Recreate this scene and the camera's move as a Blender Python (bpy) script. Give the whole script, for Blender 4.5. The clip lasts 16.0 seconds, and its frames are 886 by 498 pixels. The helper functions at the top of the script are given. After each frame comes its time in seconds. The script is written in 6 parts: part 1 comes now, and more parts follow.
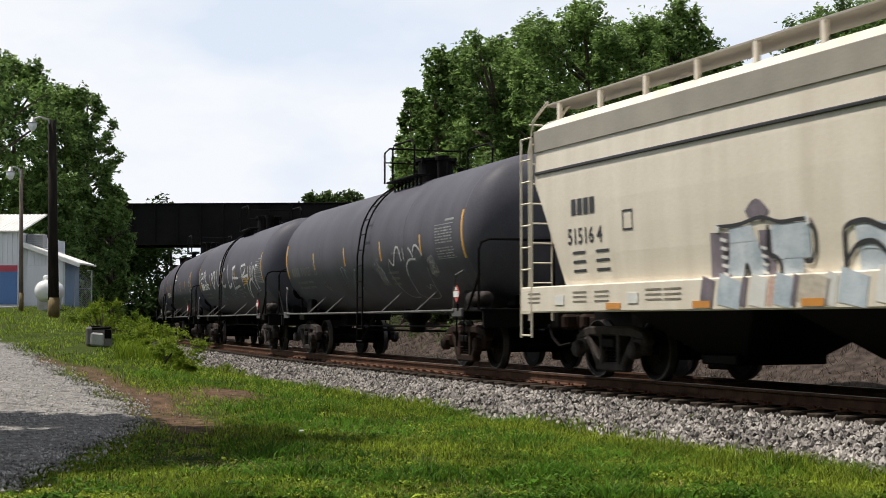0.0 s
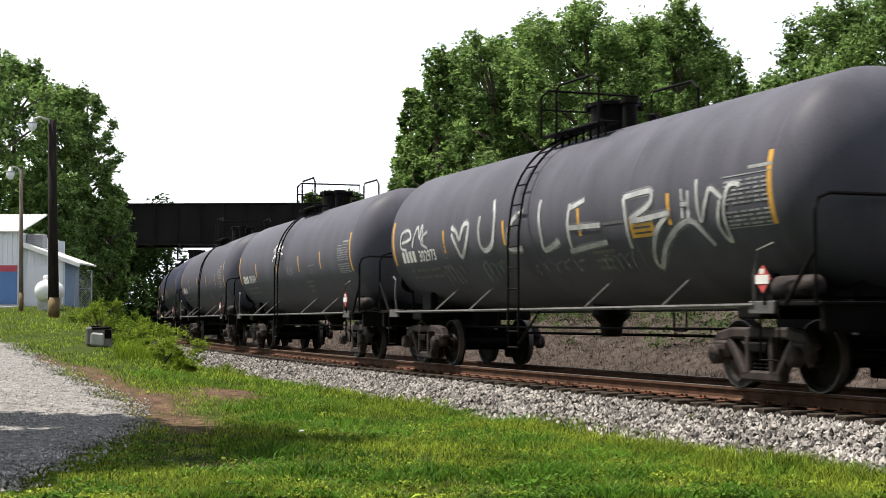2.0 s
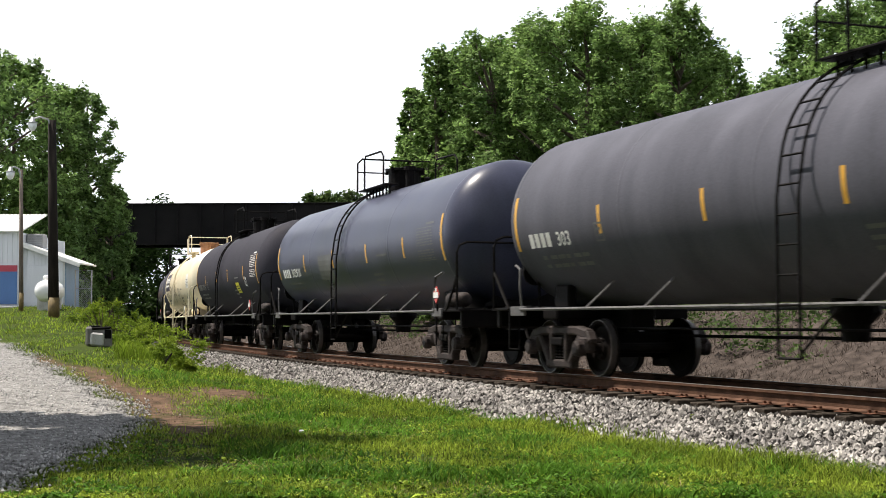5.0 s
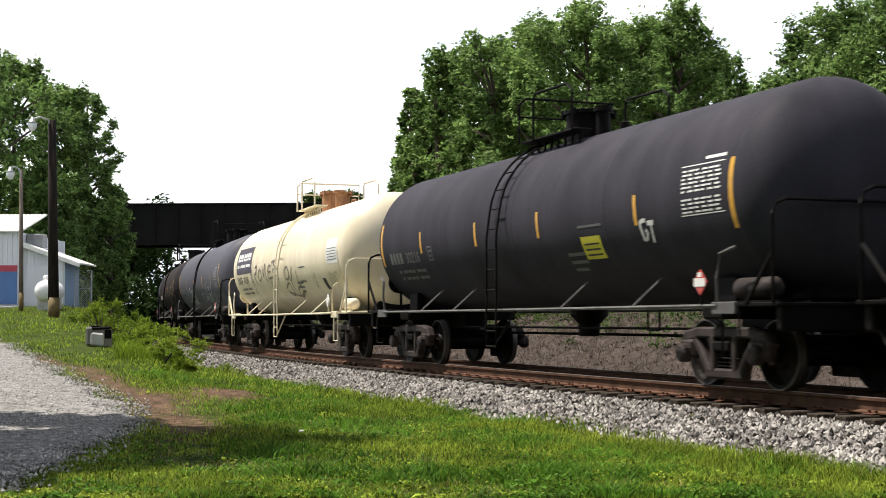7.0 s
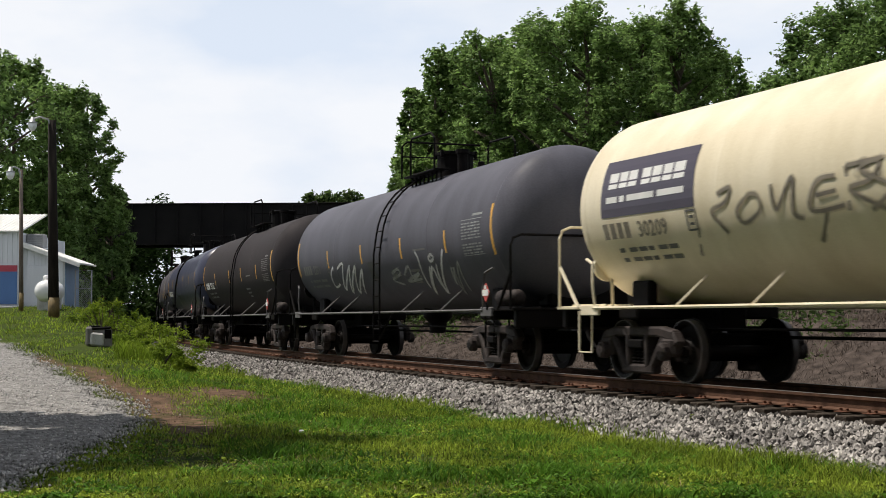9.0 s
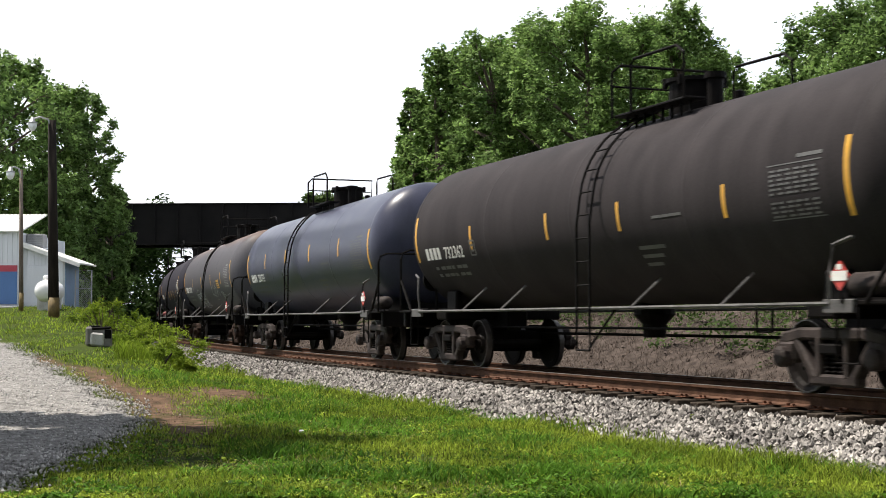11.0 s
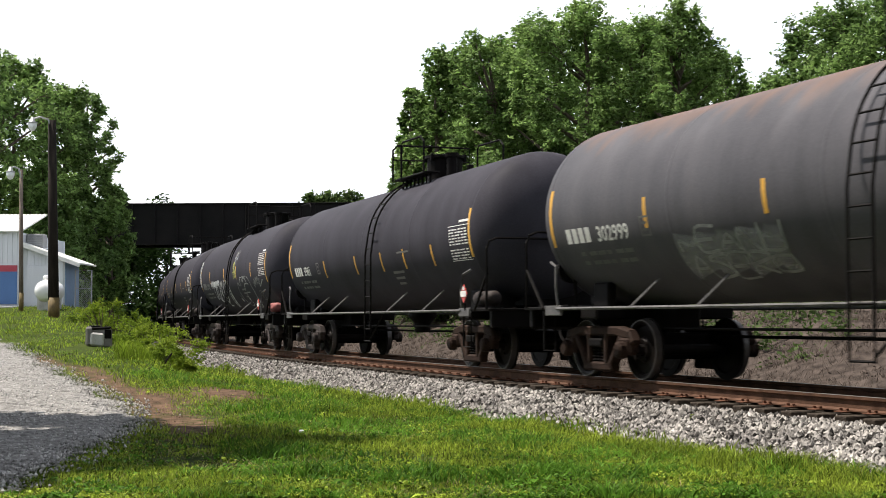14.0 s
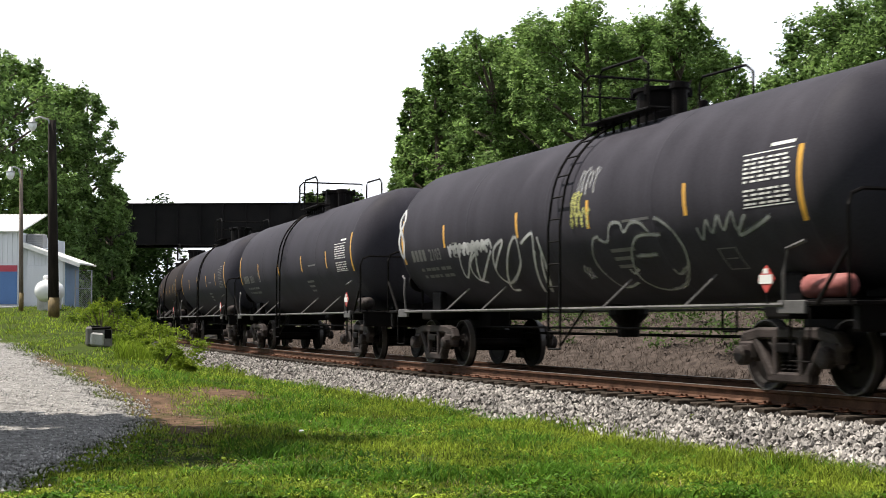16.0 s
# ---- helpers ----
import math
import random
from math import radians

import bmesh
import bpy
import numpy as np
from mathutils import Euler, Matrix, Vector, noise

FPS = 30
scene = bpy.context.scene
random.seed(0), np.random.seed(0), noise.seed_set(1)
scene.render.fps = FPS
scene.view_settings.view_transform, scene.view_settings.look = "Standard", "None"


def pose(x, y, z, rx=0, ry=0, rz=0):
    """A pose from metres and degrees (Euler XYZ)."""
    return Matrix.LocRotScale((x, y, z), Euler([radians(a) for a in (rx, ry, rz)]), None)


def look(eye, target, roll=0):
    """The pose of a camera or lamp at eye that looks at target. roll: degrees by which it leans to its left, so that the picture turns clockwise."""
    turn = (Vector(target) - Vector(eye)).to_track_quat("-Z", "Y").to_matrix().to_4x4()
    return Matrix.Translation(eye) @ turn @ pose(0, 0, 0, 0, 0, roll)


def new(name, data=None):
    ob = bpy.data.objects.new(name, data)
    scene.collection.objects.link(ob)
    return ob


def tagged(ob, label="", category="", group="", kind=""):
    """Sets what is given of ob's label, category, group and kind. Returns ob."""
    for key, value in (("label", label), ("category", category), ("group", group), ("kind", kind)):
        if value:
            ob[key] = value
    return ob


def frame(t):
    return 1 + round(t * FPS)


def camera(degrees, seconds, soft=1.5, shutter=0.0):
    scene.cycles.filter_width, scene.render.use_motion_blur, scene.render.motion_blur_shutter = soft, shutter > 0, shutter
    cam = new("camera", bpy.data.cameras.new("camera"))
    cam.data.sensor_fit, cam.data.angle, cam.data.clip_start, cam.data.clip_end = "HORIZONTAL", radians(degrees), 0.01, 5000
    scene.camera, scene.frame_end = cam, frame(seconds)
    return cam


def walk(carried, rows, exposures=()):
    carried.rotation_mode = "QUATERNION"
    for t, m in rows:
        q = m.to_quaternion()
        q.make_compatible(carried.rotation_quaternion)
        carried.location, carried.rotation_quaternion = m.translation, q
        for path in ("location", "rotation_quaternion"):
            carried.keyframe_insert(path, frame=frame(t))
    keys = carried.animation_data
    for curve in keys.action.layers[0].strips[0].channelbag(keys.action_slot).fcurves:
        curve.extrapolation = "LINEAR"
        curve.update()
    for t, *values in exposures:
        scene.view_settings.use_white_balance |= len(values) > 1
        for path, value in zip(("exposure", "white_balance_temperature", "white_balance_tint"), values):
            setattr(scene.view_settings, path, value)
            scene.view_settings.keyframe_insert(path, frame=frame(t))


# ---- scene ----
cam = camera(34.37, 16.0, soft=0.75, shutter=0.16)
EYE = (0.0, 0.0, 0.89)
STAND = pose(*EYE, 90 + 2.89, 0, 0)
walk(cam, [(0.0, STAND), (16.0, STAND)],
     exposures=[(0.0, 0.0), (0.5, 0.1), (1.0, 0.3), (1.5, 0.52), (2.2, 0.62), (6.3, 0.62), (7.0, 0.54), (7.5, 0.42), (8.0, 0.26), (8.6, -0.02), (9.1, -0.02), (10.0, 0.3), (11.3, 0.62), (16.0, 0.62)])

# ---- light ----
SUN_AZ, SUN_EL = radians(-72), radians(63)      # azimuth from +Y, clockwise
world = bpy.data.worlds.new("sky")
scene.world = world
world.use_nodes = True
wn, wl = world.node_tree.nodes, world.node_tree.links
sky = wn.new("ShaderNodeTexSky")
sky.sky_type, sky.sun_disc = "NISHITA", False
sky.sun_elevation, sky.sun_rotation = SUN_EL, SUN_AZ
sky.air_density, sky.dust_density = 1.2, 3.0
tc = wn.new("ShaderNodeTexCoord")
cloud_map = wn.new("ShaderNodeMapping")
cloud_map.inputs["Scale"].default_value = (1.0, 1.0, 2.4)
cloud_noise = wn.new("ShaderNodeTexNoise")
cloud_noise.inputs["Scale"].default_value, cloud_noise.inputs["Detail"].default_value = 4.0, 6.0
wl.new(tc.outputs["Generated"], cloud_map.inputs["Vector"])
wl.new(cloud_map.outputs["Vector"], cloud_noise.inputs["Vector"])
cloud_ramp = wn.new("ShaderNodeValToRGB")
cloud_ramp.color_ramp.elements[0].position, cloud_ramp.color_ramp.elements[1].position = 0.40, 0.58
wl.new(cloud_noise.outputs["Fac"], cloud_ramp.inputs["Fac"])
# thin white summer cloud over pale haze; clear blue only shows towards the zenith
veil = wn.new("ShaderNodeMix")
veil.data_type = "RGBA"
wl.new(cloud_ramp.outputs["Color"], veil.inputs[0])
veil.inputs[6].default_value, veil.inputs[7].default_value = (12.6, 14.0, 16.2, 1), (15.8, 16.2, 17.0, 1)
split = wn.new("ShaderNodeSeparateXYZ")
wl.new(tc.outputs["Generated"], split.inputs[0])
haze = wn.new("ShaderNodeMapRange")
haze.interpolation_type = "SMOOTHSTEP"
haze.inputs["From Min"].default_value, haze.inputs["From Max"].default_value = 0.35, 1.0
haze.inputs["To Min"].default_value, haze.inputs["To Max"].default_value = 1.0, 0.45
wl.new(split.outputs["Z"], haze.inputs["Value"])
cloud_mix = wn.new("ShaderNodeMix")
cloud_mix.data_type = "RGBA"
wl.new(haze.outputs["Result"], cloud_mix.inputs[0])
wl.new(sky.outputs["Color"], cloud_mix.inputs[6])
wl.new(veil.outputs[2], cloud_mix.inputs[7])
# haze is brightest low over the horizon
low = wn.new("ShaderNodeMapRange")
low.interpolation_type = "SMOOTHSTEP"
low.inputs["From Min"].default_value, low.inputs["From Max"].default_value = 0.18, 0.50
low.inputs["To Min"].default_value, low.inputs["To Max"].default_value = 1.40, 0.85
wl.new(split.outputs["Z"], low.inputs["Value"])
lit = wn.new("ShaderNodeVectorMath")
lit.operation = "SCALE"
wl.new(cloud_mix.outputs[2], lit.inputs[0])
wl.new(low.outputs["Result"], lit.inputs["Scale"])
wl.new(lit.outputs["Vector"], wn["Background"].inputs["Color"])
wn["Background"].inputs["Strength"].default_value = 0.042

sun = new("sun", bpy.data.lights.new("sun", "SUN"))
sun.data.energy, sun.data.angle, sun.data.color = 5.0, radians(0.6), (1.0, 0.93, 0.83)
SUN_DIR = Vector((math.sin(SUN_AZ) * math.cos(SUN_EL), math.cos(SUN_AZ) * math.cos(SUN_EL), math.sin(SUN_EL)))
sun.matrix_world = look(SUN_DIR * 50, (0, 0, 0))


# ---- materials ----
def mat(name, color, rough=0.7, metal=0.0, vary=0.25, scale=2.0, fine=30.0, bump=0.15, tint=None, streak=False, rand=0.0, spec=0.5, clear=False):
    """Surface with colour variation at two scales, roughness variation and fine relief."""
    m = bpy.data.materials.new(name)
    m.use_nodes = True
    n, l = m.node_tree.nodes, m.node_tree.links
    b = n["Principled BSDF"]
    b.inputs["Metallic"].default_value = metal
    b.inputs["Specular IOR Level"].default_value = spec
    t = n.new("ShaderNodeTexCoord")
    mp = n.new("ShaderNodeMapping")
    mp.inputs["Scale"].default_value = (2.2, 2.2, 0.35) if streak else (1, 1, 1)
    l.new(t.outputs["Object"], mp.inputs["Vector"])
    big, small = n.new("ShaderNodeTexNoise"), n.new("ShaderNodeTexNoise")
    big.inputs["Scale"].default_value, big.inputs["Detail"].default_value = scale, 5
    small.inputs["Scale"].default_value, small.inputs["Detail"].default_value = fine, 3
    l.new(mp.outputs["Vector"], big.inputs["Vector"])
    l.new(t.outputs["Object"], small.inputs["Vector"])
    add = n.new("ShaderNodeMath")
    add.operation = "MULTIPLY_ADD"
    l.new(small.outputs["Fac"], add.inputs[0])
    add.inputs[1].default_value = 0.45
    l.new(big.outputs["Fac"], add.inputs[2])
    rg = n.new("ShaderNodeMapRange")
    rg.inputs["From Min"].default_value, rg.inputs["From Max"].default_value = 0.45, 1.0
    l.new(add.outputs[0], rg.inputs["Value"])
    mx = n.new("ShaderNodeMix")
    mx.data_type = "RGBA"
    dark = [c * (1 - vary) for c in color]
    lite = tint if tint else [min(1, c * (1 + vary)) for c in color]
    mx.inputs[6].default_value, mx.inputs[7].default_value = (*dark, 1), (*lite, 1)
    l.new(rg.outputs["Result"], mx.inputs[0])
    out = mx.outputs[2]
    if rand:
        oi = n.new("ShaderNodeNewGeometry")
        hs = n.new("ShaderNodeHueSaturation")
        mr = n.new("ShaderNodeMapRange")
        mr.inputs["To Min"].default_value, mr.inputs["To Max"].default_value = 1 - rand, 1 + rand
        l.new(oi.outputs["Random Per Island"], mr.inputs["Value"])
        l.new(mr.outputs["Result"], hs.inputs["Value"])
        l.new(out, hs.inputs["Color"])
        out = hs.outputs["Color"]
    l.new(out, b.inputs["Base Color"])
    rr = n.new("ShaderNodeMapRange")
    rr.inputs["To Min"].default_value, rr.inputs["To Max"].default_value = max(0.05, rough - 0.1), min(1, rough + 0.1)
    l.new(big.outputs["Fac"], rr.inputs["Value"])
    l.new(rr.outputs["Result"], b.inputs["Roughness"])
    if bump:
        bp = n.new("ShaderNodeBump")
        bp.inputs["Strength"].default_value, bp.inputs["Distance"].default_value = bump, 0.02
        l.new(small.outputs["Fac"], bp.inputs["Height"])
        l.new(bp.outputs["Normal"], b.inputs["Normal"])
    return m


def leaf_mat(name, color, tint, rand=0.35, scale=0.35, fine=3.0):
    m = mat(name, color, 0.55, 0, 0.3, scale, fine, 0, tint, rand=rand, spec=0.08)
    n, l = m.node_tree.nodes, m.node_tree.links
    b, o = n["Principled BSDF"], n["Material Output"]
    tr, mx = n.new("ShaderNodeBsdfTranslucent"), n.new("ShaderNodeMixShader")
    mx.inputs[0].default_value = 0.42
    l.new(b.inputs["Base Color"].links[0].from_socket, tr.inputs["Color"])
    l.new(b.outputs[0], mx.inputs[1])
    l.new(tr.outputs[0], mx.inputs[2])
    l.new(mx.outputs[0], o.inputs["Surface"])
    return m



def rusty_top():
    """Matte black tank paint with rust washed down from the crown of the shell."""
    m = mat("tank_rust", (0.0700, 0.0690, 0.0800), 0.5, 0, 0.2, 0.7, 40, 0.04, (0.115, 0.111, 0.124), True, spec=0.09)
    n, l = m.node_tree.nodes, m.node_tree.links
    b = n["Principled BSDF"]
    base = b.inputs["Base Color"].links[0].from_socket
    t, sp, nz = n.new("ShaderNodeTexCoord"), n.new("ShaderNodeSeparateXYZ"), n.new("ShaderNodeTexNoise")
    mp = n.new("ShaderNodeMapping")
    mp.inputs["Scale"].default_value = (1.6, 0.5, 0.5)
    nz.inputs["Scale"].default_value, nz.inputs["Detail"].default_value = 1.5, 8
    l.new(t.outputs["Object"], sp.inputs[0])
    l.new(t.outputs["Object"], mp.inputs["Vector"])
    l.new(mp.outputs["Vector"], nz.inputs["Vector"])
    ad = n.new("ShaderNodeMath")
    ad.operation = "MULTIPLY_ADD"
    l.new(nz.outputs["Fac"], ad.inputs[0])
    ad.inputs[1].default_value = 1.3
    l.new(sp.outputs["Z"], ad.inputs[2])
    rg = n.new("ShaderNodeMapRange")
    rg.inputs["From Min"].default_value, rg.inputs["From Max"].default_value = 4.25, 4.95
    rg.inputs["To Max"].default_value = 0.75
    l.new(ad.outputs[0], rg.inputs["Value"])
    mx = n.new("ShaderNodeMix")
    mx.data_type = "RGBA"
    mx.inputs[7].default_value = (0.21, 0.115, 0.07, 1)
    l.new(rg.outputs["Result"], mx.inputs[0])
    l.new(base, mx.inputs[6])
    l.new(mx.outputs[2], b.inputs["Base Color"])
    return m


def mist(name, color, cover):
    """Thin oversprayed paint that lets the surface beneath show through."""
    m = mat(name, color, 0.6, 0, 0.3, 4.0, 30, 0.0)
    n, l = m.node_tree.nodes, m.node_tree.links
    b, o = n["Principled BSDF"], n["Material Output"]
    tr, mx, nz = n.new("ShaderNodeBsdfTransparent"), n.new("ShaderNodeMixShader"), n.new("ShaderNodeTexNoise")
    nz.inputs["Scale"].default_value, nz.inputs["Detail"].default_value = 9.0, 6
    rg = n.new("ShaderNodeMapRange")
    rg.inputs["From Min"].default_value, rg.inputs["From Max"].default_value = 0.3, 0.7
    rg.inputs["To Min"].default_value, rg.inputs["To Max"].default_value = cover * 0.3, cover
    l.new(nz.outputs["Fac"], rg.inputs["Value"])
    l.new(rg.outputs["Result"], mx.inputs[0])
    l.new(tr.outputs[0], mx.inputs[1])
    l.new(b.outputs[0], mx.inputs[2])
    l.new(mx.outputs[0], o.inputs["Surface"])
    return m


M = {}
M["tank_black"] = mat("tank_black", (0.0350, 0.0335, 0.0420), 0.58, 0, 0.2, 0.7, 40, 0.03, (0.060, 0.0575, 0.0705), True, spec=0.03)
M["tank_grey"] = mat("tank_grey", (0.076, 0.076, 0.093), 0.50, 0, 0.2, 0.7, 40, 0.03, (0.120, 0.120, 0.147), True, spec=0.07)
M["tank_blue"] = mat("tank_blue", (0.038, 0.041, 0.066), 0.32, 0, 0.2, 0.6, 40, 0.02, (0.066, 0.071, 0.112), True, spec=0.22)
M["tank_brown"] = mat("tank_brown", (0.0340, 0.0305, 0.0325), 0.6, 0, 0.2, 0.8, 40, 0.04, (0.055, 0.049, 0.052), True, spec=0.03)
M["tank_rust"] = rusty_top()
M["cream"] = mat("cream", (0.72, 0.62, 0.42), 0.38, 0, 0.12, 0.8, 40, 0.04, (0.84, 0.76, 0.58), True)
M["hopper_cream"] = mat("hopper_cream", (0.78, 0.70, 0.575), 0.42, 0, 0.12, 0.9, 30, 0.06, (0.88, 0.82, 0.71), True)
M["hopper_grey"] = mat("hopper_grey", (0.36, 0.335, 0.29), 0.6, 0, 0.2, 1.2, 30, 0.08)
# gear, bogies and wheels near black: shade under the wagons put into colour
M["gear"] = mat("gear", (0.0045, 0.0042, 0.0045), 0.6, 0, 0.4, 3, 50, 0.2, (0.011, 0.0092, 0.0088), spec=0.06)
M["bogie"] = mat("bogie", (0.018, 0.0150, 0.0145), 0.6, 0, 0.45, 4, 45, 0.3, (0.070, 0.056, 0.053), spec=0.12)
# rust hue taken down for the shade beneath the tank
M["bogie_rust_shade"] = mat("bogie_rust_shade", (0.018, 0.0115, 0.0095), 0.75, 0.1, 0.45, 4, 45, 0.3, (0.046, 0.027, 0.020), spec=0.1)
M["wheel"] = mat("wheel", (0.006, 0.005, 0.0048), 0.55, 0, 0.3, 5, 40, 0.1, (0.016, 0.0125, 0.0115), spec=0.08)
M["tread"] = mat("tread", (0.09, 0.082, 0.08), 0.35, 0.4, 0.2, 5, 40, 0.02)
M["worn_steel"] = mat("worn_steel", (0.085, 0.082, 0.083), 0.5, 0, 0.3, 4, 40, 0.1, (0.16, 0.155, 0.155), spec=0.2)
M["yellow"] = mat("yellow", (0.62, 0.33, 0.03), 0.45, 0, 0.15, 3, 30, 0.0)
M["sign_yellow"] = mat("sign_yellow", (0.72, 0.66, 0.05), 0.45, 0, 0.1, 3, 30, 0.0)
M["white_paint"] = mat("white_paint", (0.72, 0.72, 0.70), 0.5, 0, 0.12, 3, 30, 0.0)
M["faded_paint"] = mat("faded_paint", (0.10, 0.10, 0.099), 0.5, 0, 0.4, 3, 30, 0.0)
M["spray_white"] = mat("spray_white", (0.40, 0.41, 0.42), 0.55, 0, 0.45, 3.0, 25, 0.0, (0.72, 0.73, 0.74))
M["spray_faint"] = mat("spray_faint", (0.060, 0.066, 0.070), 0.55, 0, 0.4, 3.0, 25, 0.0, (0.125, 0.135, 0.14))
M["spray_dark"] = mat("spray_dark", (0.17, 0.15, 0.12), 0.55, 0, 0.35, 3.0, 25, 0.0, (0.30, 0.26, 0.20))
M["spray_grey"] = mat("spray_grey", (0.14, 0.15, 0.15), 0.55, 0, 0.5, 3.0, 25, 0.0, (0.40, 0.42, 0.41))
M["spray_shadow"] = mat("spray_shadow", (0.13, 0.11, 0.14), 0.55, 0, 0.3, 3, 25, 0.0, (0.26, 0.22, 0.26))
M["mist_white"] = mist("mist_white", (0.5, 0.51, 0.52), 0.42)
M["mist_faint"] = mist("mist_faint", (0.42, 0.44, 0.45), 0.26)
M["mist_green"] = mist("mist_green", (0.34, 0.46, 0.40), 0.28)
M["mist_yellow"] = mist("mist_yellow", (0.62, 0.62, 0.20), 0.6)
M["red_mist"] = mist("red_mist", (0.55, 0.16, 0.14), 0.5)
M["mist_brown"] = mist("mist_brown", (0.20, 0.165, 0.125), 0.34)
M["spray_black"] = mat("spray_black", (0.03, 0.03, 0.035), 0.55, 0, 0.3, 3, 25, 0.0)
M["spray_blue"] = mat("spray_blue", (0.42, 0.52, 0.62), 0.55, 0, 0.25, 3, 25, 0.0, (0.66, 0.72, 0.78))
M["logo_dark"] = mat("logo_dark", (0.055, 0.045, 0.07), 0.4, 0, 0.15, 3, 25, 0.0)
M["orange"] = mat("orange", (0.62, 0.26, 0.04), 0.5, 0, 0.15, 3, 25, 0)
M["red"] = mat("red", (0.50, 0.06, 0.05), 0.5, 0, 0.15, 3, 25, 0)
M["faded_red"] = mat("faded_red", (0.26, 0.075, 0.07), 0.6, 0, 0.35, 4, 25, 0.05, (0.40, 0.15, 0.14), spec=0.2)
M["rust"] = mat("rust", (0.30, 0.14, 0.07), 0.8, 0, 0.35, 6, 40, 0.2, (0.42, 0.21, 0.10))
M["plate_rust"] = mat("plate_rust", (0.10, 0.046, 0.030), 0.85, 0, 0.35, 6, 40, 0.2, (0.17, 0.080, 0.050), spec=0.1)
M["rail_side"] = mat("rail_side", (0.082, 0.044, 0.030), 0.8, 0.0, 0.35, 4, 50, 0.3, (0.145, 0.080, 0.054), spec=0.08)
M["rail_head"] = mat("rail_head", (0.20, 0.185, 0.17), 0.38, 0.6, 0.2, 4, 50, 0.1)
M["sleeper"] = mat("sleeper", (0.042, 0.033, 0.027), 0.9, 0, 0.4, 6, 40, 0.5, (0.090, 0.073, 0.058), spec=0.1)
# bed kept darker than the stones: shade in the gaps put into colour
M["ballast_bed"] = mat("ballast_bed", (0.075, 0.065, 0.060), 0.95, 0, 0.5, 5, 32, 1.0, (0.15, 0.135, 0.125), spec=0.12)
M["stone"] = mat("stone", (0.19, 0.176, 0.168), 0.85, 0, 0.35, 3, 25, 0.3, (0.40, 0.378, 0.355), rand=0.95, spec=0.08)
M["gravel"] = mat("gravel", (0.15, 0.145, 0.14), 0.95, 0, 0.6, 9.0, 70, 1.0, (0.42, 0.405, 0.39), spec=0.06)
M["pebble"] = mat("pebble", (0.33, 0.315, 0.30), 0.9, 0, 0.3, 2, 25, 0.3, (0.50, 0.485, 0.47), rand=0.55, spec=0.1)
M["girder"] = mat("girder", (0.009, 0.009, 0.010), 0.7, 0.1, 0.4, 0.6, 20, 0.2, (0.018, 0.016, 0.016), spec=0.12)
M["concrete"] = mat("concrete", (0.44, 0.435, 0.42), 0.9, 0, 0.25, 3, 30, 0.4, spec=0.12)
M["old_concrete"] = mat("old_concrete", (0.20, 0.19, 0.175), 0.95, 0, 0.3, 1.5, 25, 0.5, spec=0.12)
M["shed_white"] = mat("shed_white", (0.66, 0.69, 0.74), 0.55, 0, 0.08, 1, 25, 0.05, (0.74, 0.76, 0.80), True)
M["shed_blue"] = mat("shed_blue", (0.07, 0.16, 0.36), 0.55, 0, 0.15, 1, 25, 0.05)
M["shed_side"] = mat("shed_side", (0.22, 0.33, 0.50), 0.55, 0, 0.15, 1, 25, 0.05)
M["shed_red"] = mat("shed_red", (0.42, 0.05, 0.08), 0.55, 0, 0.15, 1, 25, 0.05)
M["roof_white"] = mat("roof_white", (0.78, 0.78, 0.76), 0.5, 0, 0.08, 1, 25, 0.05)
M["propane"] = mat("propane", (0.82, 0.82, 0.82), 0.35, 0, 0.05, 1, 25, 0.0)
M["galvanized"] = mat("galvanized", (0.36, 0.37, 0.38), 0.45, 0.6, 0.2, 4, 30, 0.1)
M["unit_grey"] = mat("unit_grey", (0.30, 0.30, 0.30), 0.6, 0, 0.2, 3, 30, 0.1)
M["dark_wood"] = mat("dark_wood", (0.012, 0.010, 0.009), 0.9, 0, 0.4, 3, 30, 0.4, (0.03, 0.024, 0.02), True, spec=0.12)
M["grey_wood"] = mat("grey_wood", (0.13, 0.105, 0.085), 0.9, 0, 0.35, 3, 30, 0.4, (0.22, 0.18, 0.15), True, spec=0.12)
M["bark"] = mat("bark", (0.075, 0.060, 0.046), 0.95, 0, 0.4, 3, 20, 0.6, (0.15, 0.12, 0.095), True, spec=0.12)
M["marker"] = mat("marker", (0.10, 0.065, 0.02), 0.7, 0, 0.4, 4, 30, 0.2, (0.20, 0.135, 0.04))
M["lamp_glass"] = mat("lamp_glass", (0.75, 0.78, 0.80), 0.2, 0, 0.05, 2, 20, 0)
M["leaf"] = leaf_mat("leaf", (0.090, 0.172, 0.050), (0.245, 0.365, 0.108), 0.65)
# darker copy of leaf: shade under trees and bridge is in its colour
M["leaf_shade"] = leaf_mat("leaf_shade", (0.020, 0.045, 0.011), (0.048, 0.088, 0.020), 0.4)
M["leaf_far"] = leaf_mat("leaf_far", (0.050, 0.090, 0.026), (0.105, 0.160, 0.045), 0.4)
M["leaf_bright"] = leaf_mat("leaf_bright", (0.15, 0.24, 0.02), (0.30, 0.38, 0.04), 0.4)
M["grass"] = leaf_mat("grass", (0.074, 0.146, 0.012), (0.355, 0.440, 0.056), 0.9, 1.1, 9.0)
M["straw"] = leaf_mat("straw", (0.22, 0.19, 0.075), (0.46, 0.42, 0.20), 0.6)
M["clover"] = leaf_mat("clover", (0.050, 0.130, 0.012), (0.145, 0.295, 0.034), 0.6)
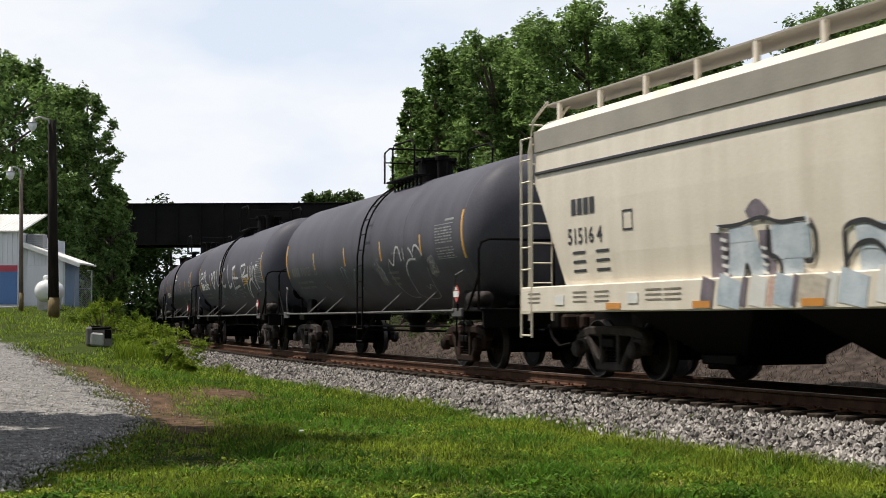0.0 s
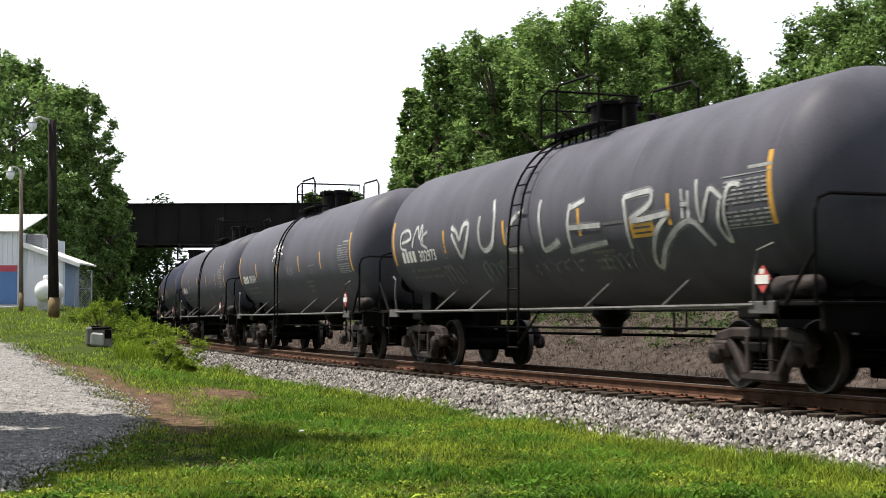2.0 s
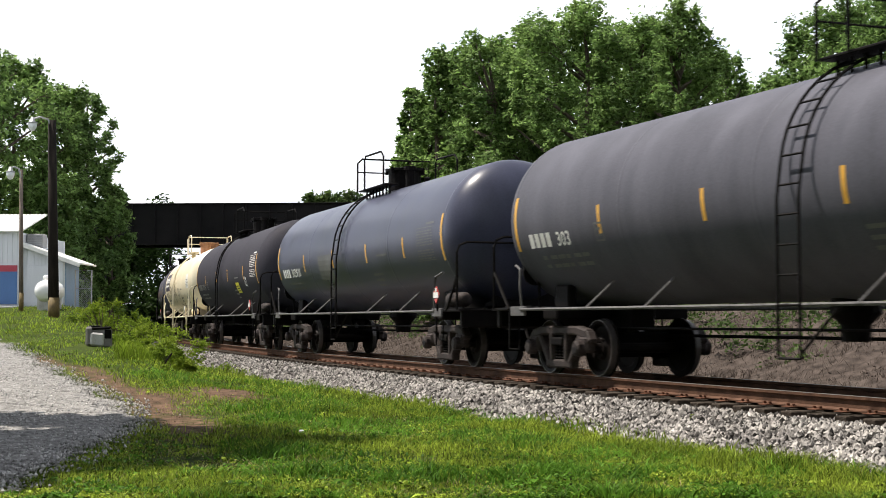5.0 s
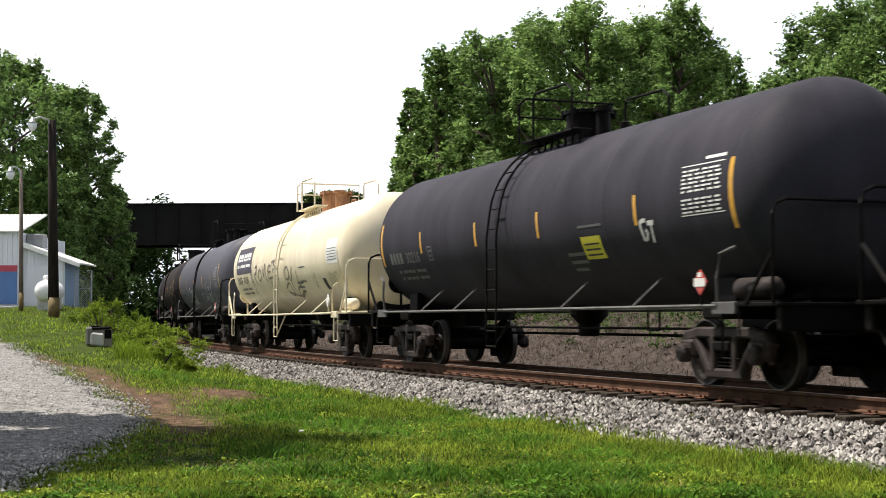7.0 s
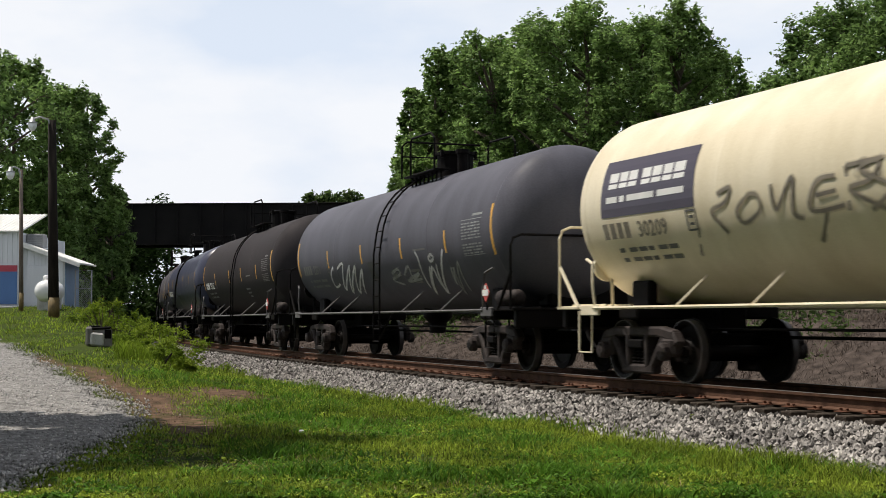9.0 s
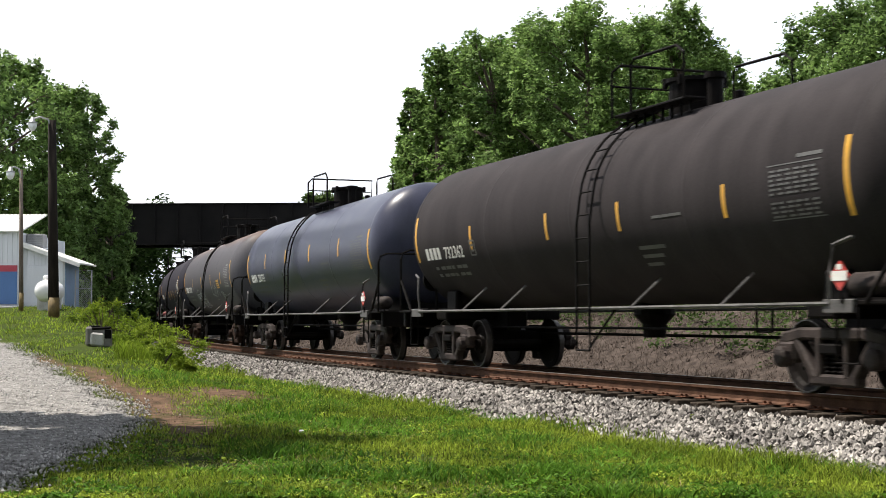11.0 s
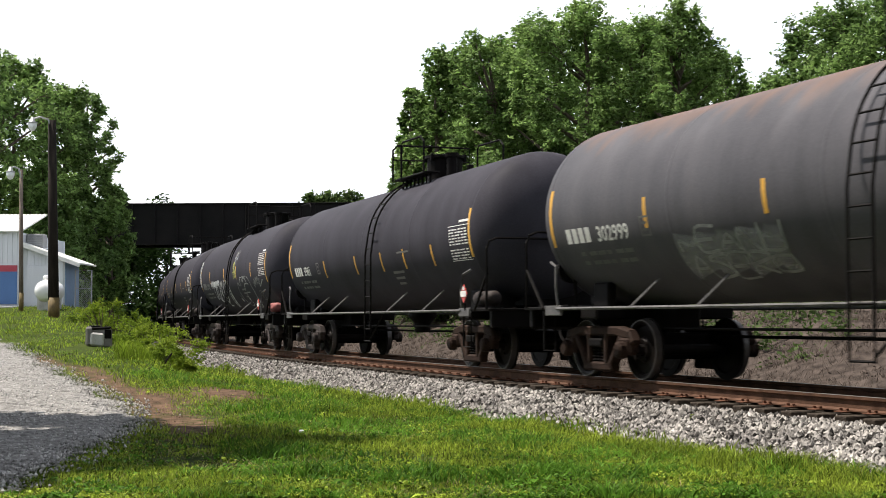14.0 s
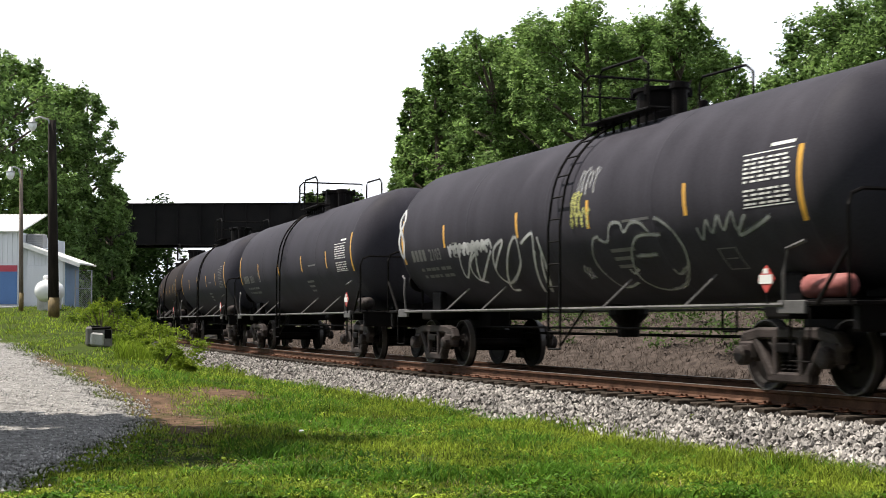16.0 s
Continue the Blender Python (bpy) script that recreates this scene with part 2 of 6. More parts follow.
M["weed"] = leaf_mat("weed", (0.115, 0.200, 0.016), (0.25, 0.34, 0.035), 0.45)
M["dry"] = leaf_mat("dry", (0.060, 0.047, 0.040), (0.190, 0.152, 0.130), 0.6)


def ground_material():
    """Soil and turf, blended by the painted dirt mask and by noise."""
    m = mat("soil", (0.028, 0.048, 0.008), 0.95, 0, 0.35, 1.5, 40, 0.8, (0.066, 0.088, 0.018), spec=0.05)
    n, l = m.node_tree.nodes, m.node_tree.links
    b = n["Principled BSDF"]
    turf = b.inputs["Base Color"].links[0].from_socket
    at = n.new("ShaderNodeAttribute")
    at.attribute_name = "dirt"
    nz = n.new("ShaderNodeTexNoise")
    nz.inputs["Scale"].default_value, nz.inputs["Detail"].default_value = 5.0, 10
    tcn = n.new("ShaderNodeTexCoord")
    l.new(tcn.outputs["Object"], nz.inputs["Vector"])
    cr = n.new("ShaderNodeValToRGB")
    cr.color_ramp.elements[0].color, cr.color_ramp.elements[1].color = (0.050, 0.032, 0.022, 1), (0.165, 0.105, 0.070, 1)
    cr.color_ramp.elements[0].position, cr.color_ramp.elements[1].position = 0.3, 0.7
    l.new(nz.outputs["Fac"], cr.inputs["Fac"])
    ov = n.new("ShaderNodeMath")
    ov.operation = "ADD"
    l.new(at.outputs["Fac"], ov.inputs[0])
    l.new(nz.outputs["Fac"], ov.inputs[1])
    st = n.new("ShaderNodeMapRange")
    st.inputs["From Min"].default_value, st.inputs["From Max"].default_value = 0.85, 1.35
    l.new(ov.outputs[0], st.inputs["Value"])
    mx = n.new("ShaderNodeMix")
    mx.data_type = "RGBA"
    l.new(st.outputs["Result"], mx.inputs[0])
    l.new(turf, mx.inputs[6])
    l.new(cr.outputs["Color"], mx.inputs[7])
    far = n.new("ShaderNodeAttribute")
    far.attribute_name = "bank"
    cb = n.new("ShaderNodeValToRGB")
    cb.color_ramp.elements[0].color, cb.color_ramp.elements[1].color = (0.030, 0.024, 0.021, 1), (0.105, 0.084, 0.074, 1)
    cb.color_ramp.elements[0].position, cb.color_ramp.elements[1].position = 0.3, 0.7
    l.new(nz.outputs["Fac"], cb.inputs["Fac"])
    mb = n.new("ShaderNodeMix")
    mb.data_type = "RGBA"
    l.new(far.outputs["Fac"], mb.inputs[0])
    l.new(mx.outputs[2], mb.inputs[6])
    l.new(cb.outputs["Color"], mb.inputs[7])
    l.new(mb.outputs[2], b.inputs["Base Color"])
    return m


M["clod"] = mat("clod", (0.075, 0.060, 0.053), 0.95, 0, 0.4, 3, 25, 0.5, (0.150, 0.122, 0.108), rand=0.5, spec=0.05)
M["earth_crumb"] = mat("earth_crumb", (0.085, 0.058, 0.042), 0.95, 0, 0.4, 3, 25, 0.5, (0.17, 0.118, 0.084), rand=0.5, spec=0.05)
M["soil"] = ground_material()


# ---- mesh helpers ----
def finish(bm, name, material, smooth=False):
    me = bpy.data.meshes.new(name)
    bmesh.ops.recalc_face_normals(bm, faces=bm.faces)
    bm.to_mesh(me)
    bm.free()
    me.materials.append(M[material])
    if smooth:
        me.polygons.foreach_set("use_smooth", [True] * len(me.polygons))
    return me


def part(name, bm, material, parent, label="", smooth=False):
    """Links a bmesh as one mesh object under a thing or a part."""
    ob = new(name, finish(bm, name, material, smooth))
    ob.parent = parent
    return tagged(ob, label)


def thing(name, label, category, group="", kind="", at=None):
    ob = tagged(new(name), label, category, group, kind)
    ob.empty_display_size = 0.3
    if at is not None:
        ob.matrix_world = at
    return ob


def solo(name, bm, material, label, category="", group="", kind="", smooth=False):
    return tagged(new(name, finish(bm, name, material, smooth)), label, category, group, kind)


def raw(name, verts, faces, material, smooth=False):
    me = bpy.data.meshes.new(name)
    me.from_pydata(verts, [], faces)
    me.materials.append(M[material])
    if smooth:
        me.polygons.foreach_set("use_smooth", [True] * len(me.polygons))
    me.update()
    return me


def box(bm, c, size, bevel=0.0, m=None):
    r = bmesh.ops.create_cube(bm, size=1.0, matrix=(m or Matrix()) @ Matrix.Translation(c) @ Matrix.Diagonal((*size, 1)))
    if bevel:
        edges = list({e for v in r["verts"] for e in v.link_edges})
        bmesh.ops.bevel(bm, geom=edges, offset=bevel, segments=1, affect="EDGES")
    return bm


def tube(bm, pts, rad, seg=6, closed=False):
    """A round bar along a polyline."""
    pts = [Vector(p) for p in pts]
    rings = []
    n = len(pts)
    for i, p in enumerate(pts):
        a = pts[i - 1] if (i or closed) else p
        b = pts[(i + 1) % n] if (i < n - 1 or closed) else p
        d = (b - a).normalized()
        up = Vector((0, 0, 1)) if abs(d.z) < 0.9 else Vector((1, 0, 0))
        u = d.cross(up).normalized()
        w = u.cross(d)
        rr = rad[i] if isinstance(rad, (list, tuple)) else rad
        rings.append([bm.verts.new(p + rr * (math.cos(k * math.tau / seg) * u + math.sin(k * math.tau / seg) * w)) for k in range(seg)])
    for i in range(n if closed else n - 1):
        a, b = rings[i], rings[(i + 1) % n]
        for k in range(seg):
            bm.faces.new((a[k], a[(k + 1) % seg], b[(k + 1) % seg], b[k]))
    if not closed:
        bm.faces.new(rings[0])
        bm.faces.new(rings[-1][::-1])
    return bm


def lathe(bm, prof, seg, m):
    """A profile of (along, radius) turned round the local x axis, placed by m."""
    rings = []
    for x, r in prof:
        if r < 1e-4:
            rings.append([bm.verts.new(m @ Vector((x, 0, 0)))])
        else:
            rings.append([bm.verts.new(m @ Vector((x, r * math.cos(k * math.tau / seg), r * math.sin(k * math.tau / seg)))) for k in range(seg)])
    for a, b in zip(rings, rings[1:]):
        for k in range(seg):
            j = (k + 1) % seg
            if len(a) == 1 and len(b) == 1:
                continue
            if len(a) == 1:
                bm.faces.new((a[0], b[j], b[k]))
            elif len(b) == 1:
                bm.faces.new((a[k], a[j], b[0]))
            else:
                bm.faces.new((a[k], a[j], b[j], b[k]))
    for ring in (rings[0], rings[-1]):
        if len(ring) > 1:
            bm.faces.new(ring)
    return bm


# ---- plan of the track ----
RADIUS, NEAREST, HEADING, SPEED = 436.66, 11.889, -0.41249, 13.995
CENTRE = Vector(((NEAREST + RADIUS) * math.cos(HEADING), -(NEAREST + RADIUS) * math.sin(HEADING)))


def on_track(s, off=0.0, z=0.0):
    """Place at s metres along the track; off: metres to the far side."""
    a = HEADING + s / RADIUS
    return Vector((CENTRE.x - (RADIUS - off) * math.cos(a), CENTRE.y + (RADIUS - off) * math.sin(a), z))


def track_coords(x, y):
    dx, dy = CENTRE.x - x, CENTRE.y - y
    return (np.arctan2(-dy, dx) - HEADING) * RADIUS, RADIUS - np.hypot(dx, dy)


RISE_Y = (0, 14, 20, 30, 36, 45, 55, 65, 80, 120)
RISE_Z = (0, 0, 0.05, 0.28, 0.52, 0.95, 1.6, 2.2, 2.45, 2.5)


def ground_z(x, y):
    x, y = np.asarray(x, float), np.asarray(y, float)
    s, off = track_coords(x, y)
    rise = np.interp(y, RISE_Y, RISE_Z)
    f = np.clip((-off - 2.2) / 4.5, 0, 1)
    near = -0.66 + rise * f * f * (3 - 2 * f)
    far = np.interp(off, (2.2, 3.2, 6, 9, 14, 30), (-0.36, -0.12, 0.8, 1.3, 1.6, 1.8))
    z = np.where(off < 0, near, far)
    z = np.where(np.abs(off) < 2.2, np.interp(off, (-2.2, -1.2, 1.2, 2.2), (-0.66, -0.7, -0.7, -0.36)), z)
    rough = np.sin(x * 2.9 + 1.3 * np.sin(y * 1.9)) * np.sin(y * 3.3 + np.sin(x * 2.3)) + 0.5 * np.sin(x * 6.1 + y * 2.2) * np.sin(y * 5.7 - x)
    z = z + 0.10 * rough * np.clip((off - 2.8) / 1.0, 0, 1) * (off < 20)
    z = z + 0.03 * np.sin(x * 1.7 + 0.6 * y) * np.sin(y * 1.3) * (np.abs(off) > 2.4)
    return z


def gz(x, y):
    return float(ground_z(x, y))


def drive_edge(y):
    """The driveway's right edge at distance y."""
    return np.interp(y, (12.0, 14.7, 17.5, 20.0, 21.6, 24.5, 28, 33, 38.2, 45.7, 60), (-4.3, -4.1, -4.25, -4.35, -4.65, -5.5, -6.9, -8.9, -11.05, -14.2, -20.5))


WORN = ((-10.6, 37.0), (-8.3, 33.5), (-6.5, 28.5), (-5.4, 25.8), (-4.4, 22.5), (-3.3, 19.5))


def dirt_at(x, y):
    """1 where the earth is bare."""
    x, y = np.asarray(x, float), np.asarray(y, float)
    line = np.interp(y, [b for a, b in WORN[::-1]], [a for a, b in WORN[::-1]])
    wide = np.interp(y, (18, 21, 25, 30, 38), (0.75, 0.70, 0.62, 0.62, 0.55))
    d = 0.95 * np.exp(-((x - line) / wide) ** 2) * np.clip((41 - y) / 4, 0, 1) * np.clip((y - 16.5) / 2.5, 0, 1)
    d += 1.1 * np.exp(-(((x + 4.1 + 0.18 * (y - 27)) / 1.0) ** 2 + ((y - 27.2) / 2.6) ** 2))
    d += 0.6 * np.exp(-(((x + 0.2) / 0.25) ** 2 + ((y - 16.0) / 0.7) ** 2))
    d += 0.38 * np.exp(-(((x + 1.3 + 0.35 * (y - 17)) / 0.9) ** 2 + ((y - 17.2) / 1.6) ** 2))
    s, off = track_coords(x, y)
    d += 1.0 * np.clip((off - 2.0) / 1.0, 0, 1) * np.clip((9 - off) / 3, 0, 1)
    return np.clip(d, 0, 1)


# ---- ground, track, driveway ----
def axis_steps(lo, hi, dense_lo, dense_hi, step):
    mid = list(np.arange(dense_lo, dense_hi + 1e-6, step))
    out, d, x = [], step, dense_lo
    while x > lo:
        d *= 1.35
        x -= d
        out.append(max(x, lo))
    left = out[::-1]
    out, d, x = [], step, dense_hi
    while x < hi:
        d *= 1.35
        x += d
        out.append(min(x, hi))
    return np.array(left + mid + out)


def build_ground():
    xs, ys = axis_steps(-3000, 3000, -26, 34, 0.5), axis_steps(-3000, 3500, 4, 95, 0.5)
    gx, gy = np.meshgrid(xs, ys)
    z = ground_z(gx, gy)
    w = len(xs)
    verts = np.stack([gx.ravel(), gy.ravel(), z.ravel()], 1).tolist()
    faces = [(j * w + i, j * w + i + 1, (j + 1) * w + i + 1, (j + 1) * w + i) for j in range(len(ys) - 1) for i in range(w - 1)]
    me = raw("ground", verts, faces, "soil", True)
    at = me.attributes.new("dirt", "FLOAT", "POINT")
    at.data.foreach_set("value", dirt_at(gx, gy).ravel().astype(np.float32))
    bank = me.attributes.new("bank", "FLOAT", "POINT")
    off = track_coords(gx, gy)[1]
    bank.data.foreach_set("value", (np.clip((off - 1.5) / 0.8, 0, 1) * np.clip((10 - off) / 2, 0, 1)).ravel().astype(np.float32))
    tagged(new("ground", me), "grassy uneven ground with bare brown earth", "ground", kind="structure")


def sweep(name, prof, s0, s1, step, material, closed=False, smooth=False):
    verts, faces, n = [], [], len(prof)
    ss = np.arange(s0, s1 + 1e-6, step)
    for s in ss:
        verts += [on_track(s, o, z)[:] for o, z in prof]
    for i in range(len(ss) - 1):
        for k in range(n if closed else n - 1):
            a, b = i * n + k, i * n + (k + 1) % n
            faces.append((a, b, b + n, a + n))
    return raw(name, verts, faces, material, smooth)


def build_track():
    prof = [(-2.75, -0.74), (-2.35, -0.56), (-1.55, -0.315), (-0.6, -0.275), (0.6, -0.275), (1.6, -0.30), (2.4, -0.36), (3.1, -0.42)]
    bed = tagged(new("ballast_bed", sweep("ballast_bed", prof, -240, 320, 1.0, "ballast_bed")), "crushed stone railway ballast bed, coloured dark for shaded gaps", "ballast", kind="structure")
    track = thing("railway_track", "rusty single railway track on timber sleepers", "railway track", kind="structure")
    for c in (-0.7525, 0.7525):
        half = [(0.036, 0.0), (0.036, -0.035), (0.009, -0.05), (0.009, -0.145), (0.07, -0.165), (0.07, -0.18)]
        ring = [(c + o, z) for o, z in half] + [(c - o, z) for o, z in half[::-1]]
        ob = new("rail", sweep("rail", ring, -240, 320, 1.0, "rail_side", True))
        ob.parent = track
        top = [(c - 0.03, 0.001), (c - 0.034, -0.012), (c - 0.03, 0.004), (c + 0.03, 0.004), (c + 0.034, -0.012)]
        hd = new("rail_head", sweep("rail_head", top, -240, 320, 1.0, "rail_head"))
        hd.parent = ob
        tagged(hd, "worn shiny rail head")
    bm = bmesh.new()
    box(bm, (0, 0, -0.275), (0.22, 2.6, 0.16), 0.012)
    tie = finish(bm, "sleeper", "sleeper")
    bm = bmesh.new()
    box(bm, (0, 0, -0.183), (0.18, 0.34, 0.014), 0.003)
    for dx in (-0.06, 0.06):
        for dy in (-0.085, 0.085):
            box(bm, (dx, dy, -0.158), (0.02, 0.035, 0.03))
    plate = finish(bm, "tie_plate", "plate_rust")
    for i in range(150):
        s = 6 + i * 0.52
        a = HEADING + s / RADIUS
        p = on_track(s)
        rot = pose(p.x, p.y, random.uniform(-0.008, 0.004), 0, 0, 90 - math.degrees(a) + random.uniform(-1, 1))
        ob = new("sleeper", tie)
        ob.parent, ob.matrix_local = track, rot
        pl = new("tie_plate", plate)
        pl.parent, pl.matrix_local = ob, Matrix.Translation((0, 0.7525, 0))


def build_driveway():
    verts, faces = [], []
    ys = np.arange(-12, 62, 0.6)
    cols = np.array([0, 0.25, 0.6, 1.2, 2.2, 3.6, 5.0, 7.0])
    for y in ys:
        e = float(drive_edge(y)) + 0.18 * math.sin(y * 2.1) + 0.1 * math.sin(y * 5.3)
        for k, c in enumerate(cols):
            x = e - c
            verts.append((x, y, gz(x, y) + (0.045 if k else -0.01)))
    w = len(cols)
    for j in range(len(ys) - 1):
        for i in range(w - 1):
            faces.append((j * w + i, (j + 1) * w + i, (j + 1) * w + i + 1, j * w + i + 1))
    tagged(new("driveway", raw("driveway", verts, faces, "gravel", True)), "pale grey gravel driveway beside the grass", "driveway", kind="structure")


# ---- scattered stuff ----
LUMP = np.array([(1, 0, 0), (0, 1, 0), (-1, 0, 0), (0, -1, 0), (0, 0, 1), (0, 0, -1)], float)
LUMP_F = np.array([(0, 1, 4), (1, 2, 4), (2, 3, 4), (3, 0, 4), (1, 0, 5), (2, 1, 5), (3, 2, 5), (0, 3, 5)])


def stones(name, pts, size, material, label, category):
    """Small broken stones, each a jittered eight-faced lump."""
    rng = np.random.default_rng(3)
    n = len(pts)
    v = LUMP[None] + rng.uniform(-0.28, 0.28, (n, 6, 3))
    v *= (size * rng.uniform(0.55, 1.25, (n, 1)) * 0.5)[..., None] * rng.uniform(0.8, 1.2, (n, 1, 3))
    a = rng.uniform(0, math.tau, n)
    ca, sa = np.cos(a)[:, None], np.sin(a)[:, None]
    x, y = v[..., 0] * ca - v[..., 1] * sa, v[..., 0] * sa + v[..., 1] * ca
    v = np.stack([x, y, v[..., 2]], 2) + pts[:, None, :]
    f = (LUMP_F[None] + 6 * np.arange(n)[:, None, None]).reshape(-1, 3)
    tagged(new(name, raw(name, v.reshape(-1, 3).tolist(), f.tolist(), material)), label, category, kind="stuff")


def build_stones():
    rng = np.random.default_rng(5)
    px, pz = np.array((-2.75, -2.35, -1.55, -0.6, 0.6, 1.6, 2.4, 3.1)), np.array((-0.74, -0.57, -0.315, -0.275, -0.275, -0.30, -0.36, -0.42))
    out = []
    for n, s0, s1, o0, o1 in ((39000, 8, 34, -2.65, -0.85), (12000, 34, 75, -2.65, -0.85), (2500, 8, 40, -0.65, 0.65), (5000, 10, 60, 0.85, 2.9)):
        s, o = s0 + (s1 - s0) * rng.random(n) ** 1.2, rng.uniform(o0, o1, n)
        a = HEADING + s / RADIUS
        r = RADIUS - o
        z = np.interp(o, px, pz) + rng.uniform(-0.012, 0.038, n)
        out.append(np.stack([CENTRE.x - r * np.cos(a), CENTRE.y + r * np.sin(a), z], 1))
    stones("ballast_stones", np.concatenate(out), 0.070, "stone", "loose pale grey crushed ballast stones", "ballast stones")
    n = 2600
    s, o = 8 + 60 * rng.random(n) ** 1.2, 2.7 + 5.0 * rng.random(n) ** 1.3
    a = HEADING + s / RADIUS
    x, y = CENTRE.x - (RADIUS - o) * np.cos(a), CENTRE.y + (RADIUS - o) * np.sin(a)
    stones("bank_rubble", np.stack([x, y, ground_z(x, y) + 0.0], 1), 0.075, "clod", "brown clods and rubble on the cutting bank", "rubble")
    n = 15000
    y = 13 + 30 * rng.random(n) ** 1.4
    x = drive_edge(y) + 0.22 + 0.16 * rng.normal(size=n) - 5.5 * rng.random(n) ** 1.3
    stones("driveway_gravel", np.stack([x, y, ground_z(x, y) + 0.042], 1), 0.042, "pebble", "loose light gravel on the driveway", "gravel")


def build_clods():
    rng = np.random.default_rng(17)
    y = rng.uniform(17.5, 39, 26000)
    x = rng.uniform(-11.5, -1.0, 26000)
    s, off = track_coords(x, y)
    keep = (rng.random(26000) < 0.3 * dirt_at(x, y)) & (x > drive_edge(y) - 0.2) & (off < -2.6)
    x, y = x[keep], y[keep]
    stones("bare_earth_crumbs", np.stack([x, y, ground_z(x, y) + 0.002], 1), 0.024, "earth_crumb", "brown crumbs of bare earth beside the driveway", "earth")


def blades(name, x, y, height, width, material, label, category, lean=0.5):
    """Grass blades: bent two-segment strips on the ground."""
    rng = np.random.default_rng(len(x))
    n = len(x)
    z = ground_z(x, y) - 0.01
    a = rng.uniform(0, math.tau, n)
    h = height * rng.uniform(0.5, 1.35, n)
    w = width * rng.uniform(0.6, 1.3, n)
    b = rng.uniform(0, math.tau, n)
    le = lean * h * rng.uniform(0.2, 1.2, n)
    dx, dy = np.cos(a) * w, np.sin(a) * w
    lx, ly = np.cos(b) * le, np.sin(b) * le
    p = np.empty((n, 5, 3))
    p[:, 0] = np.stack([x - dx, y - dy, z], 1)
    p[:, 1] = np.stack([x + dx, y + dy, z], 1)
    p[:, 2] = np.stack([x + dx * 0.8 + lx * 0.35, y + dy * 0.8 + ly * 0.35, z + h * 0.6], 1)
    p[:, 3] = np.stack([x - dx * 0.8 + lx * 0.35, y - dy * 0.8 + ly * 0.35, z + h * 0.6], 1)
    p[:, 4] = np.stack([x + lx, y + ly, z + h * 0.95], 1)
    k = 5 * np.arange(n)
    f = np.stack([k, k + 1, k + 2, k + 3], 1).tolist() + np.stack([k + 3, k + 2, k + 4], 1).tolist()
    tagged(new(name, raw(name, p.reshape(-1, 3).tolist(), f, material)), label, category, kind="stuff")


def ground_leaves(name, x, y, height, size, material, label, category):
    """Small tilted leaves held just above the ground."""
    rng = np.random.default_rng(len(x) + 1)
    n = len(x)
    p = np.stack([x, y, ground_z(x, y) + height * rng.uniform(0.3, 1.2, n)], 1)
    nrm = rng.normal(size=(n, 3)) * 0.55 + np.array((0, 0, 1.0))
    nrm /= np.linalg.norm(nrm, axis=1)[:, None]
    t = np.cross(nrm, rng.normal(size=(n, 3)))
    t /= np.linalg.norm(t, axis=1)[:, None]
    b = np.cross(nrm, t)
    ln = (size * rng.uniform(0.6, 1.5, n))[:, None]
    q = np.stack([p - t * ln, p + b * ln * 0.6, p + t * ln, p - b * ln * 0.6], 1)
    f = (4 * np.arange(n)[:, None] + np.arange(4)[None]).tolist()
    tagged(new(name, raw(name, q.reshape(-1, 3).tolist(), f, material)), label, category, kind="stuff")


def noise2(x, y, s, seed):
    r = np.random.default_rng(seed)
    out = np.zeros_like(x)
    for k in range(6):
        a, ph, fr = r.uniform(0, math.tau), r.uniform(0, math.tau), s * r.uniform(0.6, 1.9)
        out += np.sin(fr * (x * math.cos(a) + y * math.sin(a)) + ph)
    return out / 6


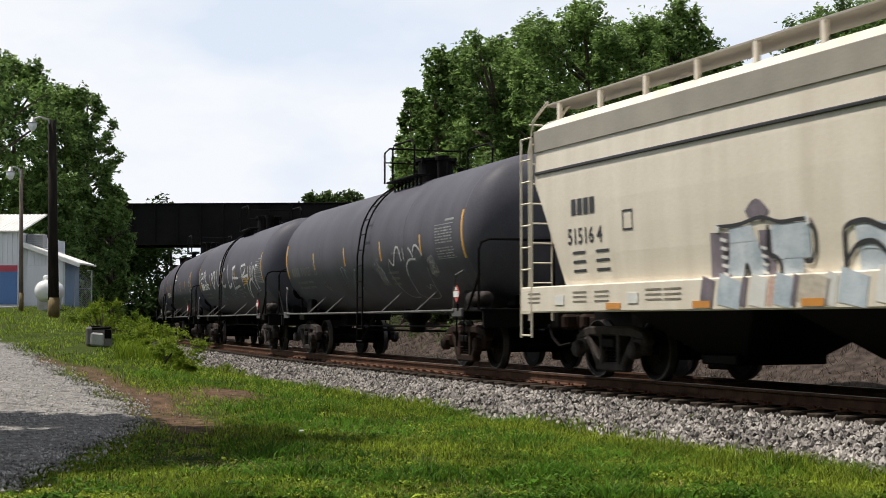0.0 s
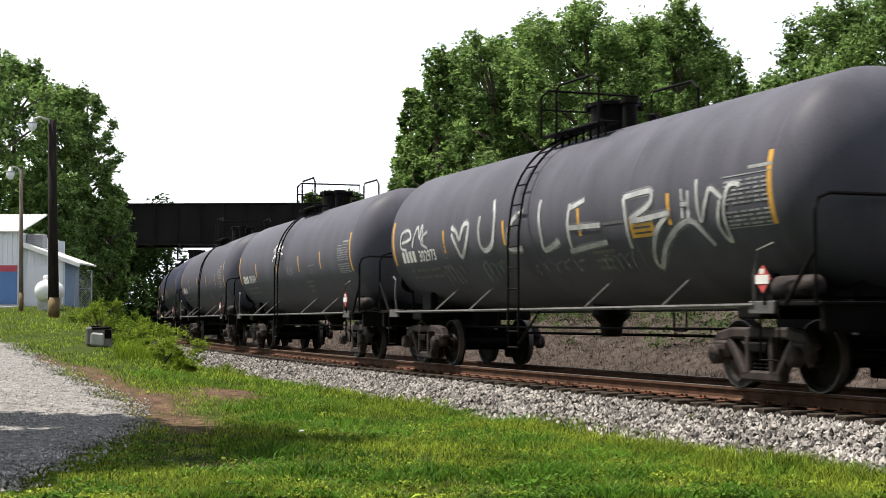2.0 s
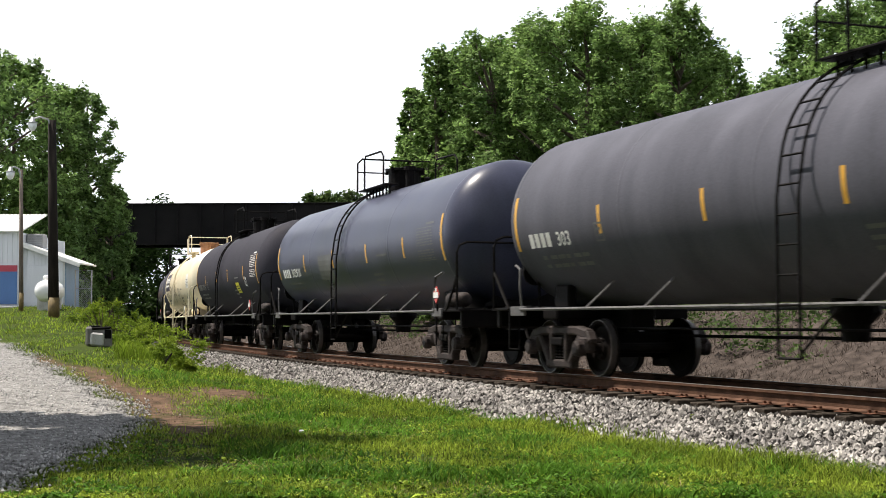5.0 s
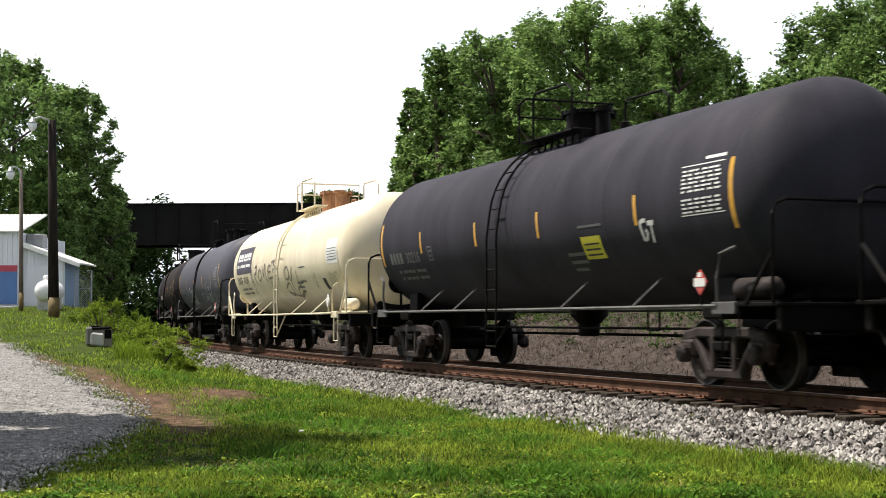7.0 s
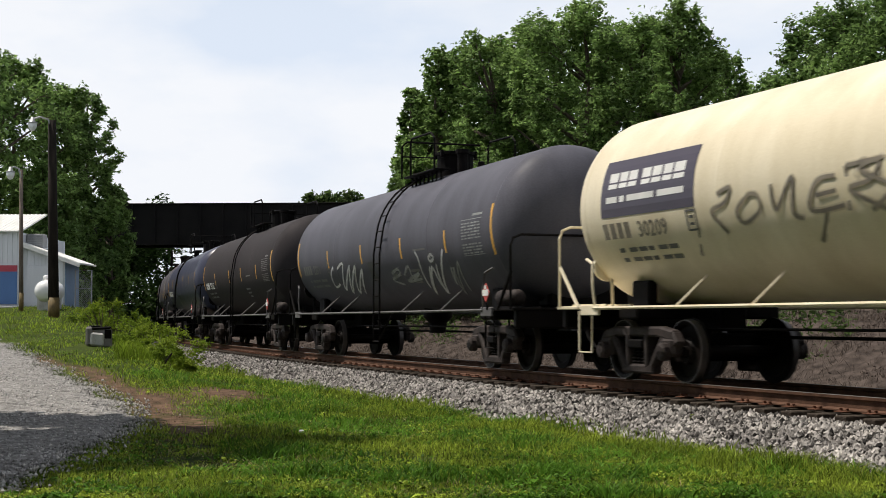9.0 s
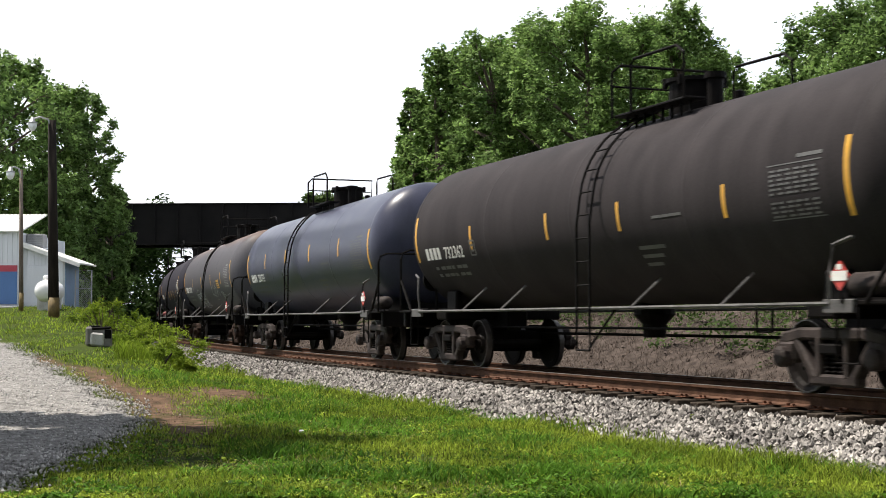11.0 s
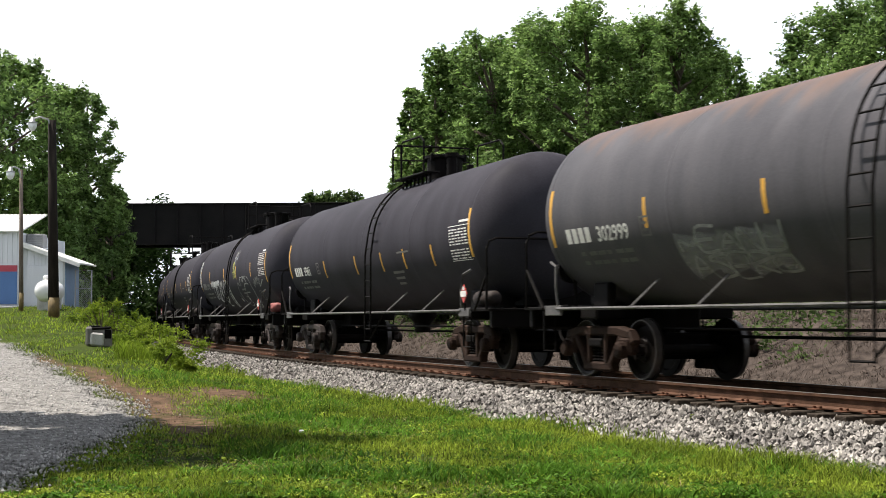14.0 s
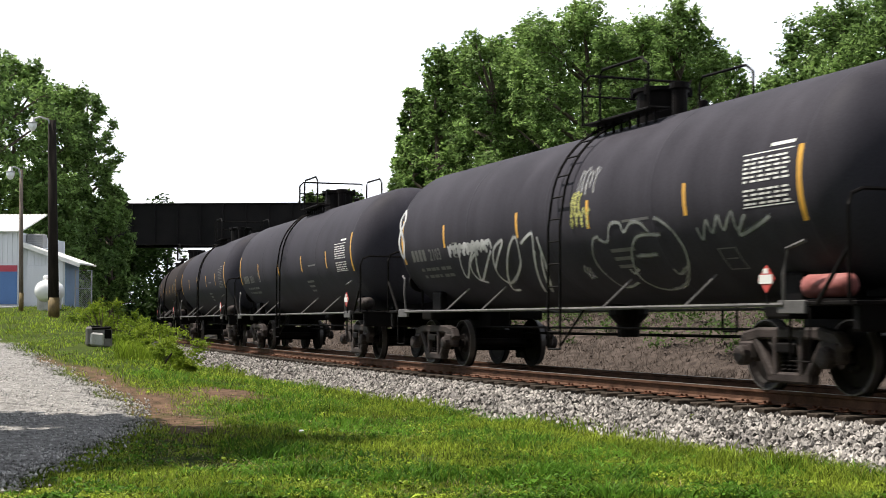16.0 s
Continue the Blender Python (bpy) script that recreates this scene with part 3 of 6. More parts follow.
def build_grass():
    rng = np.random.default_rng(11)

    def field(n, y0, y1, power):
        y = y0 + (y1 - y0) * rng.random(n) ** power
        x = rng.uniform(-0.34, 0.34, n) * y
        s, off = track_coords(x, y)
        keep = (off < -2.15 - 0.3 * rng.random(n) - 0.25 * noise2(x, y, 2.0, 4)) & (x > drive_edge(y) + 0.12)
        keep &= rng.random(n) > 1.1 * dirt_at(x, y) + 0.35 * noise2(x, y, 3.0, 9) * (dirt_at(x, y) > 0.08)
        keep &= noise2(x, y, 5.5, 12) + 0.6 * rng.random(n) > -0.18
        keep &= ~((np.abs(x + 10.3) < 0.55) & (np.abs(y - 41.4) < 1.8))
        return x[keep], y[keep]
    x, y = field(235000, 12.2, 30, 1.25)
    tall = 0.9 + 0.9 * np.clip(noise2(x, y, 1.3, 2), -0.6, 1) + 0.5 * np.clip(noise2(x, y, 6.0, 14), -0.5, 1)
    s, off = track_coords(x, y)
    tall *= 1 + 0.7 * np.exp(-((off + 3.0) / 0.9) ** 2)
    blades("lawn_grass", x, y, 0.078 * tall, 0.0048, "grass", "bright green mown grass with weeds", "grass", 0.8)
    # dry yellow blades mixed in near the driveway, lush broad-leaved weeds in clumps by the ballast
    x, y = field(60000, 12.2, 30, 1.2)
    keep = rng.random(len(x)) < np.clip(0.42 * np.exp(-np.clip(x - drive_edge(y), 0, 9) / 2.6) + 0.07 + 0.12 * noise2(x, y, 1.6, 31), 0, 1)
    blades("straw_grass", x[keep], y[keep], 0.075 * np.ones(keep.sum()), 0.0045, "straw", "dry yellow grass blades among the green lawn", "grass", 1.4)
    x, y = field(90000, 12.2, 34, 1.2)
    s, off = track_coords(x, y)
    keep = (noise2(x, y, 3.2, 33) + 0.25 * rng.random(len(x)) > 0.22 - 0.25 * np.exp(-((off + 4.2) / 1.8) ** 2)) & (x - drive_edge(y) > 1.6)
    lush = np.clip(noise2(x, y, 3.2, 33), 0, 1)[keep]
    blades("broad_weeds", x[keep], y[keep], 0.075 + 0.16 * lush, 0.0095, "clover", "clumps of broad-leaved green weeds in the lawn", "weeds", 1.3)
    x, y = field(85000, 27, 75, 1.3)
    tall = 1 + 0.9 * np.clip(noise2(x, y, 0.8, 3), -0.5, 1)
    blades("bank_grass", x, y, 0.105 * tall, 0.011, "grass", "taller green grass on the rising bank", "grass", 1.1)
    x, y = field(170000, 12.2, 62, 1.7)
    clump = noise2(x, y, 4.5, 41) + 0.6 * noise2(x, y, 11.0, 42)
    keep = clump + 0.3 * rng.random(len(x)) > 0.22
    ground_leaves("ground_weeds", x[keep], y[keep], 0.03 + 0.09 * np.clip(clump[keep], 0, 1), 0.021, "clover", "low broad-leaved weeds and clover in the lawn", "weeds")
    keep = (noise2(x, y, 6.0, 44) + 0.5 * rng.random(len(x)) > 0.5)
    ground_leaves("lawn_clover", x[keep], y[keep], 0.05 + 0.03 * rng.random(keep.sum()), 0.018, "grass", "bright clover leaves among the grass", "weeds")
    n = 3500
    y = rng.uniform(13, 40, n)
    o = -2.35 - 0.5 * rng.random(n) ** 2
    s = rng.uniform(9, 62, n)
    keep = noise2(s, o, 1.1, 8) > 0.05
    a = HEADING + s / RADIUS
    x, y = CENTRE.x - (RADIUS - o) * np.cos(a), CENTRE.y + (RADIUS - o) * np.sin(a)
    blades("edge_weeds", x[keep], y[keep], 0.20 * np.ones(keep.sum()), 0.010, "weed", "tall weeds along the ballast edge", "weeds", 0.6)
    n = 9000
    y = rng.uniform(37, 62, n)
    x = (205 + 130 * rng.random(n) - 784) / 2535.0 * y
    s, off = track_coords(x, y)
    keep = (off < -2.4) & (noise2(x, y, 1.5, 21) > -0.25) & ~((np.abs(x + 10.3) < 0.9) & (y < 43.5))
    blades("tall_weeds", x[keep], y[keep], 0.26 + 0.28 * np.clip(noise2(x[keep], y[keep], 0.9, 22), -0.6, 1), 0.014, "weed", "tall bright weeds on the bank by the track", "weeds", 0.5)
    n = 42000
    s, o = 8 + 60 * rng.random(n) ** 1.2, rng.uniform(2.6, 8.5, n)
    a = HEADING + s / RADIUS
    x, y = CENTRE.x - (RADIUS - o) * np.cos(a), CENTRE.y + (RADIUS - o) * np.sin(a)
    blades("dead_grass", x, y, 0.13 + 0.10 * np.clip(noise2(x, y, 1.2, 5), -1, 1), 0.006, "dry", "dry brown dead grass on the cutting bank", "dead grass", 1.6)


# ---- trees and bushes ----
def leaf_cloud(blobs, n, size, seed, shell=0.25, droop=0.0, core=0.30):
    """Leaves set along fanned twigs that push out of every clump, over a dense shaded core."""
    rng = np.random.default_rng(seed)
    c, r = np.array([b[0] for b in blobs]), np.array([b[1] for b in blobs])
    mid = c.mean(0)
    pick = rng.choice(len(blobs), n, p=(r ** 2) / (r ** 2).sum())
    inner = rng.random(n) < core
    # twigs: most point out of the crown and a little upwards, then sag at their tips
    k = 16
    away = c - mid
    away /= np.linalg.norm(away, axis=1)[:, None] + 1e-6
    twig = rng.normal(size=(len(blobs), k, 3)) + 0.9 * away[:, None] + np.array((0, 0, 0.25))
    twig /= np.linalg.norm(twig, axis=2)[..., None]
    reach = rng.uniform(0.65, 1.65, (len(blobs), k))
    w = rng.integers(0, k, n)
    f = shell + (1 - shell) * rng.random(n) ** 0.75
    side = rng.normal(size=(n, 3)) * (0.26 * (1.15 - f))[:, None]
    side[:, 2] *= 0.55
    axis = twig[pick, w]
    p = c[pick] + (axis * (f * reach[pick, w])[:, None] + side) * r[pick][:, None]
    p[:, 2] -= 0.20 * r[pick] * f ** 2 * reach[pick, w]
    ball = rng.normal(size=(n, 3))
    ball *= (0.72 * rng.random(n) ** 0.4 / np.linalg.norm(ball, axis=1))[:, None]
    p = np.where(inner[:, None], c[pick] + ball * r[pick][:, None], p)
    nrm = 0.5 * axis + rng.normal(size=(n, 3)) * 0.5 + np.array((0, 0, 0.75))
    nrm /= np.linalg.norm(nrm, axis=1)[:, None]
    t = np.cross(nrm, rng.normal(size=(n, 3)))
    t /= np.linalg.norm(t, axis=1)[:, None]
    b = np.cross(nrm, t)
    ln = (size * rng.uniform(0.55, 1.3, n) * np.where(inner, 1.5, 1.0))[:, None]
    wd = ln * rng.uniform(0.35, 0.6, n)[:, None]
    q = np.empty((n, 4, 3))
    q[:, 0], q[:, 1] = p - t * ln, p + b * wd - nrm * ln * 0.15
    q[:, 2], q[:, 3] = p + t * ln - nrm * ln * 0.2 - np.array((0, 0, droop)) * ln, p - b * wd
    f = (4 * np.arange(n)[:, None] + np.arange(4)[None]).tolist()
    return q.reshape(-1, 3).tolist(), f


def tree(x, y, height, spread, seed, leaves, size, material, label, base=0.3, category="tree", clumps=105, z0=None):
    rng = random.Random(seed)
    z = gz(x, y) - 0.1 if z0 is None else z0
    root = thing("tree", label, category, at=pose(x, y, z))
    bm = bmesh.new()
    lean = (rng.uniform(-0.4, 0.4), rng.uniform(-0.4, 0.4))
    spine = [(lean[0] * k * k, lean[1] * k * k, height * 0.8 * k) for k in (0, 0.1, 0.3, 0.55, 0.8, 1.0)]
    tr = 0.022 * height
    tube(bm, spine, [tr * 1.35, tr, tr * 0.85, tr * 0.6, tr * 0.35, tr * 0.12], 8)
    blobs = []
    for k in range(clumps):
        f = base + (1 - base) * (k + 0.5) / clumps
        env = math.sin(math.pi * min(0.97, 0.24 + 0.76 * ((f - base) / (1 - base)) ** 0.9)) ** 0.48
        a = k * 2.399 + rng.uniform(-0.6, 0.6)
        reach = spread * env * math.sqrt(rng.uniform(0.02, 1.0)) * rng.uniform(0.85, 1.15)
        rad = spread * rng.uniform(0.14, 0.24)
        c = Vector((math.cos(a) * reach, math.sin(a) * reach, height * f - rad * 0.5))
        blobs.append((tuple(c), rad))
        if k % 4 == 0:
            zs = max(0.15 * height, c.z - reach * 0.75)
            h = min(1, zs / (height * 0.8))
            st = Vector((lean[0] * h * h, lean[1] * h * h, min(zs, height * 0.75)))
            tube(bm, [st, st.lerp(c, 0.5) + Vector((0, 0, -0.05 * reach)), c], [tr * 0.4, tr * 0.25, tr * 0.08], 5)
            for _ in range(2):
                e = c + Vector((rng.uniform(-1, 1), rng.uniform(-1, 1), rng.uniform(-0.3, 1))) * rad * 0.8
                tube(bm, [c, e], [tr * 0.09, tr * 0.03], 4)
    part("trunk", bm, "bark", root)
    v, f = leaf_cloud(blobs, leaves, size, seed)
    cr = new("crown", raw("crown", v, f, material))
    cr.parent = root
    return root


def bush(x, y, r, h, seed, leaves, size, material, label, category="bush"):
    rng = random.Random(seed)
    z = gz(x, y)
    root = thing("bush", label, category, at=pose(x, y, z))
    bm = bmesh.new()
    blobs = []
    for k in range(9):
        a, q = rng.uniform(0, math.tau), r * rng.uniform(0.1, 0.85)
        c = (math.cos(a) * q, math.sin(a) * q, h * rng.uniform(0.25, 0.85))
        blobs.append((c, r * rng.uniform(0.25, 0.42)))
        tube(bm, [(0.1 * c[0], 0.1 * c[1], -0.05), (c[0] * 0.6, c[1] * 0.6, c[2] * 0.6), c], [0.02 * h, 0.013 * h, 0.004 * h], 4)
    part("stem", bm, "bark", root)
    v, f = leaf_cloud(blobs, leaves, size, seed, 0.1, 0.3, 0.0)
    v = [(a, b, max(c, 0.01)) for a, b, c in v]
    ob = new("foliage", raw("foliage", v, f, material))
    ob.parent = root
    return root


def woods(name, pts, leaves, size, material, label, seed):
    """Far or dense growth that nobody could count."""
    v, f = leaf_cloud(pts, leaves, size, seed, 0.4)
    tagged(new(name, raw(name, v, f, material)), label, "woods", kind="stuff")


def at_pixel_x(x, dist):
    return (x - 784) / 2535.0 * dist


def build_trees():
    T = "large leafy deciduous tree with dense dark green crown behind the track"
    for px, dist, ytop, sp, sd, nl in ((782, 52, 88, 1.5, 21, 15000), (860, 50, 60, 2.0, 22, 17000), (940, 53, 38, 2.2, 28, 17000), (1030, 48, 6, 2.6, 23, 26000),
                                       (1130, 51, 34, 2.4, 24, 20000), (1212, 47, 6, 1.75, 25, 17000), (1290, 54, 92, 1.4, 29, 9000), (1370, 52, 135, 2.0, 30, 12000),
                                       (1478, 43, 8, 2.35, 26, 24000), (1590, 40, -20, 2.4, 27, 14000), (752, 60, 235, 1.2, 35, 7000)):
        x = at_pixel_x(px, dist)
        h = 0.89 + (569 - ytop) * dist / 2535 * 1.015 - gz(x, dist)
        tree(x, dist, h, sp * 1.27, sd, int(nl * 1.7), 0.075, "leaf", T, 0.08)
    for px, dist, ytop, sp, sd in ((738, 56, 158, 1.0, 100), (722, 57, 250, 0.8, 101), (772, 57, 185, 1.3, 91), (825, 58, 105, 1.9, 92), (900, 59, 70, 2.4, 93), (985, 58, 45, 2.4, 94), (1085, 58, 45, 2.5, 95), (1170, 57, 40, 2.2, 96), (1250, 58, 75, 2.0, 97), (1330, 60, 150, 2.2, 98), (1530, 52, 30, 2.4, 99)):
        x = at_pixel_x(px, dist)
        h = 0.89 + (569 - ytop) * dist / 2535 * 1.015 - gz(x, dist)
        tree(x, dist, h, sp * 1.2, sd, 10500, 0.125, "leaf", T, 0.08)
    for px, dist, ytop, sp, sd, nl in ((30, 90, 118, 3.6, 31, 26000), (-50, 84, 80, 4.4, 32, 14000), (110, 95, 165, 3.0, 33, 20000), (152, 98, 175, 2.3, 36, 14000), (195, 99, 330, 1.6, 37, 6000), (80, 86, 300, 2.6, 38, 14000)):
        x = at_pixel_x(px, dist)
        h = 0.89 + (569 - ytop) * dist / 2535 * 1.04 - gz(x, dist)
        tree(x, dist, h, sp * 1.22, sd, int(nl * 1.3), 0.135, "leaf", "tall broad deciduous tree behind the white shed", 0.10)
    for px, sd in ((556, 41), (588, 43), (622, 44)):
        tree(at_pixel_x(px, 172), 172, 15.0, 3.4, sd, 8000, 0.26, "leaf_far", "distant round treetop beyond the bridge", 0.2)
    tree(at_pixel_x(205, 128), 128, 11.0, 1.9, 42, 5000, 0.26, "leaf_far", "distant deciduous tree beyond the bridge", 0.2)
    tree(-9.75, 18.5, 11.4, 3.85, 51, 40000, 0.21, "leaf", "leafy shade tree beside the gravel driveway", 0.66)
    rng = random.Random(7)
    pts = []
    for k in range(90):
        d = rng.uniform(122, 150)
        px = rng.uniform(90, 330)
        top = 12.0 if px < 305 else 6.4
        pts.append(((at_pixel_x(px, d), d, rng.uniform(1.5, top - 2)), rng.uniform(1.2, 2.4)))
    woods("distant_woods", pts, 34000, 0.22, "leaf_shade", "green woods seen beneath the bridge, leaf colour darkened as shade", 61)
    pts = []
    for k in range(150):
        s = rng.uniform(6, 120)
        p = on_track(s, rng.uniform(9.5, 16))
        pts.append(((p.x, p.y, gz(p.x, p.y) + rng.uniform(0.2, 2.6)), rng.uniform(0.7, 1.5)))
    woods("undergrowth", pts, 34000, 0.13, "leaf_shade", "dense undergrowth at the foot of the trees, coloured as if shaded", 62)
    pts = []
    for k in range(300):
        s = rng.uniform(8, 95)
        p = on_track(s, rng.choice((4.4, 6.0, 6.8, 7.6)) + rng.uniform(-0.4, 1.2))
        pts.append(((p.x, p.y, gz(p.x, p.y) + rng.uniform(0.0, 0.5)), rng.uniform(0.2, 0.6)))
    woods("bank_brush", pts, 36000, 0.045, "leaf_far", "low green brush on the cutting bank", 63)
    # woods added out of view to cut low sky light on near sides
    pts = []
    for k in range(620):
        p = on_track(rng.uniform(-80, 30), rng.uniform(-30, -20))
        if p.x < -0.50 * p.y - 6:
            pts.append(((p.x, p.y, gz(p.x, p.y) + rng.uniform(0.6, 14.0)), rng.uniform(1.3, 2.5)))
    for k in range(260):
        q = rng.uniform(-45, 45)
        pts.append(((q, rng.uniform(-30, -16) - 0.004 * q * q, -0.6 + rng.uniform(0.8, 13.0)), rng.uniform(1.6, 2.8)))
    woods("offview_woods_back", pts, 24000, 0.8, "leaf_shade", "unseen woods behind the view, added to block low sky light", 64)
    # more added woods, out of view to the right, darken the wagon heads
    pts = []
    for k in range(420):
        p = on_track(rng.uniform(-80, 4), rng.uniform(10, 20))
        pts.append(((p.x, p.y, gz(p.x, p.y) + rng.uniform(0.4, 11.0)), rng.uniform(1.2, 2.2)))
    woods("offview_woods_right", pts, 24000, 0.36, "leaf_shade", "unseen woods right of the view, added to block low sky light", 65)
    for px, d, r, h, sd in ((278, 43, 0.95, 1.05, 71), (180, 50, 0.8, 1.25, 72), (240, 53, 0.95, 1.3, 73), (315, 40, 0.7, 0.75, 74), (205, 56, 0.8, 1.3, 75), (255, 47, 0.7, 0.9, 76), (150, 54, 0.6, 0.8, 77), (290, 50, 0.9, 1.0, 78), (262, 40, 0.5, 0.5, 81), (300, 37, 0.45, 0.45, 82), (318, 34, 0.4, 0.35, 83), (225, 45, 0.5, 0.5, 84), (190, 58, 0.6, 0.7, 85)):
        bush(at_pixel_x(px, d), d, r, h, sd, 1500, 0.045, "leaf_bright" if sd in (71, 72, 74, 76, 81, 83, 85) else "weed", "low yellow-green leafy bush in the grass" if sd in (71, 72, 74, 76, 81, 83, 85) else "scrubby green bush on the grassy bank")
    for px, d, r, h, sd in ((405, 38, 0.25, 0.4, 76), (1143, 19.6, 0.2, 0.36, 77), (1222, 18.6, 0.2, 0.34, 78), (1060, 21.0, 0.14, 0.25, 80)):
        bush(at_pixel_x(px, d), d, r, h, sd, 160, 0.035, "weed", "small upright green weed", "weed")


# ---- bridge, shed, poles ----
def build_bridge():
    br = thing("girder_bridge", "black riveted steel plate girder bridge over the track", "bridge", at=pose(at_pixel_x(340, 108), 108, 0, 0, 0, -3))
    x0, x1, zb, zt = -8.4, 20.0, 6.66, 9.80
    for y in (0.0, 4.2):
        bm = bmesh.new()
        box(bm, ((x0 + x1) / 2, y, (zb + zt) / 2), (x1 - x0, 0.05, zt - zb))
        g = part("girder", bm, "girder", br)
        for zf in (zb + 0.03, zt - 0.03):
            bm = bmesh.new()
            box(bm, ((x0 + x1) / 2, y, zf), (x1 - x0, 0.46, 0.064), 0.008)
            part("flange", bm, "girder", g)
        for k in range(17):
            bm = bmesh.new()
            x = x0 + 0.3 + k * (x1 - x0 - 0.6) / 16
            box(bm, (x, y - 0.10, (zb + zt) / 2), (0.10, 0.14, zt - zb - 0.13), 0.006)
            part("stiffener", bm, "girder", g)
    bm = bmesh.new()
    box(bm, ((x0 + x1) / 2, 2.1, zb + 0.9), (x1 - x0, 4.0, 0.35))
    part("deck", bm, "girder", br)
    for k in range(9):
        bm = bmesh.new()
        box(bm, (x0 + 1 + k * 3.25, 2.1, zb + 0.4), (0.3, 4.0, 0.6), 0.02)
        part("cross_beam", bm, "girder", br)
    bm = bmesh.new()
    for y in (0.0, 4.2):
        box(bm, (x0 + 0.3, y, 3.2), (0.5, 0.5, 6.9), 0.03)
    box(bm, (x0 + 0.3, 2.1, 6.3), (0.6, 4.9, 0.6), 0.03)
    part("pier", bm, "girder", br, "dark steel end pier")
    bm = bmesh.new()
    box(bm, (x0 - 6, 2.1, 4.6), (11, 5.5, 9.4), 0.1)
    part("abutment", bm, "old_concrete", br, "old concrete abutment behind trees")
    bm = bmesh.new()
    box(bm, (x1 + 3.4, 2.1, 4.6), (7, 5.5, 9.4), 0.1)
    part("abutment", bm, "old_concrete", br, "old concrete abutment behind trees")


def build_shed():
    D = 66.0
    k = D / 2535.0
    zg = gz(at_pixel_x(60, D), D)
    def X(px):
        return (px - 784) * k
    def Z(py):
        return 0.89 + (569 - py) * k
    zg = Z(542)
    shed = thing("shed", "white metal garage shed with red and blue band", "shed", at=pose(0, 0, 0))
    xl, xc, xr, xo = X(-190), X(33), X(110), X(141)
    bm = bmesh.new()
    box(bm, ((xl + xc) / 2, D + 4, (zg + Z(411)) / 2 - 0.2), (xc - xl, 8, Z(411) - zg + 0.4))
    wall = part("wall", bm, "shed_white", shed)
    n = 26
    for i in range(n):
        bm = bmesh.new()
        box(bm, (xl + (i + 0.5) * (xc - xl) / n, D - 0.018, (Z(468) + Z(412)) / 2), (0.05, 0.03, Z(412) - Z(468)))
        part("rib", bm, "shed_white", wall)
    bm = bmesh.new()
    box(bm, ((xl + xc) / 2 - 0.02, D - 0.03, (Z(539) + Z(481)) / 2), (xc - xl - 0.1, 0.05, Z(481) - Z(539)))
    part("panel", bm, "shed_blue", wall, "blue painted lower panel")
    bm = bmesh.new()
    box(bm, ((xl + xc) / 2 - 0.02, D - 0.034, (Z(470) + Z(481)) / 2), (xc - xl - 0.1, 0.055, Z(470) - Z(481)))
    part("band", bm, "shed_red", wall, "red painted band")
    bm = bmesh.new()
    m = Matrix.Translation(((xl + xc) / 2 + 0.03, D - 0.15, Z(411))) @ Matrix.Rotation(radians(14), 4, "X")
    box(bm, (0, 2.1, 0.04), (xc - xl + 0.25, 4.4, 0.07), 0, m)
    for i in range(30):
        box(bm, (-(xc - xl) / 2 + i * (xc - xl) / 29, 2.1, 0.09), (0.04, 4.4, 0.03), 0, m)
    part("roof", bm, "roof_white", shed, "bright white ribbed metal roof")
    # lean-to
    bm = bmesh.new()
    v = [(xc + 0.01, zg - 0.3), (xr, zg - 0.3), (xr, Z(460)), (xc + 0.01, Z(432))]
    a = [bm.verts.new((x, D + 0.4, z)) for x, z in v]
    b = [bm.verts.new((x, D + 2.9, z)) for x, z in v]
    bm.faces.new(a)
    bm.faces.new(b[::-1])
    for i in range(4):
        bm.faces.new((a[i], b[i], b[(i + 1) % 4], a[(i + 1) % 4]))
    lean = part("lean_to", bm, "shed_white", shed)
    for i in range(12):
        f = (i + 0.5) / 12
        x = xc + f * (xr - xc)
        top = Z(432) + f * (Z(460) - Z(432)) - 0.12
        bm = bmesh.new()
        box(bm, (x, D + 0.385, (top + Z(469)) / 2), (0.045, 0.03, max(0.1, top - Z(469))))
        part("rib", bm, "shed_white", lean)
    bm = bmesh.new()
    box(bm, (X(75), D + 0.36, (zg + Z(470)) / 2), (X(108) - X(42), 0.05, Z(470) - zg), 0.01)
    part("door", bm, "shed_white", lean, "plain white sliding door")
    bm = bmesh.new()
    box(bm, (xr + 0.02, D + 1.68, (zg + Z(464)) / 2), (0.05, 2.4, Z(464) - zg), 0.0)
    part("side_panel", bm, "shed_side", lean, "blue painted side wall")
    bm = bmesh.new()
    ang = math.atan2(Z(470) - Z(432), xo - xc)
    m = Matrix.Translation(((xc + xo) / 2, D + 1.6, (Z(432) + Z(470)) / 2 + 0.06)) @ Matrix.Rotation(-ang, 4, "Y")
    ln = math.hypot(xo - xc, Z(432) - Z(470))
    box(bm, (0, 0, 0.02), (ln, 3.0, 0.08), 0.01, m)
    box(bm, (0, -1.52, -0.06), (ln, 0.06, 0.18), 0.01, m)
    part("lean_to_roof", bm, "roof_white", shed, "white sloping roof with fascia")
    # air conditioner on the roof
    ac = thing("air_conditioner", "grey air conditioning unit on a white shelf", "air conditioner", at=pose(at_pixel_x(64, D + 1.4), D + 1.4, Z(437)))
    bm = bmesh.new()
    box(bm, (0, 0, 0.34), (0.78, 0.7, 0.64), 0.03)
    part("casing", bm, "unit_grey", ac)
    for i in range(7):
        bm = bmesh.new()
        box(bm, (0, -0.36, 0.08 + i * 0.085), (0.66, 0.02, 0.03))
        part("louvre", bm, "galvanized", ac)
    bm = bmesh.new()
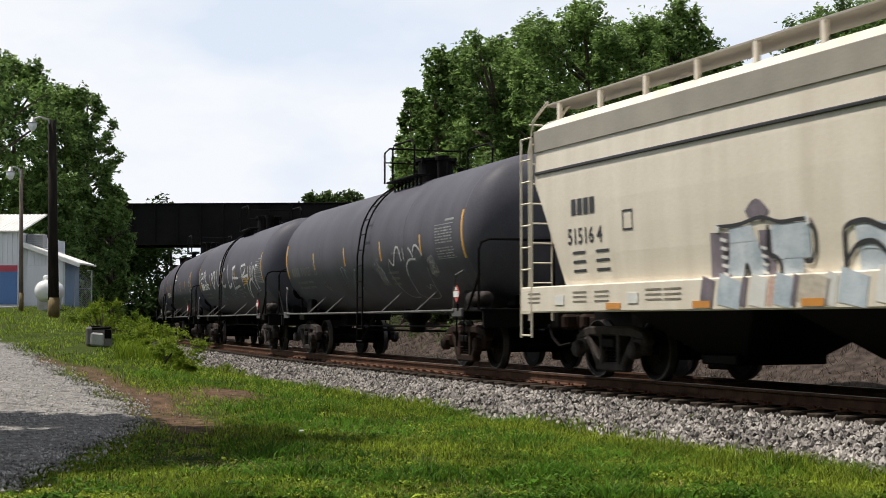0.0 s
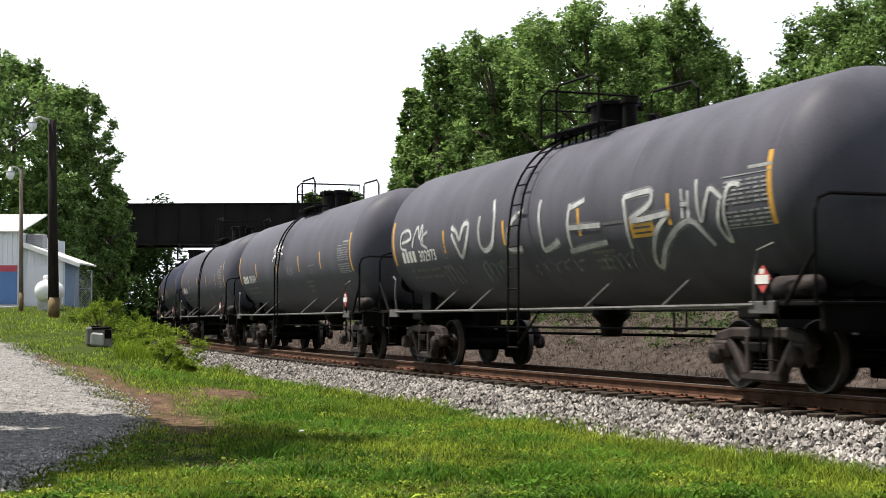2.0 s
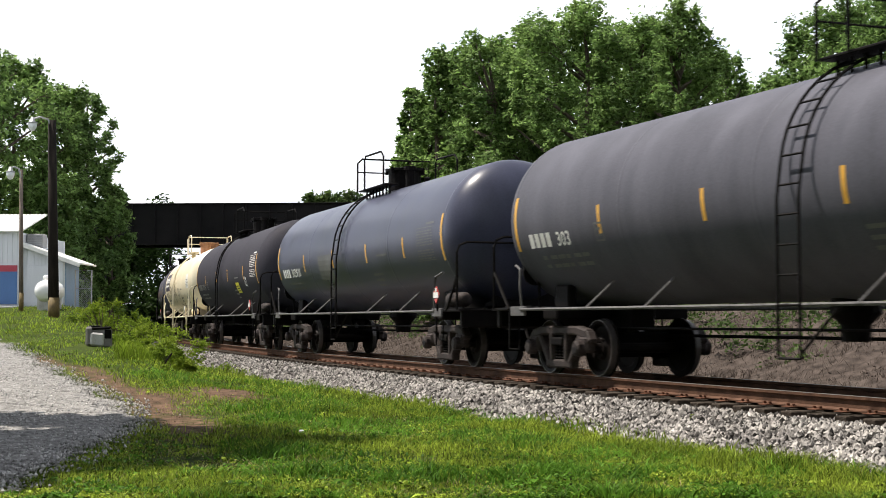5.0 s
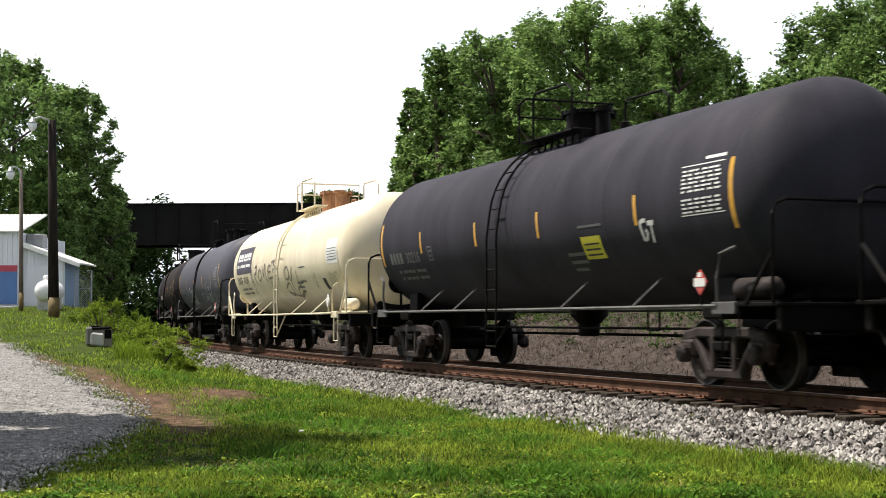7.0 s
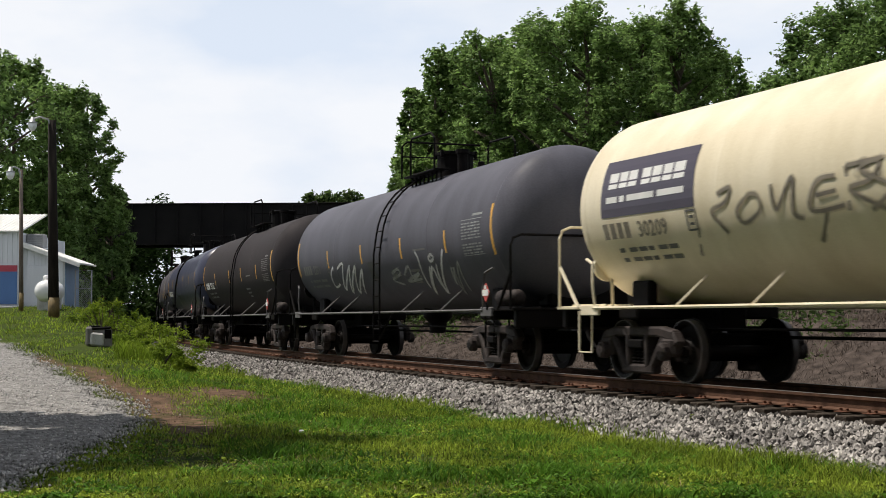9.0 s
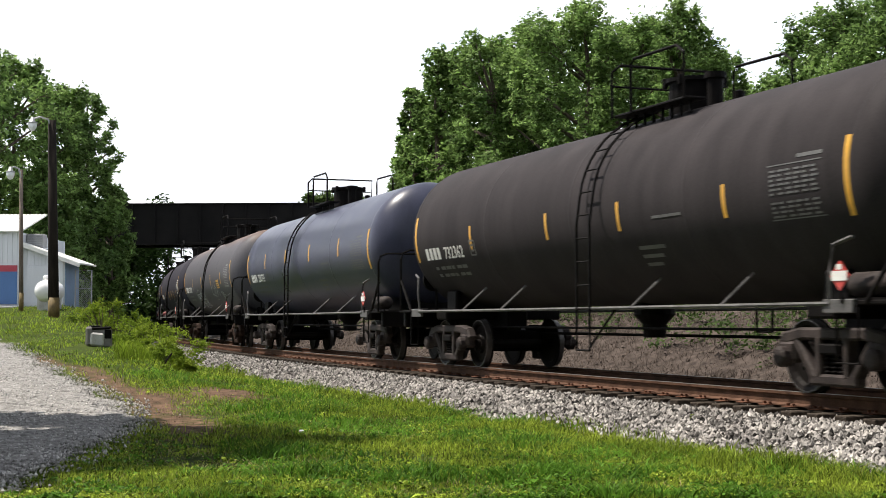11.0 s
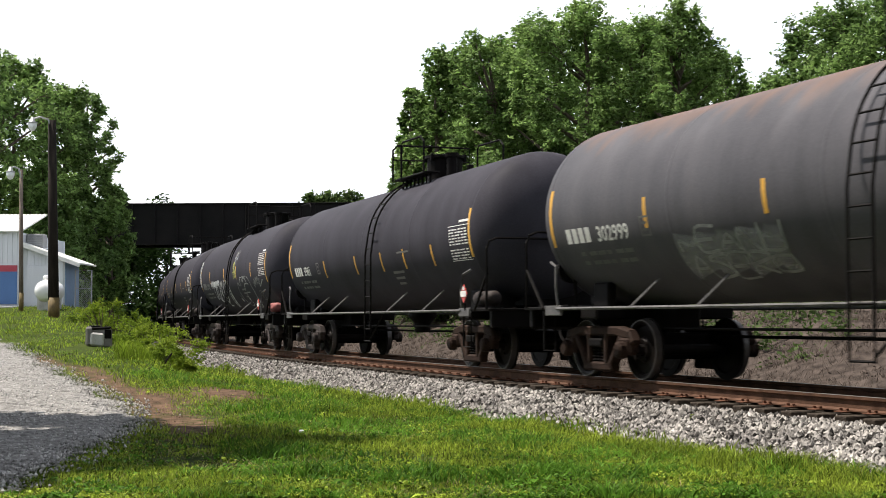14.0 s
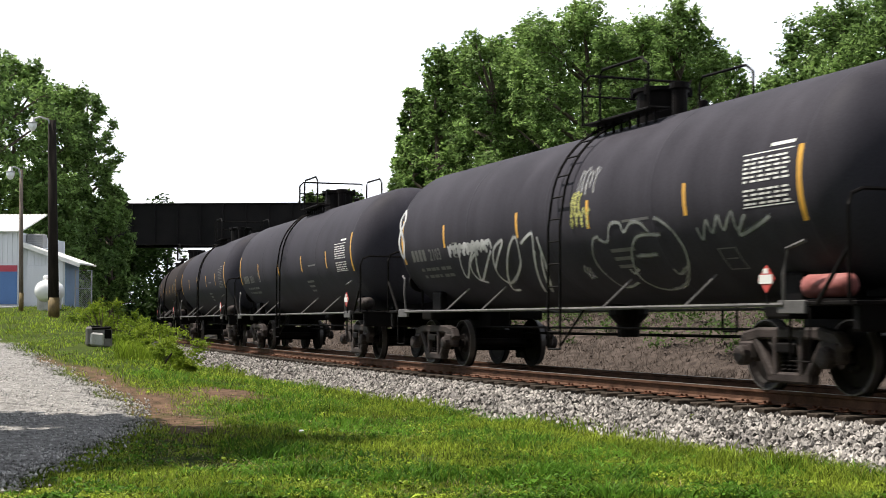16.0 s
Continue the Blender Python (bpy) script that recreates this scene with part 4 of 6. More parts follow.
    box(bm, (0.1, 0, -0.03), (1.3, 0.8, 0.07), 0.01)
    for sx in (-0.4, 0.6):
        box(bm, (sx, 0, -0.25), (0.08, 0.6, 0.4))
    part("shelf", bm, "shed_white", ac)
    # propane tank
    tk = thing("propane_tank", "white horizontal propane tank beside the shed", "propane tank", at=pose(at_pixel_x(88, D - 3.2), D - 3.2, gz(at_pixel_x(88, D - 3.2), D - 3.2)))
    zc = 0.89 + (569 - 516) * (D - 3.2) / 2535 - tk.location.z
    prof = [(-0.95, 0)] + [(-0.95 + 0.42 * (1 - math.cos(a)), 0.47 * math.sin(a)) for a in np.linspace(0.25, math.pi / 2, 7)]
    prof = prof + [(-x, r) for x, r in prof[::-1]]
    bm = bmesh.new()
    lathe(bm, prof, 24, Matrix.Translation((0, 0, zc)) @ Matrix.Rotation(radians(86), 4, "Z"))
    part("vessel", bm, "propane", tk, smooth=True)
    bm = bmesh.new()
    lathe(bm, [(0, 0.14), (0.16, 0.14), (0.22, 0.08), (0.23, 0)], 14, Matrix.Translation((-0.15, 0, zc + 0.48)) @ Matrix.Rotation(radians(-90), 4, "Y"))
    part("valve_dome", bm, "propane", tk, smooth=True)
    for q in (-0.5, 0.5):
        bm = bmesh.new()
        m = Matrix.Rotation(radians(86), 4, "Z")
        box(bm, (q, 0, (zc - 0.35) / 2), (0.15, 0.7, zc - 0.2 + 0.05), 0.01, m)
        part("saddle", bm, "concrete", tk)
    # chain-link gate
    gt = thing("chain_link_gate", "short chain-link gate panel by the shed", "gate", at=pose(X(143), D + 0.5, zg - 0.2))
    w, h0, h1 = X(158) - X(129), 0.0, Z(478) - zg + 0.2
    bm = bmesh.new()
    tube(bm, [(-w / 2, 0, 0), (-w / 2, 0, h1), (w / 2, 0, h1), (w / 2, 0, 0)], 0.035, 6)
    tube(bm, [(-w / 2, 0, h1 * 0.55), (w / 2, 0, h1 * 0.55)], 0.025, 6)
    part("gate_frame", bm, "galvanized", gt)
    bm = bmesh.new()
    for i in range(-14, 9):
        for sg in (1, -1):
            a, b = max(-w / 2, -w / 2 + i * 0.09), min(w / 2, -w / 2 + i * 0.09 + h1)
            if a < b:
                za, zb2 = a - (-w / 2 + i * 0.09), b - (-w / 2 + i * 0.09)
                tube(bm, [(sg * a, 0, za), (sg * b, 0, zb2)], 0.006, 3)
    part("mesh", bm, "galvanized", gt)
    # apron
    bm = bmesh.new()
    box(bm, (X(-20), D - 0.8, zg - 0.14), (X(40) - X(-80), 1.5, 0.22), 0.02)
    solo("concrete_apron", bm, "concrete", "pale concrete slab before the shed", "pavement", kind="structure")


def lamp_pole(px, dist, ybase, ytop, rad, material, lean, arm, label):
    k = dist / 2535.0
    x = (px - 784) * k
    zb = min(gz(x, dist), 0.89 + (569 - ybase) * k) - 0.2
    zt = 0.89 + (569 - ytop) * k
    pl = thing("street_lamp", label, "street lamp", at=pose(x, dist, zb))
    h = zt - zb
    bm = bmesh.new()
    tube(bm, [(0, 0, 0), (lean * 0.5, 0, h * 0.5), (lean, 0, h)], [rad * 1.2, rad, rad * 0.85], 10)
    part("pole", bm, material, pl, smooth=True)
    bm = bmesh.new()
    tube(bm, [(0, 0, 0.1), (lean * 0.06, 0, 1.0)], [rad * 1.23, rad * 1.2], 10)
    part("marker_sleeve", bm, "marker", pl, "faded yellow marker sleeve at the foot", smooth=True)
    bm = bmesh.new()
    tube(bm, [(lean, -0.05, h - 0.35), (lean - arm * 0.15, -0.15, h + 0.02), (lean - arm * 0.6, -0.2, h + 0.12), (lean - arm, -0.2, h + 0.02)], 0.04, 6)
    part("arm", bm, "galvanized", pl)
    bm = bmesh.new()
    lathe(bm, [(0, 0.07), (0.16, 0.10), (0.2, 0.2), (0.24, 0.2), (0.24, 0)], 12, Matrix.Translation((lean - arm, -0.2, h + 0.1)) @ Matrix.Rotation(radians(90), 4, "Y"))
    part("housing", bm, "galvanized", pl, smooth=True)
    bm = bmesh.new()
    lathe(bm, [(0, 0.18), (0.14, 0.17), (0.28, 0.10), (0.31, 0)], 12, Matrix.Translation((lean - arm, -0.2, h - 0.14)) @ Matrix.Rotation(radians(90), 4, "Y"))
    part("globe", bm, "lamp_glass", pl, "clear lamp bowl", smooth=True)


def build_poles():
    lamp_pole(96, 57, 541, 212, 0.185, "dark_wood", -0.18, 0.72, "dark wooden pole with a curved-arm street lamp")
    lamp_pole(38, 61, 541, 300, 0.085, "grey_wood", -0.08, 0.40, "slim weathered pole with a small street lamp")
    d = 42.9
    x = at_pixel_x(176, d)
    bx = thing("concrete_block", "weathered broken concrete utility box in the grass", "concrete box", at=pose(x, d, gz(x, d) + 0.0, 0, 0, 12))
    bm = bmesh.new()
    box(bm, (0.02, 0, 0.24), (0.74, 0.5, 0.56), 0.05)
    box(bm, (-0.27, -0.03, 0.30), (0.22, 0.52, 0.58), 0.06)
    part("body", bm, "old_concrete", bx)
    bm = bmesh.new()
    box(bm, (-0.06, -0.30, 0.2), (0.40, 0.12, 0.40), 0.05, Matrix.Rotation(radians(5), 4, "Y"))
    part("slab", bm, "concrete", bx, "pale leaning concrete slab")
    bm = bmesh.new()
    box(bm, (0.1, 0, 0.535), (0.56, 0.54, 0.08), 0.025, Matrix.Rotation(radians(-3), 4, "Y"))
    box(bm, (-0.12, 0.03, 0.595), (0.34, 0.44, 0.05), 0.02)
    box(bm, (0.27, -0.24, 0.36), (0.2, 0.06, 0.26), 0.02)
    part("lid", bm, "gear", bx, "dark broken lid")
    x = at_pixel_x(296, 36.5)
    bm = bmesh.new()
    tube(bm, [(-0.12, 0, -0.1), (0.0, 0, 0.16), (0.14, 0, 0.34)], [0.03, 0.03, 0.022], 6)
    stick = solo("stake", bm, "dark_wood", "short dark leaning stake in the weeds", "stake")
    stick.location = (x, 36.5, gz(x, 36.5))
    for px, py, s in ((535, 740, 0.07), (184, 650, 0.06), (1305, 660, 0.12)):
        yy = 19.2 if px == 535 else 30.0 if px == 184 else 25.0
        xx = at_pixel_x(px, yy)
        bm = bmesh.new()
        box(bm, (0, 0, 0), (s, s * 0.7, s * 0.5), s * 0.12)
        lt = solo("litter", bm, "propane", "scrap of white litter on the ground", "litter")
        lt.location = (xx, yy, gz(xx, yy) + 0.05)


build_ground()
build_track()
build_driveway()
build_stones()
build_clods()
build_grass()
build_bridge()
build_shed()
build_poles()
build_trees()


# ---- the train ----
GLYPHS = {
    "A": "002640 1333", "B": "000636453403 3443413000", "C": "46250501102040", "E": "46060040 0333", "U": "060110304146",
    "L": "060040", "R": "0006364534030340", "O": "100105163645413010", "M": "0006234640", "T": "0646 2620", "G": "4626051110304233", "K": "0006 460340",
    "S": "4626052433411000", "V": "062046", "N": "00064046", "H": "0006 4046 0343", "Z": "06460040", "I": "0600", "P": "0006364534 03",
}


def strokes_of(ch):
    out = []
    for run in GLYPHS[ch].split(" "):
        if len(run) >= 4 and len(run) % 2 == 0:
            out.append([(int(run[i]) / 4.0, int(run[i + 1]) / 6.0) for i in range(0, len(run), 2)])
    return out


def smooth_line(pts, n=5):
    """Catmull-Rom through the points."""
    if len(pts) < 3:
        return pts
    p = [pts[0], *pts, pts[-1]]
    out = []
    for i in range(1, len(p) - 2):
        for k in range(n):
            t = k / n
            q = []
            for a in (0, 1):
                p0, p1, p2, p3 = (p[i + j][a] for j in (-1, 0, 1, 2))
                q.append(0.5 * (2 * p1 + (p2 - p0) * t + (2 * p0 - 5 * p1 + 4 * p2 - p3) * t * t + (3 * p1 - p0 - 3 * p2 + p3) * t ** 3))
            out.append(tuple(q))
    out.append(pts[-1])
    return out


class Skin:
    """Maps (along, up) to a car's near side: a round tank (radius r, axis height zc) or a flat side at y."""

    def __init__(self, r, zc, flat=None, lift=0.004):
        self.r, self.zc, self.flat, self.lift = r, zc, flat, lift

    def at(self, u, w, extra=0.0):
        if self.flat is not None:
            return Vector((u, self.flat(w) - self.lift - extra, w))
        a = (w - self.zc) / self.r
        q = self.r + self.lift + extra
        return Vector((u, -q * math.cos(a), self.zc + q * math.sin(a)))


def ribbon(bm, skin, pts, width, extra=0.0):
    prev = None
    for i, (u, w) in enumerate(pts):
        a, b = pts[max(i - 1, 0)], pts[min(i + 1, len(pts) - 1)]
        dx, dy = b[0] - a[0], b[1] - a[1]
        ln = math.hypot(dx, dy) or 1
        nx, ny = -dy / ln * width / 2, dx / ln * width / 2
        cur = (bm.verts.new(skin.at(u + nx, w + ny, extra)), bm.verts.new(skin.at(u - nx, w - ny, extra)))
        if prev:
            bm.faces.new((prev[0], prev[1], cur[1], cur[0]))
        prev = cur


def patch(bm, skin, u0, u1, w0, w1, extra=0.0):
    n = max(1, int(abs(w1 - w0) / 0.12))
    rows = [[bm.verts.new(skin.at(u, w0 + (w1 - w0) * i / n, extra)) for u in (u0, u1)] for i in range(n + 1)]
    for a, b in zip(rows, rows[1:]):
        bm.faces.new((a[0], a[1], b[1], b[0]))


def digits(bm, skin, text, u0, w0, height, extra=0.0):
    """Figures in the built-in typeface laid on the skin."""
    cu = bpy.data.curves.new("figures", "FONT")
    cu.body, cu.size, cu.resolution_u = text, height * 1.38, 2
    cu.offset = 0.006
    ob = bpy.data.objects.new("figures", cu)
    me = bpy.data.meshes.new_from_object(ob)
    vs = [bm.verts.new(skin.at(u0 + v.co.x, w0 + v.co.y, extra)) for v in me.vertices]
    for p in me.polygons:
        try:
            bm.faces.new([vs[i] for i in p.vertices])
        except ValueError:
            pass
    bpy.data.objects.remove(ob)
    bpy.data.curves.remove(cu)
    bpy.data.meshes.remove(me)


def spray(bm, skin, width, *lines, lift=0.002):
    """Freehand spray strokes through (along, up from the axis) points."""
    for k, line in enumerate(lines):
        pts = smooth_line([(u, skin.zc + w) for u, w in line], 6)
        ribbon(bm, skin, pts, width, lift + 0.0006 * (k % 6))


def fuzz(shell, skin, width, core, halo, label, *lines, group="graffiti"):
    """A spray stroke with a soft oversprayed edge."""
    paint_part(shell, group, core, label, lambda bm: spray(bm, skin, width, *lines, lift=0.007))
    paint_part(shell, "graffiti_overspray", halo, "soft overspray", lambda bm: spray(bm, skin, width * 1.9, *lines, lift=0.002))


def tag_word(bm, skin, word, u0, u1, w0, w1, width, slant=0.15, jitter=0.06, seed=1, close=0.72):
    rng = random.Random(seed)
    n = len(word)
    for i, ch in enumerate(word):
        if ch not in GLYPHS:
            continue
        cu = u0 + (u1 - u0) * i / n
        cw = (u1 - u0) / n * close
        lo, hi = w0 + rng.uniform(-1, 1) * jitter * 2, w1 + rng.uniform(-1, 1) * jitter * 2
        for st in strokes_of(ch):
            pts = [(cu + a * cw + b * slant * (hi - lo) + rng.uniform(-1, 1) * jitter * 0.5, lo + b * (hi - lo)) for a, b in st]
            ribbon(bm, skin, smooth_line(pts, 4), width * rng.uniform(0.8, 1.2), 0.001 * i + 0.002)


def scrawl(bm, skin, u0, u1, w0, w1, width, loops, seed):
    """An unreadable looping spray tag."""
    rng = random.Random(seed)
    pts, mid, h = [], (w0 + w1) / 2, (w1 - w0) / 2
    n = loops * 7
    ph, amp, lean = 0.0, 1.0, (u1 - u0) / max(loops, 1) * 0.45
    for i in range(n + 1):
        ph += math.tau / 7 * rng.uniform(0.7, 1.3)
        amp = 0.6 * amp + 0.4 * rng.uniform(0.35, 1.25)
        pts.append((u0 + (u1 - u0) * i / n + lean * amp * math.sin(ph), mid + h * amp * math.cos(ph + 0.4 * math.sin(i * 0.9)) + 0.12 * h * rng.uniform(-1, 1)))
    ribbon(bm, skin, smooth_line(pts, 5), width, 0.002 + seed % 5 * 0.001)


def side_frame_mesh():
    """Cast side frame with its two openings, bearing boxes and springs."""
    bm = bmesh.new()
    bars = (((-1.06, 0.55), (-0.96, 0.68), 0.17), ((-0.98, 0.68), (-0.62, 0.74), 0.16), ((-0.64, 0.74), (0.64, 0.74), 0.15), ((0.62, 0.74), (0.98, 0.68), 0.16),
            ((0.96, 0.68), (1.06, 0.55), 0.17), ((-0.74, 0.66), (-0.36, 0.20), 0.13), ((0.74, 0.66), (0.36, 0.20), 0.13), ((-0.44, 0.19), (0.44, 0.19), 0.14))
    for (xa, za), (xb, zb), hh in bars:
        ln = math.hypot(xb - xa, zb - za)
        m = Matrix.Translation(((xa + xb) / 2, 0, (za + zb) / 2)) @ Matrix.Rotation(-math.atan2(zb - za, xb - xa), 4, "Y")
        box(bm, (0, 0, 0), (ln + 0.05, 0.17, hh), 0.03, m)
    for x in (-0.27, 0.27):
        box(bm, (x, 0, 0.46), (0.11, 0.18, 0.5), 0.02)
    for x in (-0.89, 0.89):
        box(bm, (x, -0.01, 0.52), (0.36, 0.20, 0.28), 0.05)
        lathe(bm, [(-0.02, 0.13), (0.10, 0.13), (0.13, 0.09), (0.13, 0)], 12, Matrix.Translation((x, -0.10, 0.457)) @ Matrix.Rotation(radians(-90), 4, "Z"))
    return bm


def spring_bm():
    bm = bmesh.new()
    for x in (-0.13, 0.0, 0.13):
        pts = [(x + 0.055 * math.cos(a), 0.055 * math.sin(a), 0.25 + 0.26 * a / (5 * math.tau)) for a in np.linspace(0, 5 * math.tau, 31)]
        tube(bm, pts, 0.016, 4)
    box(bm, (0, 0, 0.56), (0.42, 0.24, 0.13), 0.02)
    return bm


def wheel_bm():
    """One axle with two flanged wheels, turning round y."""
    bm = bmesh.new()
    rot = Matrix.Rotation(radians(90), 4, "Z")
    lathe(bm, [(-1.02, 0.0), (-1.02, 0.07), (-0.7, 0.085), (0.7, 0.085), (1.02, 0.07), (1.02, 0)], 12, rot)
    for sg in (-1, 1):
        p = [(0.69, 0.10), (0.80, 0.10), (0.81, 0.16), (0.755, 0.20), (0.745, 0.36), (0.80, 0.39), (0.82, 0.44), (0.82, 0.455), (0.715, 0.46), (0.71, 0.485), (0.685, 0.485), (0.68, 0.39), (0.70, 0.36), (0.71, 0.18)]
        lathe(bm, [(sg * a, r) for a, r in p], 28, rot)
        for k in range(4):
            a = k * math.tau / 4
            box(bm, (0.17 * math.cos(a), -sg * 0 + sg * 0.80, 0.17 * math.sin(a)), (0.05, 0.03, 0.05))
    return bm


MESH = {}
MESH["side_frame"] = finish(side_frame_mesh(), "side_frame", "bogie")
MESH["side_frame_rusty"] = finish(side_frame_mesh(), "side_frame_rusty", "bogie_rust_shade")
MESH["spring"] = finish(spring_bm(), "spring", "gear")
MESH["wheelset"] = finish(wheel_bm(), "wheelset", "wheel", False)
MESH["wheelset"].materials.append(M["tread"])
for poly in MESH["wheelset"].polygons:
    co = poly.center
    if 0.43 < math.hypot(co.x, co.z) < 0.462 and abs(co.y) > 0.75:
        poly.material_index = 1
bm_b = bmesh.new()
box(bm_b, (0, 0, 0.58), (0.34, 2.0, 0.26), 0.03)
lathe(bm_b, [(0.68, 0.2), (0.76, 0.2), (0.76, 0)], 14, Matrix.Rotation(radians(-90), 4, "Y"))
for xx in (-0.5, 0.5):
    box(bm_b, (xx, 0, 0.36), (0.09, 1.5, 0.12), 0.02)
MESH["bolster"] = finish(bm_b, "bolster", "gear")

WHEELS = []


def mesh_part(name, mesh, parent, at, label=""):
    ob = new(name, MESH[mesh])
    ob.parent, ob.matrix_local = parent, at
    return tagged(ob, label)


def bogie(car, x, rusty=False):
    b = mesh_part("bogie", "bolster", car, pose(x, 0, 0), "four-wheel cast steel freight bogie")
    for sg, rz in ((-1, 0), (1, 180)):
        mesh_part("side_frame", "side_frame_rusty" if rusty else "side_frame", b, pose(0, sg * 1.02, 0, 0, 0, rz))
        mesh_part("spring", "spring", b, pose(0, sg * 1.02, 0))
    for dx in (-0.89, 0.89):
        w = mesh_part("wheelset", "wheelset", b, pose(dx, 0, 0.4605))
        WHEELS.append((w, dx, random.uniform(0, 360)))
    return b


def coupler(car, x, sg):
    bm = bmesh.new()
    box(bm, (x + sg * 0.1, 0, 0.88), (0.9, 0.16, 0.18), 0.02)
    box(bm, (x + sg * 0.62, -0.03, 0.88), (0.26, 0.26, 0.28), 0.05)
    box(bm, (x + sg * 0.72, 0.1, 0.88), (0.2, 0.1, 0.26), 0.03)
    part("coupler", bm, "bogie_rust_shade", car)
    bm = bmesh.new()
    tube(bm, [(x + sg * 0.3, -0.28, 0.82), (x + sg * 0.5, -0.3, 0.6), (x + sg * 0.7, -0.25, 0.45), (x + sg * 0.95, -0.15, 0.5)], 0.028, 6)
    part("brake_hose", bm, "gear", car)


def ladder_bm(r, zc, x, wide=0.44, low=0.72):
    """Side ladder: a straight lower length and a length curved round the shell to the top."""
    bm = bmesh.new()
    q = r + 0.10
    path = [(-1.62, low), (-1.62, zc - 0.25)] + [(-q * math.cos(a), zc + q * math.sin(a)) for a in np.linspace(0.12, 1.30, 10)]
    for sx in (-wide / 2, wide / 2):
        tube(bm, [(x + sx, y, z) for y, z in path], 0.022, 5)
    d, last = 0.0, None
    for (ya, za), (yb, zb) in zip(path, path[1:]):
        ln = math.hypot(yb - ya, zb - za)
        while d < ln:
            f = d / ln
            y, z = ya + (yb - ya) * f, za + (zb - za) * f
            tube(bm, [(x - wide / 2, y, z), (x + wide / 2, y, z)], 0.014, 4)
            d += 0.36
        d -= ln
    return bm


def tank_car(spec):
    """A tank wagon with shell, ladder, top platform, running rails, end platforms, bogies and markings."""
    paint, r, zc = spec.get("paint", "tank_black"), spec.get("r", 1.47), spec.get("zc", 2.62)
    half = spec.get("half", 7.2)
    iron = spec.get("iron", "gear")
    car = thing("tank_car", spec["label"], "tank car", "tank cars of the train")
    bm = bmesh.new()
    hb = 0.78
    prof = [(-half - hb * math.cos(a), r * math.sin(a) ** 0.9) for a in np.linspace(0, math.pi / 2, 12)]
    prof = prof + [(x, r) for x in np.linspace(-half + 1.4, half - 1.4, 9)] + [(-x, q) for x, q in prof[::-1]]
    lathe(bm, prof, 56, Matrix.Translation((0, 0, zc)))
    shell = part("tank_shell", bm, paint, car, smooth=True)
    # weld rings
    for x in (-half + 0.02, -3.5, 0.0, 3.5, half - 0.02):
        bm = bmesh.new()
        lathe(bm, [(x - 0.05, r - 0.01), (x - 0.03, r + 0.0012), (x + 0.03, r + 0.0012), (x + 0.05, r - 0.01)], 56, Matrix.Translation((0, 0, zc)))
        part("weld_ring", bm, paint, shell, smooth=True)
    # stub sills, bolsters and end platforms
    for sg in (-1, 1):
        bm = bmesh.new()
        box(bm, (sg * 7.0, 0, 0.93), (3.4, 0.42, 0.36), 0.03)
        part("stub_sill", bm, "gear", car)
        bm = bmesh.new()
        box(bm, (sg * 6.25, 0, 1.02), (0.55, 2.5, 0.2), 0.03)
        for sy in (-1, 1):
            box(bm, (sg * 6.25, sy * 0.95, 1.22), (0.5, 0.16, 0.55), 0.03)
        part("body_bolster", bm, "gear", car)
        bm = bmesh.new()
        box(bm, (sg * 7.45, 0, 1.10), (1.35, 2.95, 0.05), 0.01)
        ep = part("end_platform", bm, iron, car)
        for k in range(7):
            bm = bmesh.new()
            box(bm, (sg * 7.35, -1.3 + k * 0.433, 1.14), (1.1, 0.04, 0.03))
            part("grating_bar", bm, iron, ep)
        bm = bmesh.new()
        box(bm, (sg * 6.95, -1.50, 1.06), (0.55, 0.05, 0.16), 0.01)
        part("side_plate", bm, "worn_steel" if iron == "gear" else iron, ep)
        # dark beam and block added to fill the gap, so it reads black
        bm = bmesh.new()
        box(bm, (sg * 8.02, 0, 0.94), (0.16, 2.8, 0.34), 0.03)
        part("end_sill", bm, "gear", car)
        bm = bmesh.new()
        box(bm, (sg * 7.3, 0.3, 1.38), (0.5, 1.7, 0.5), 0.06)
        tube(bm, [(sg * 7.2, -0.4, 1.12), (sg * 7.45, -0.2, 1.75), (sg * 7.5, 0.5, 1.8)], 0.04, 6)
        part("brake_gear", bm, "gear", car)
        bm = bmesh.new()
        xa = sg * 8.02
        tube(bm, [(xa, -1.48, 1.1), (xa, -1.48, 2.2), (xa, -1.43, 2.33), (xa, -1.28, 2.39), (xa, 1.28, 2.39), (xa, 1.43, 2.33), (xa, 1.48, 2.2), (xa, 1.48, 1.1)], 0.024, 6)
        part("end_handrail", bm, iron, car)
        for sy in (-1, 1):
            bm = bmesh.new()
            tube(bm, [(sg * 6.78, sy * 1.50, 1.02), (sg * 6.82, sy * 1.53, 1.45), (sg * 6.86, sy * 1.50, 1.76), (sg * 7.15, sy * 1.45, 1.84)], 0.024, 6)
            part("corner_post", bm, "worn_steel" if iron == "gear" else iron, car, "worn grey steel grab post")
            bm = bmesh.new()
            tube(bm, [(sg * 6.9, sy * 1.5, 1.05), (sg * 6.9, sy * 1.5, 0.42), (sg * 7.3, sy * 1.5, 0.42), (sg * 7.3, sy * 1.5, 1.05)], 0.02, 5)
            part("stirrup_step", bm, iron, car)
        coupler(car, sg * 8.15, sg)
        bogie(car, sg * 6.25, rusty=spec.get("rusty", 0) == sg or spec.get("rusty", 0) == 2)
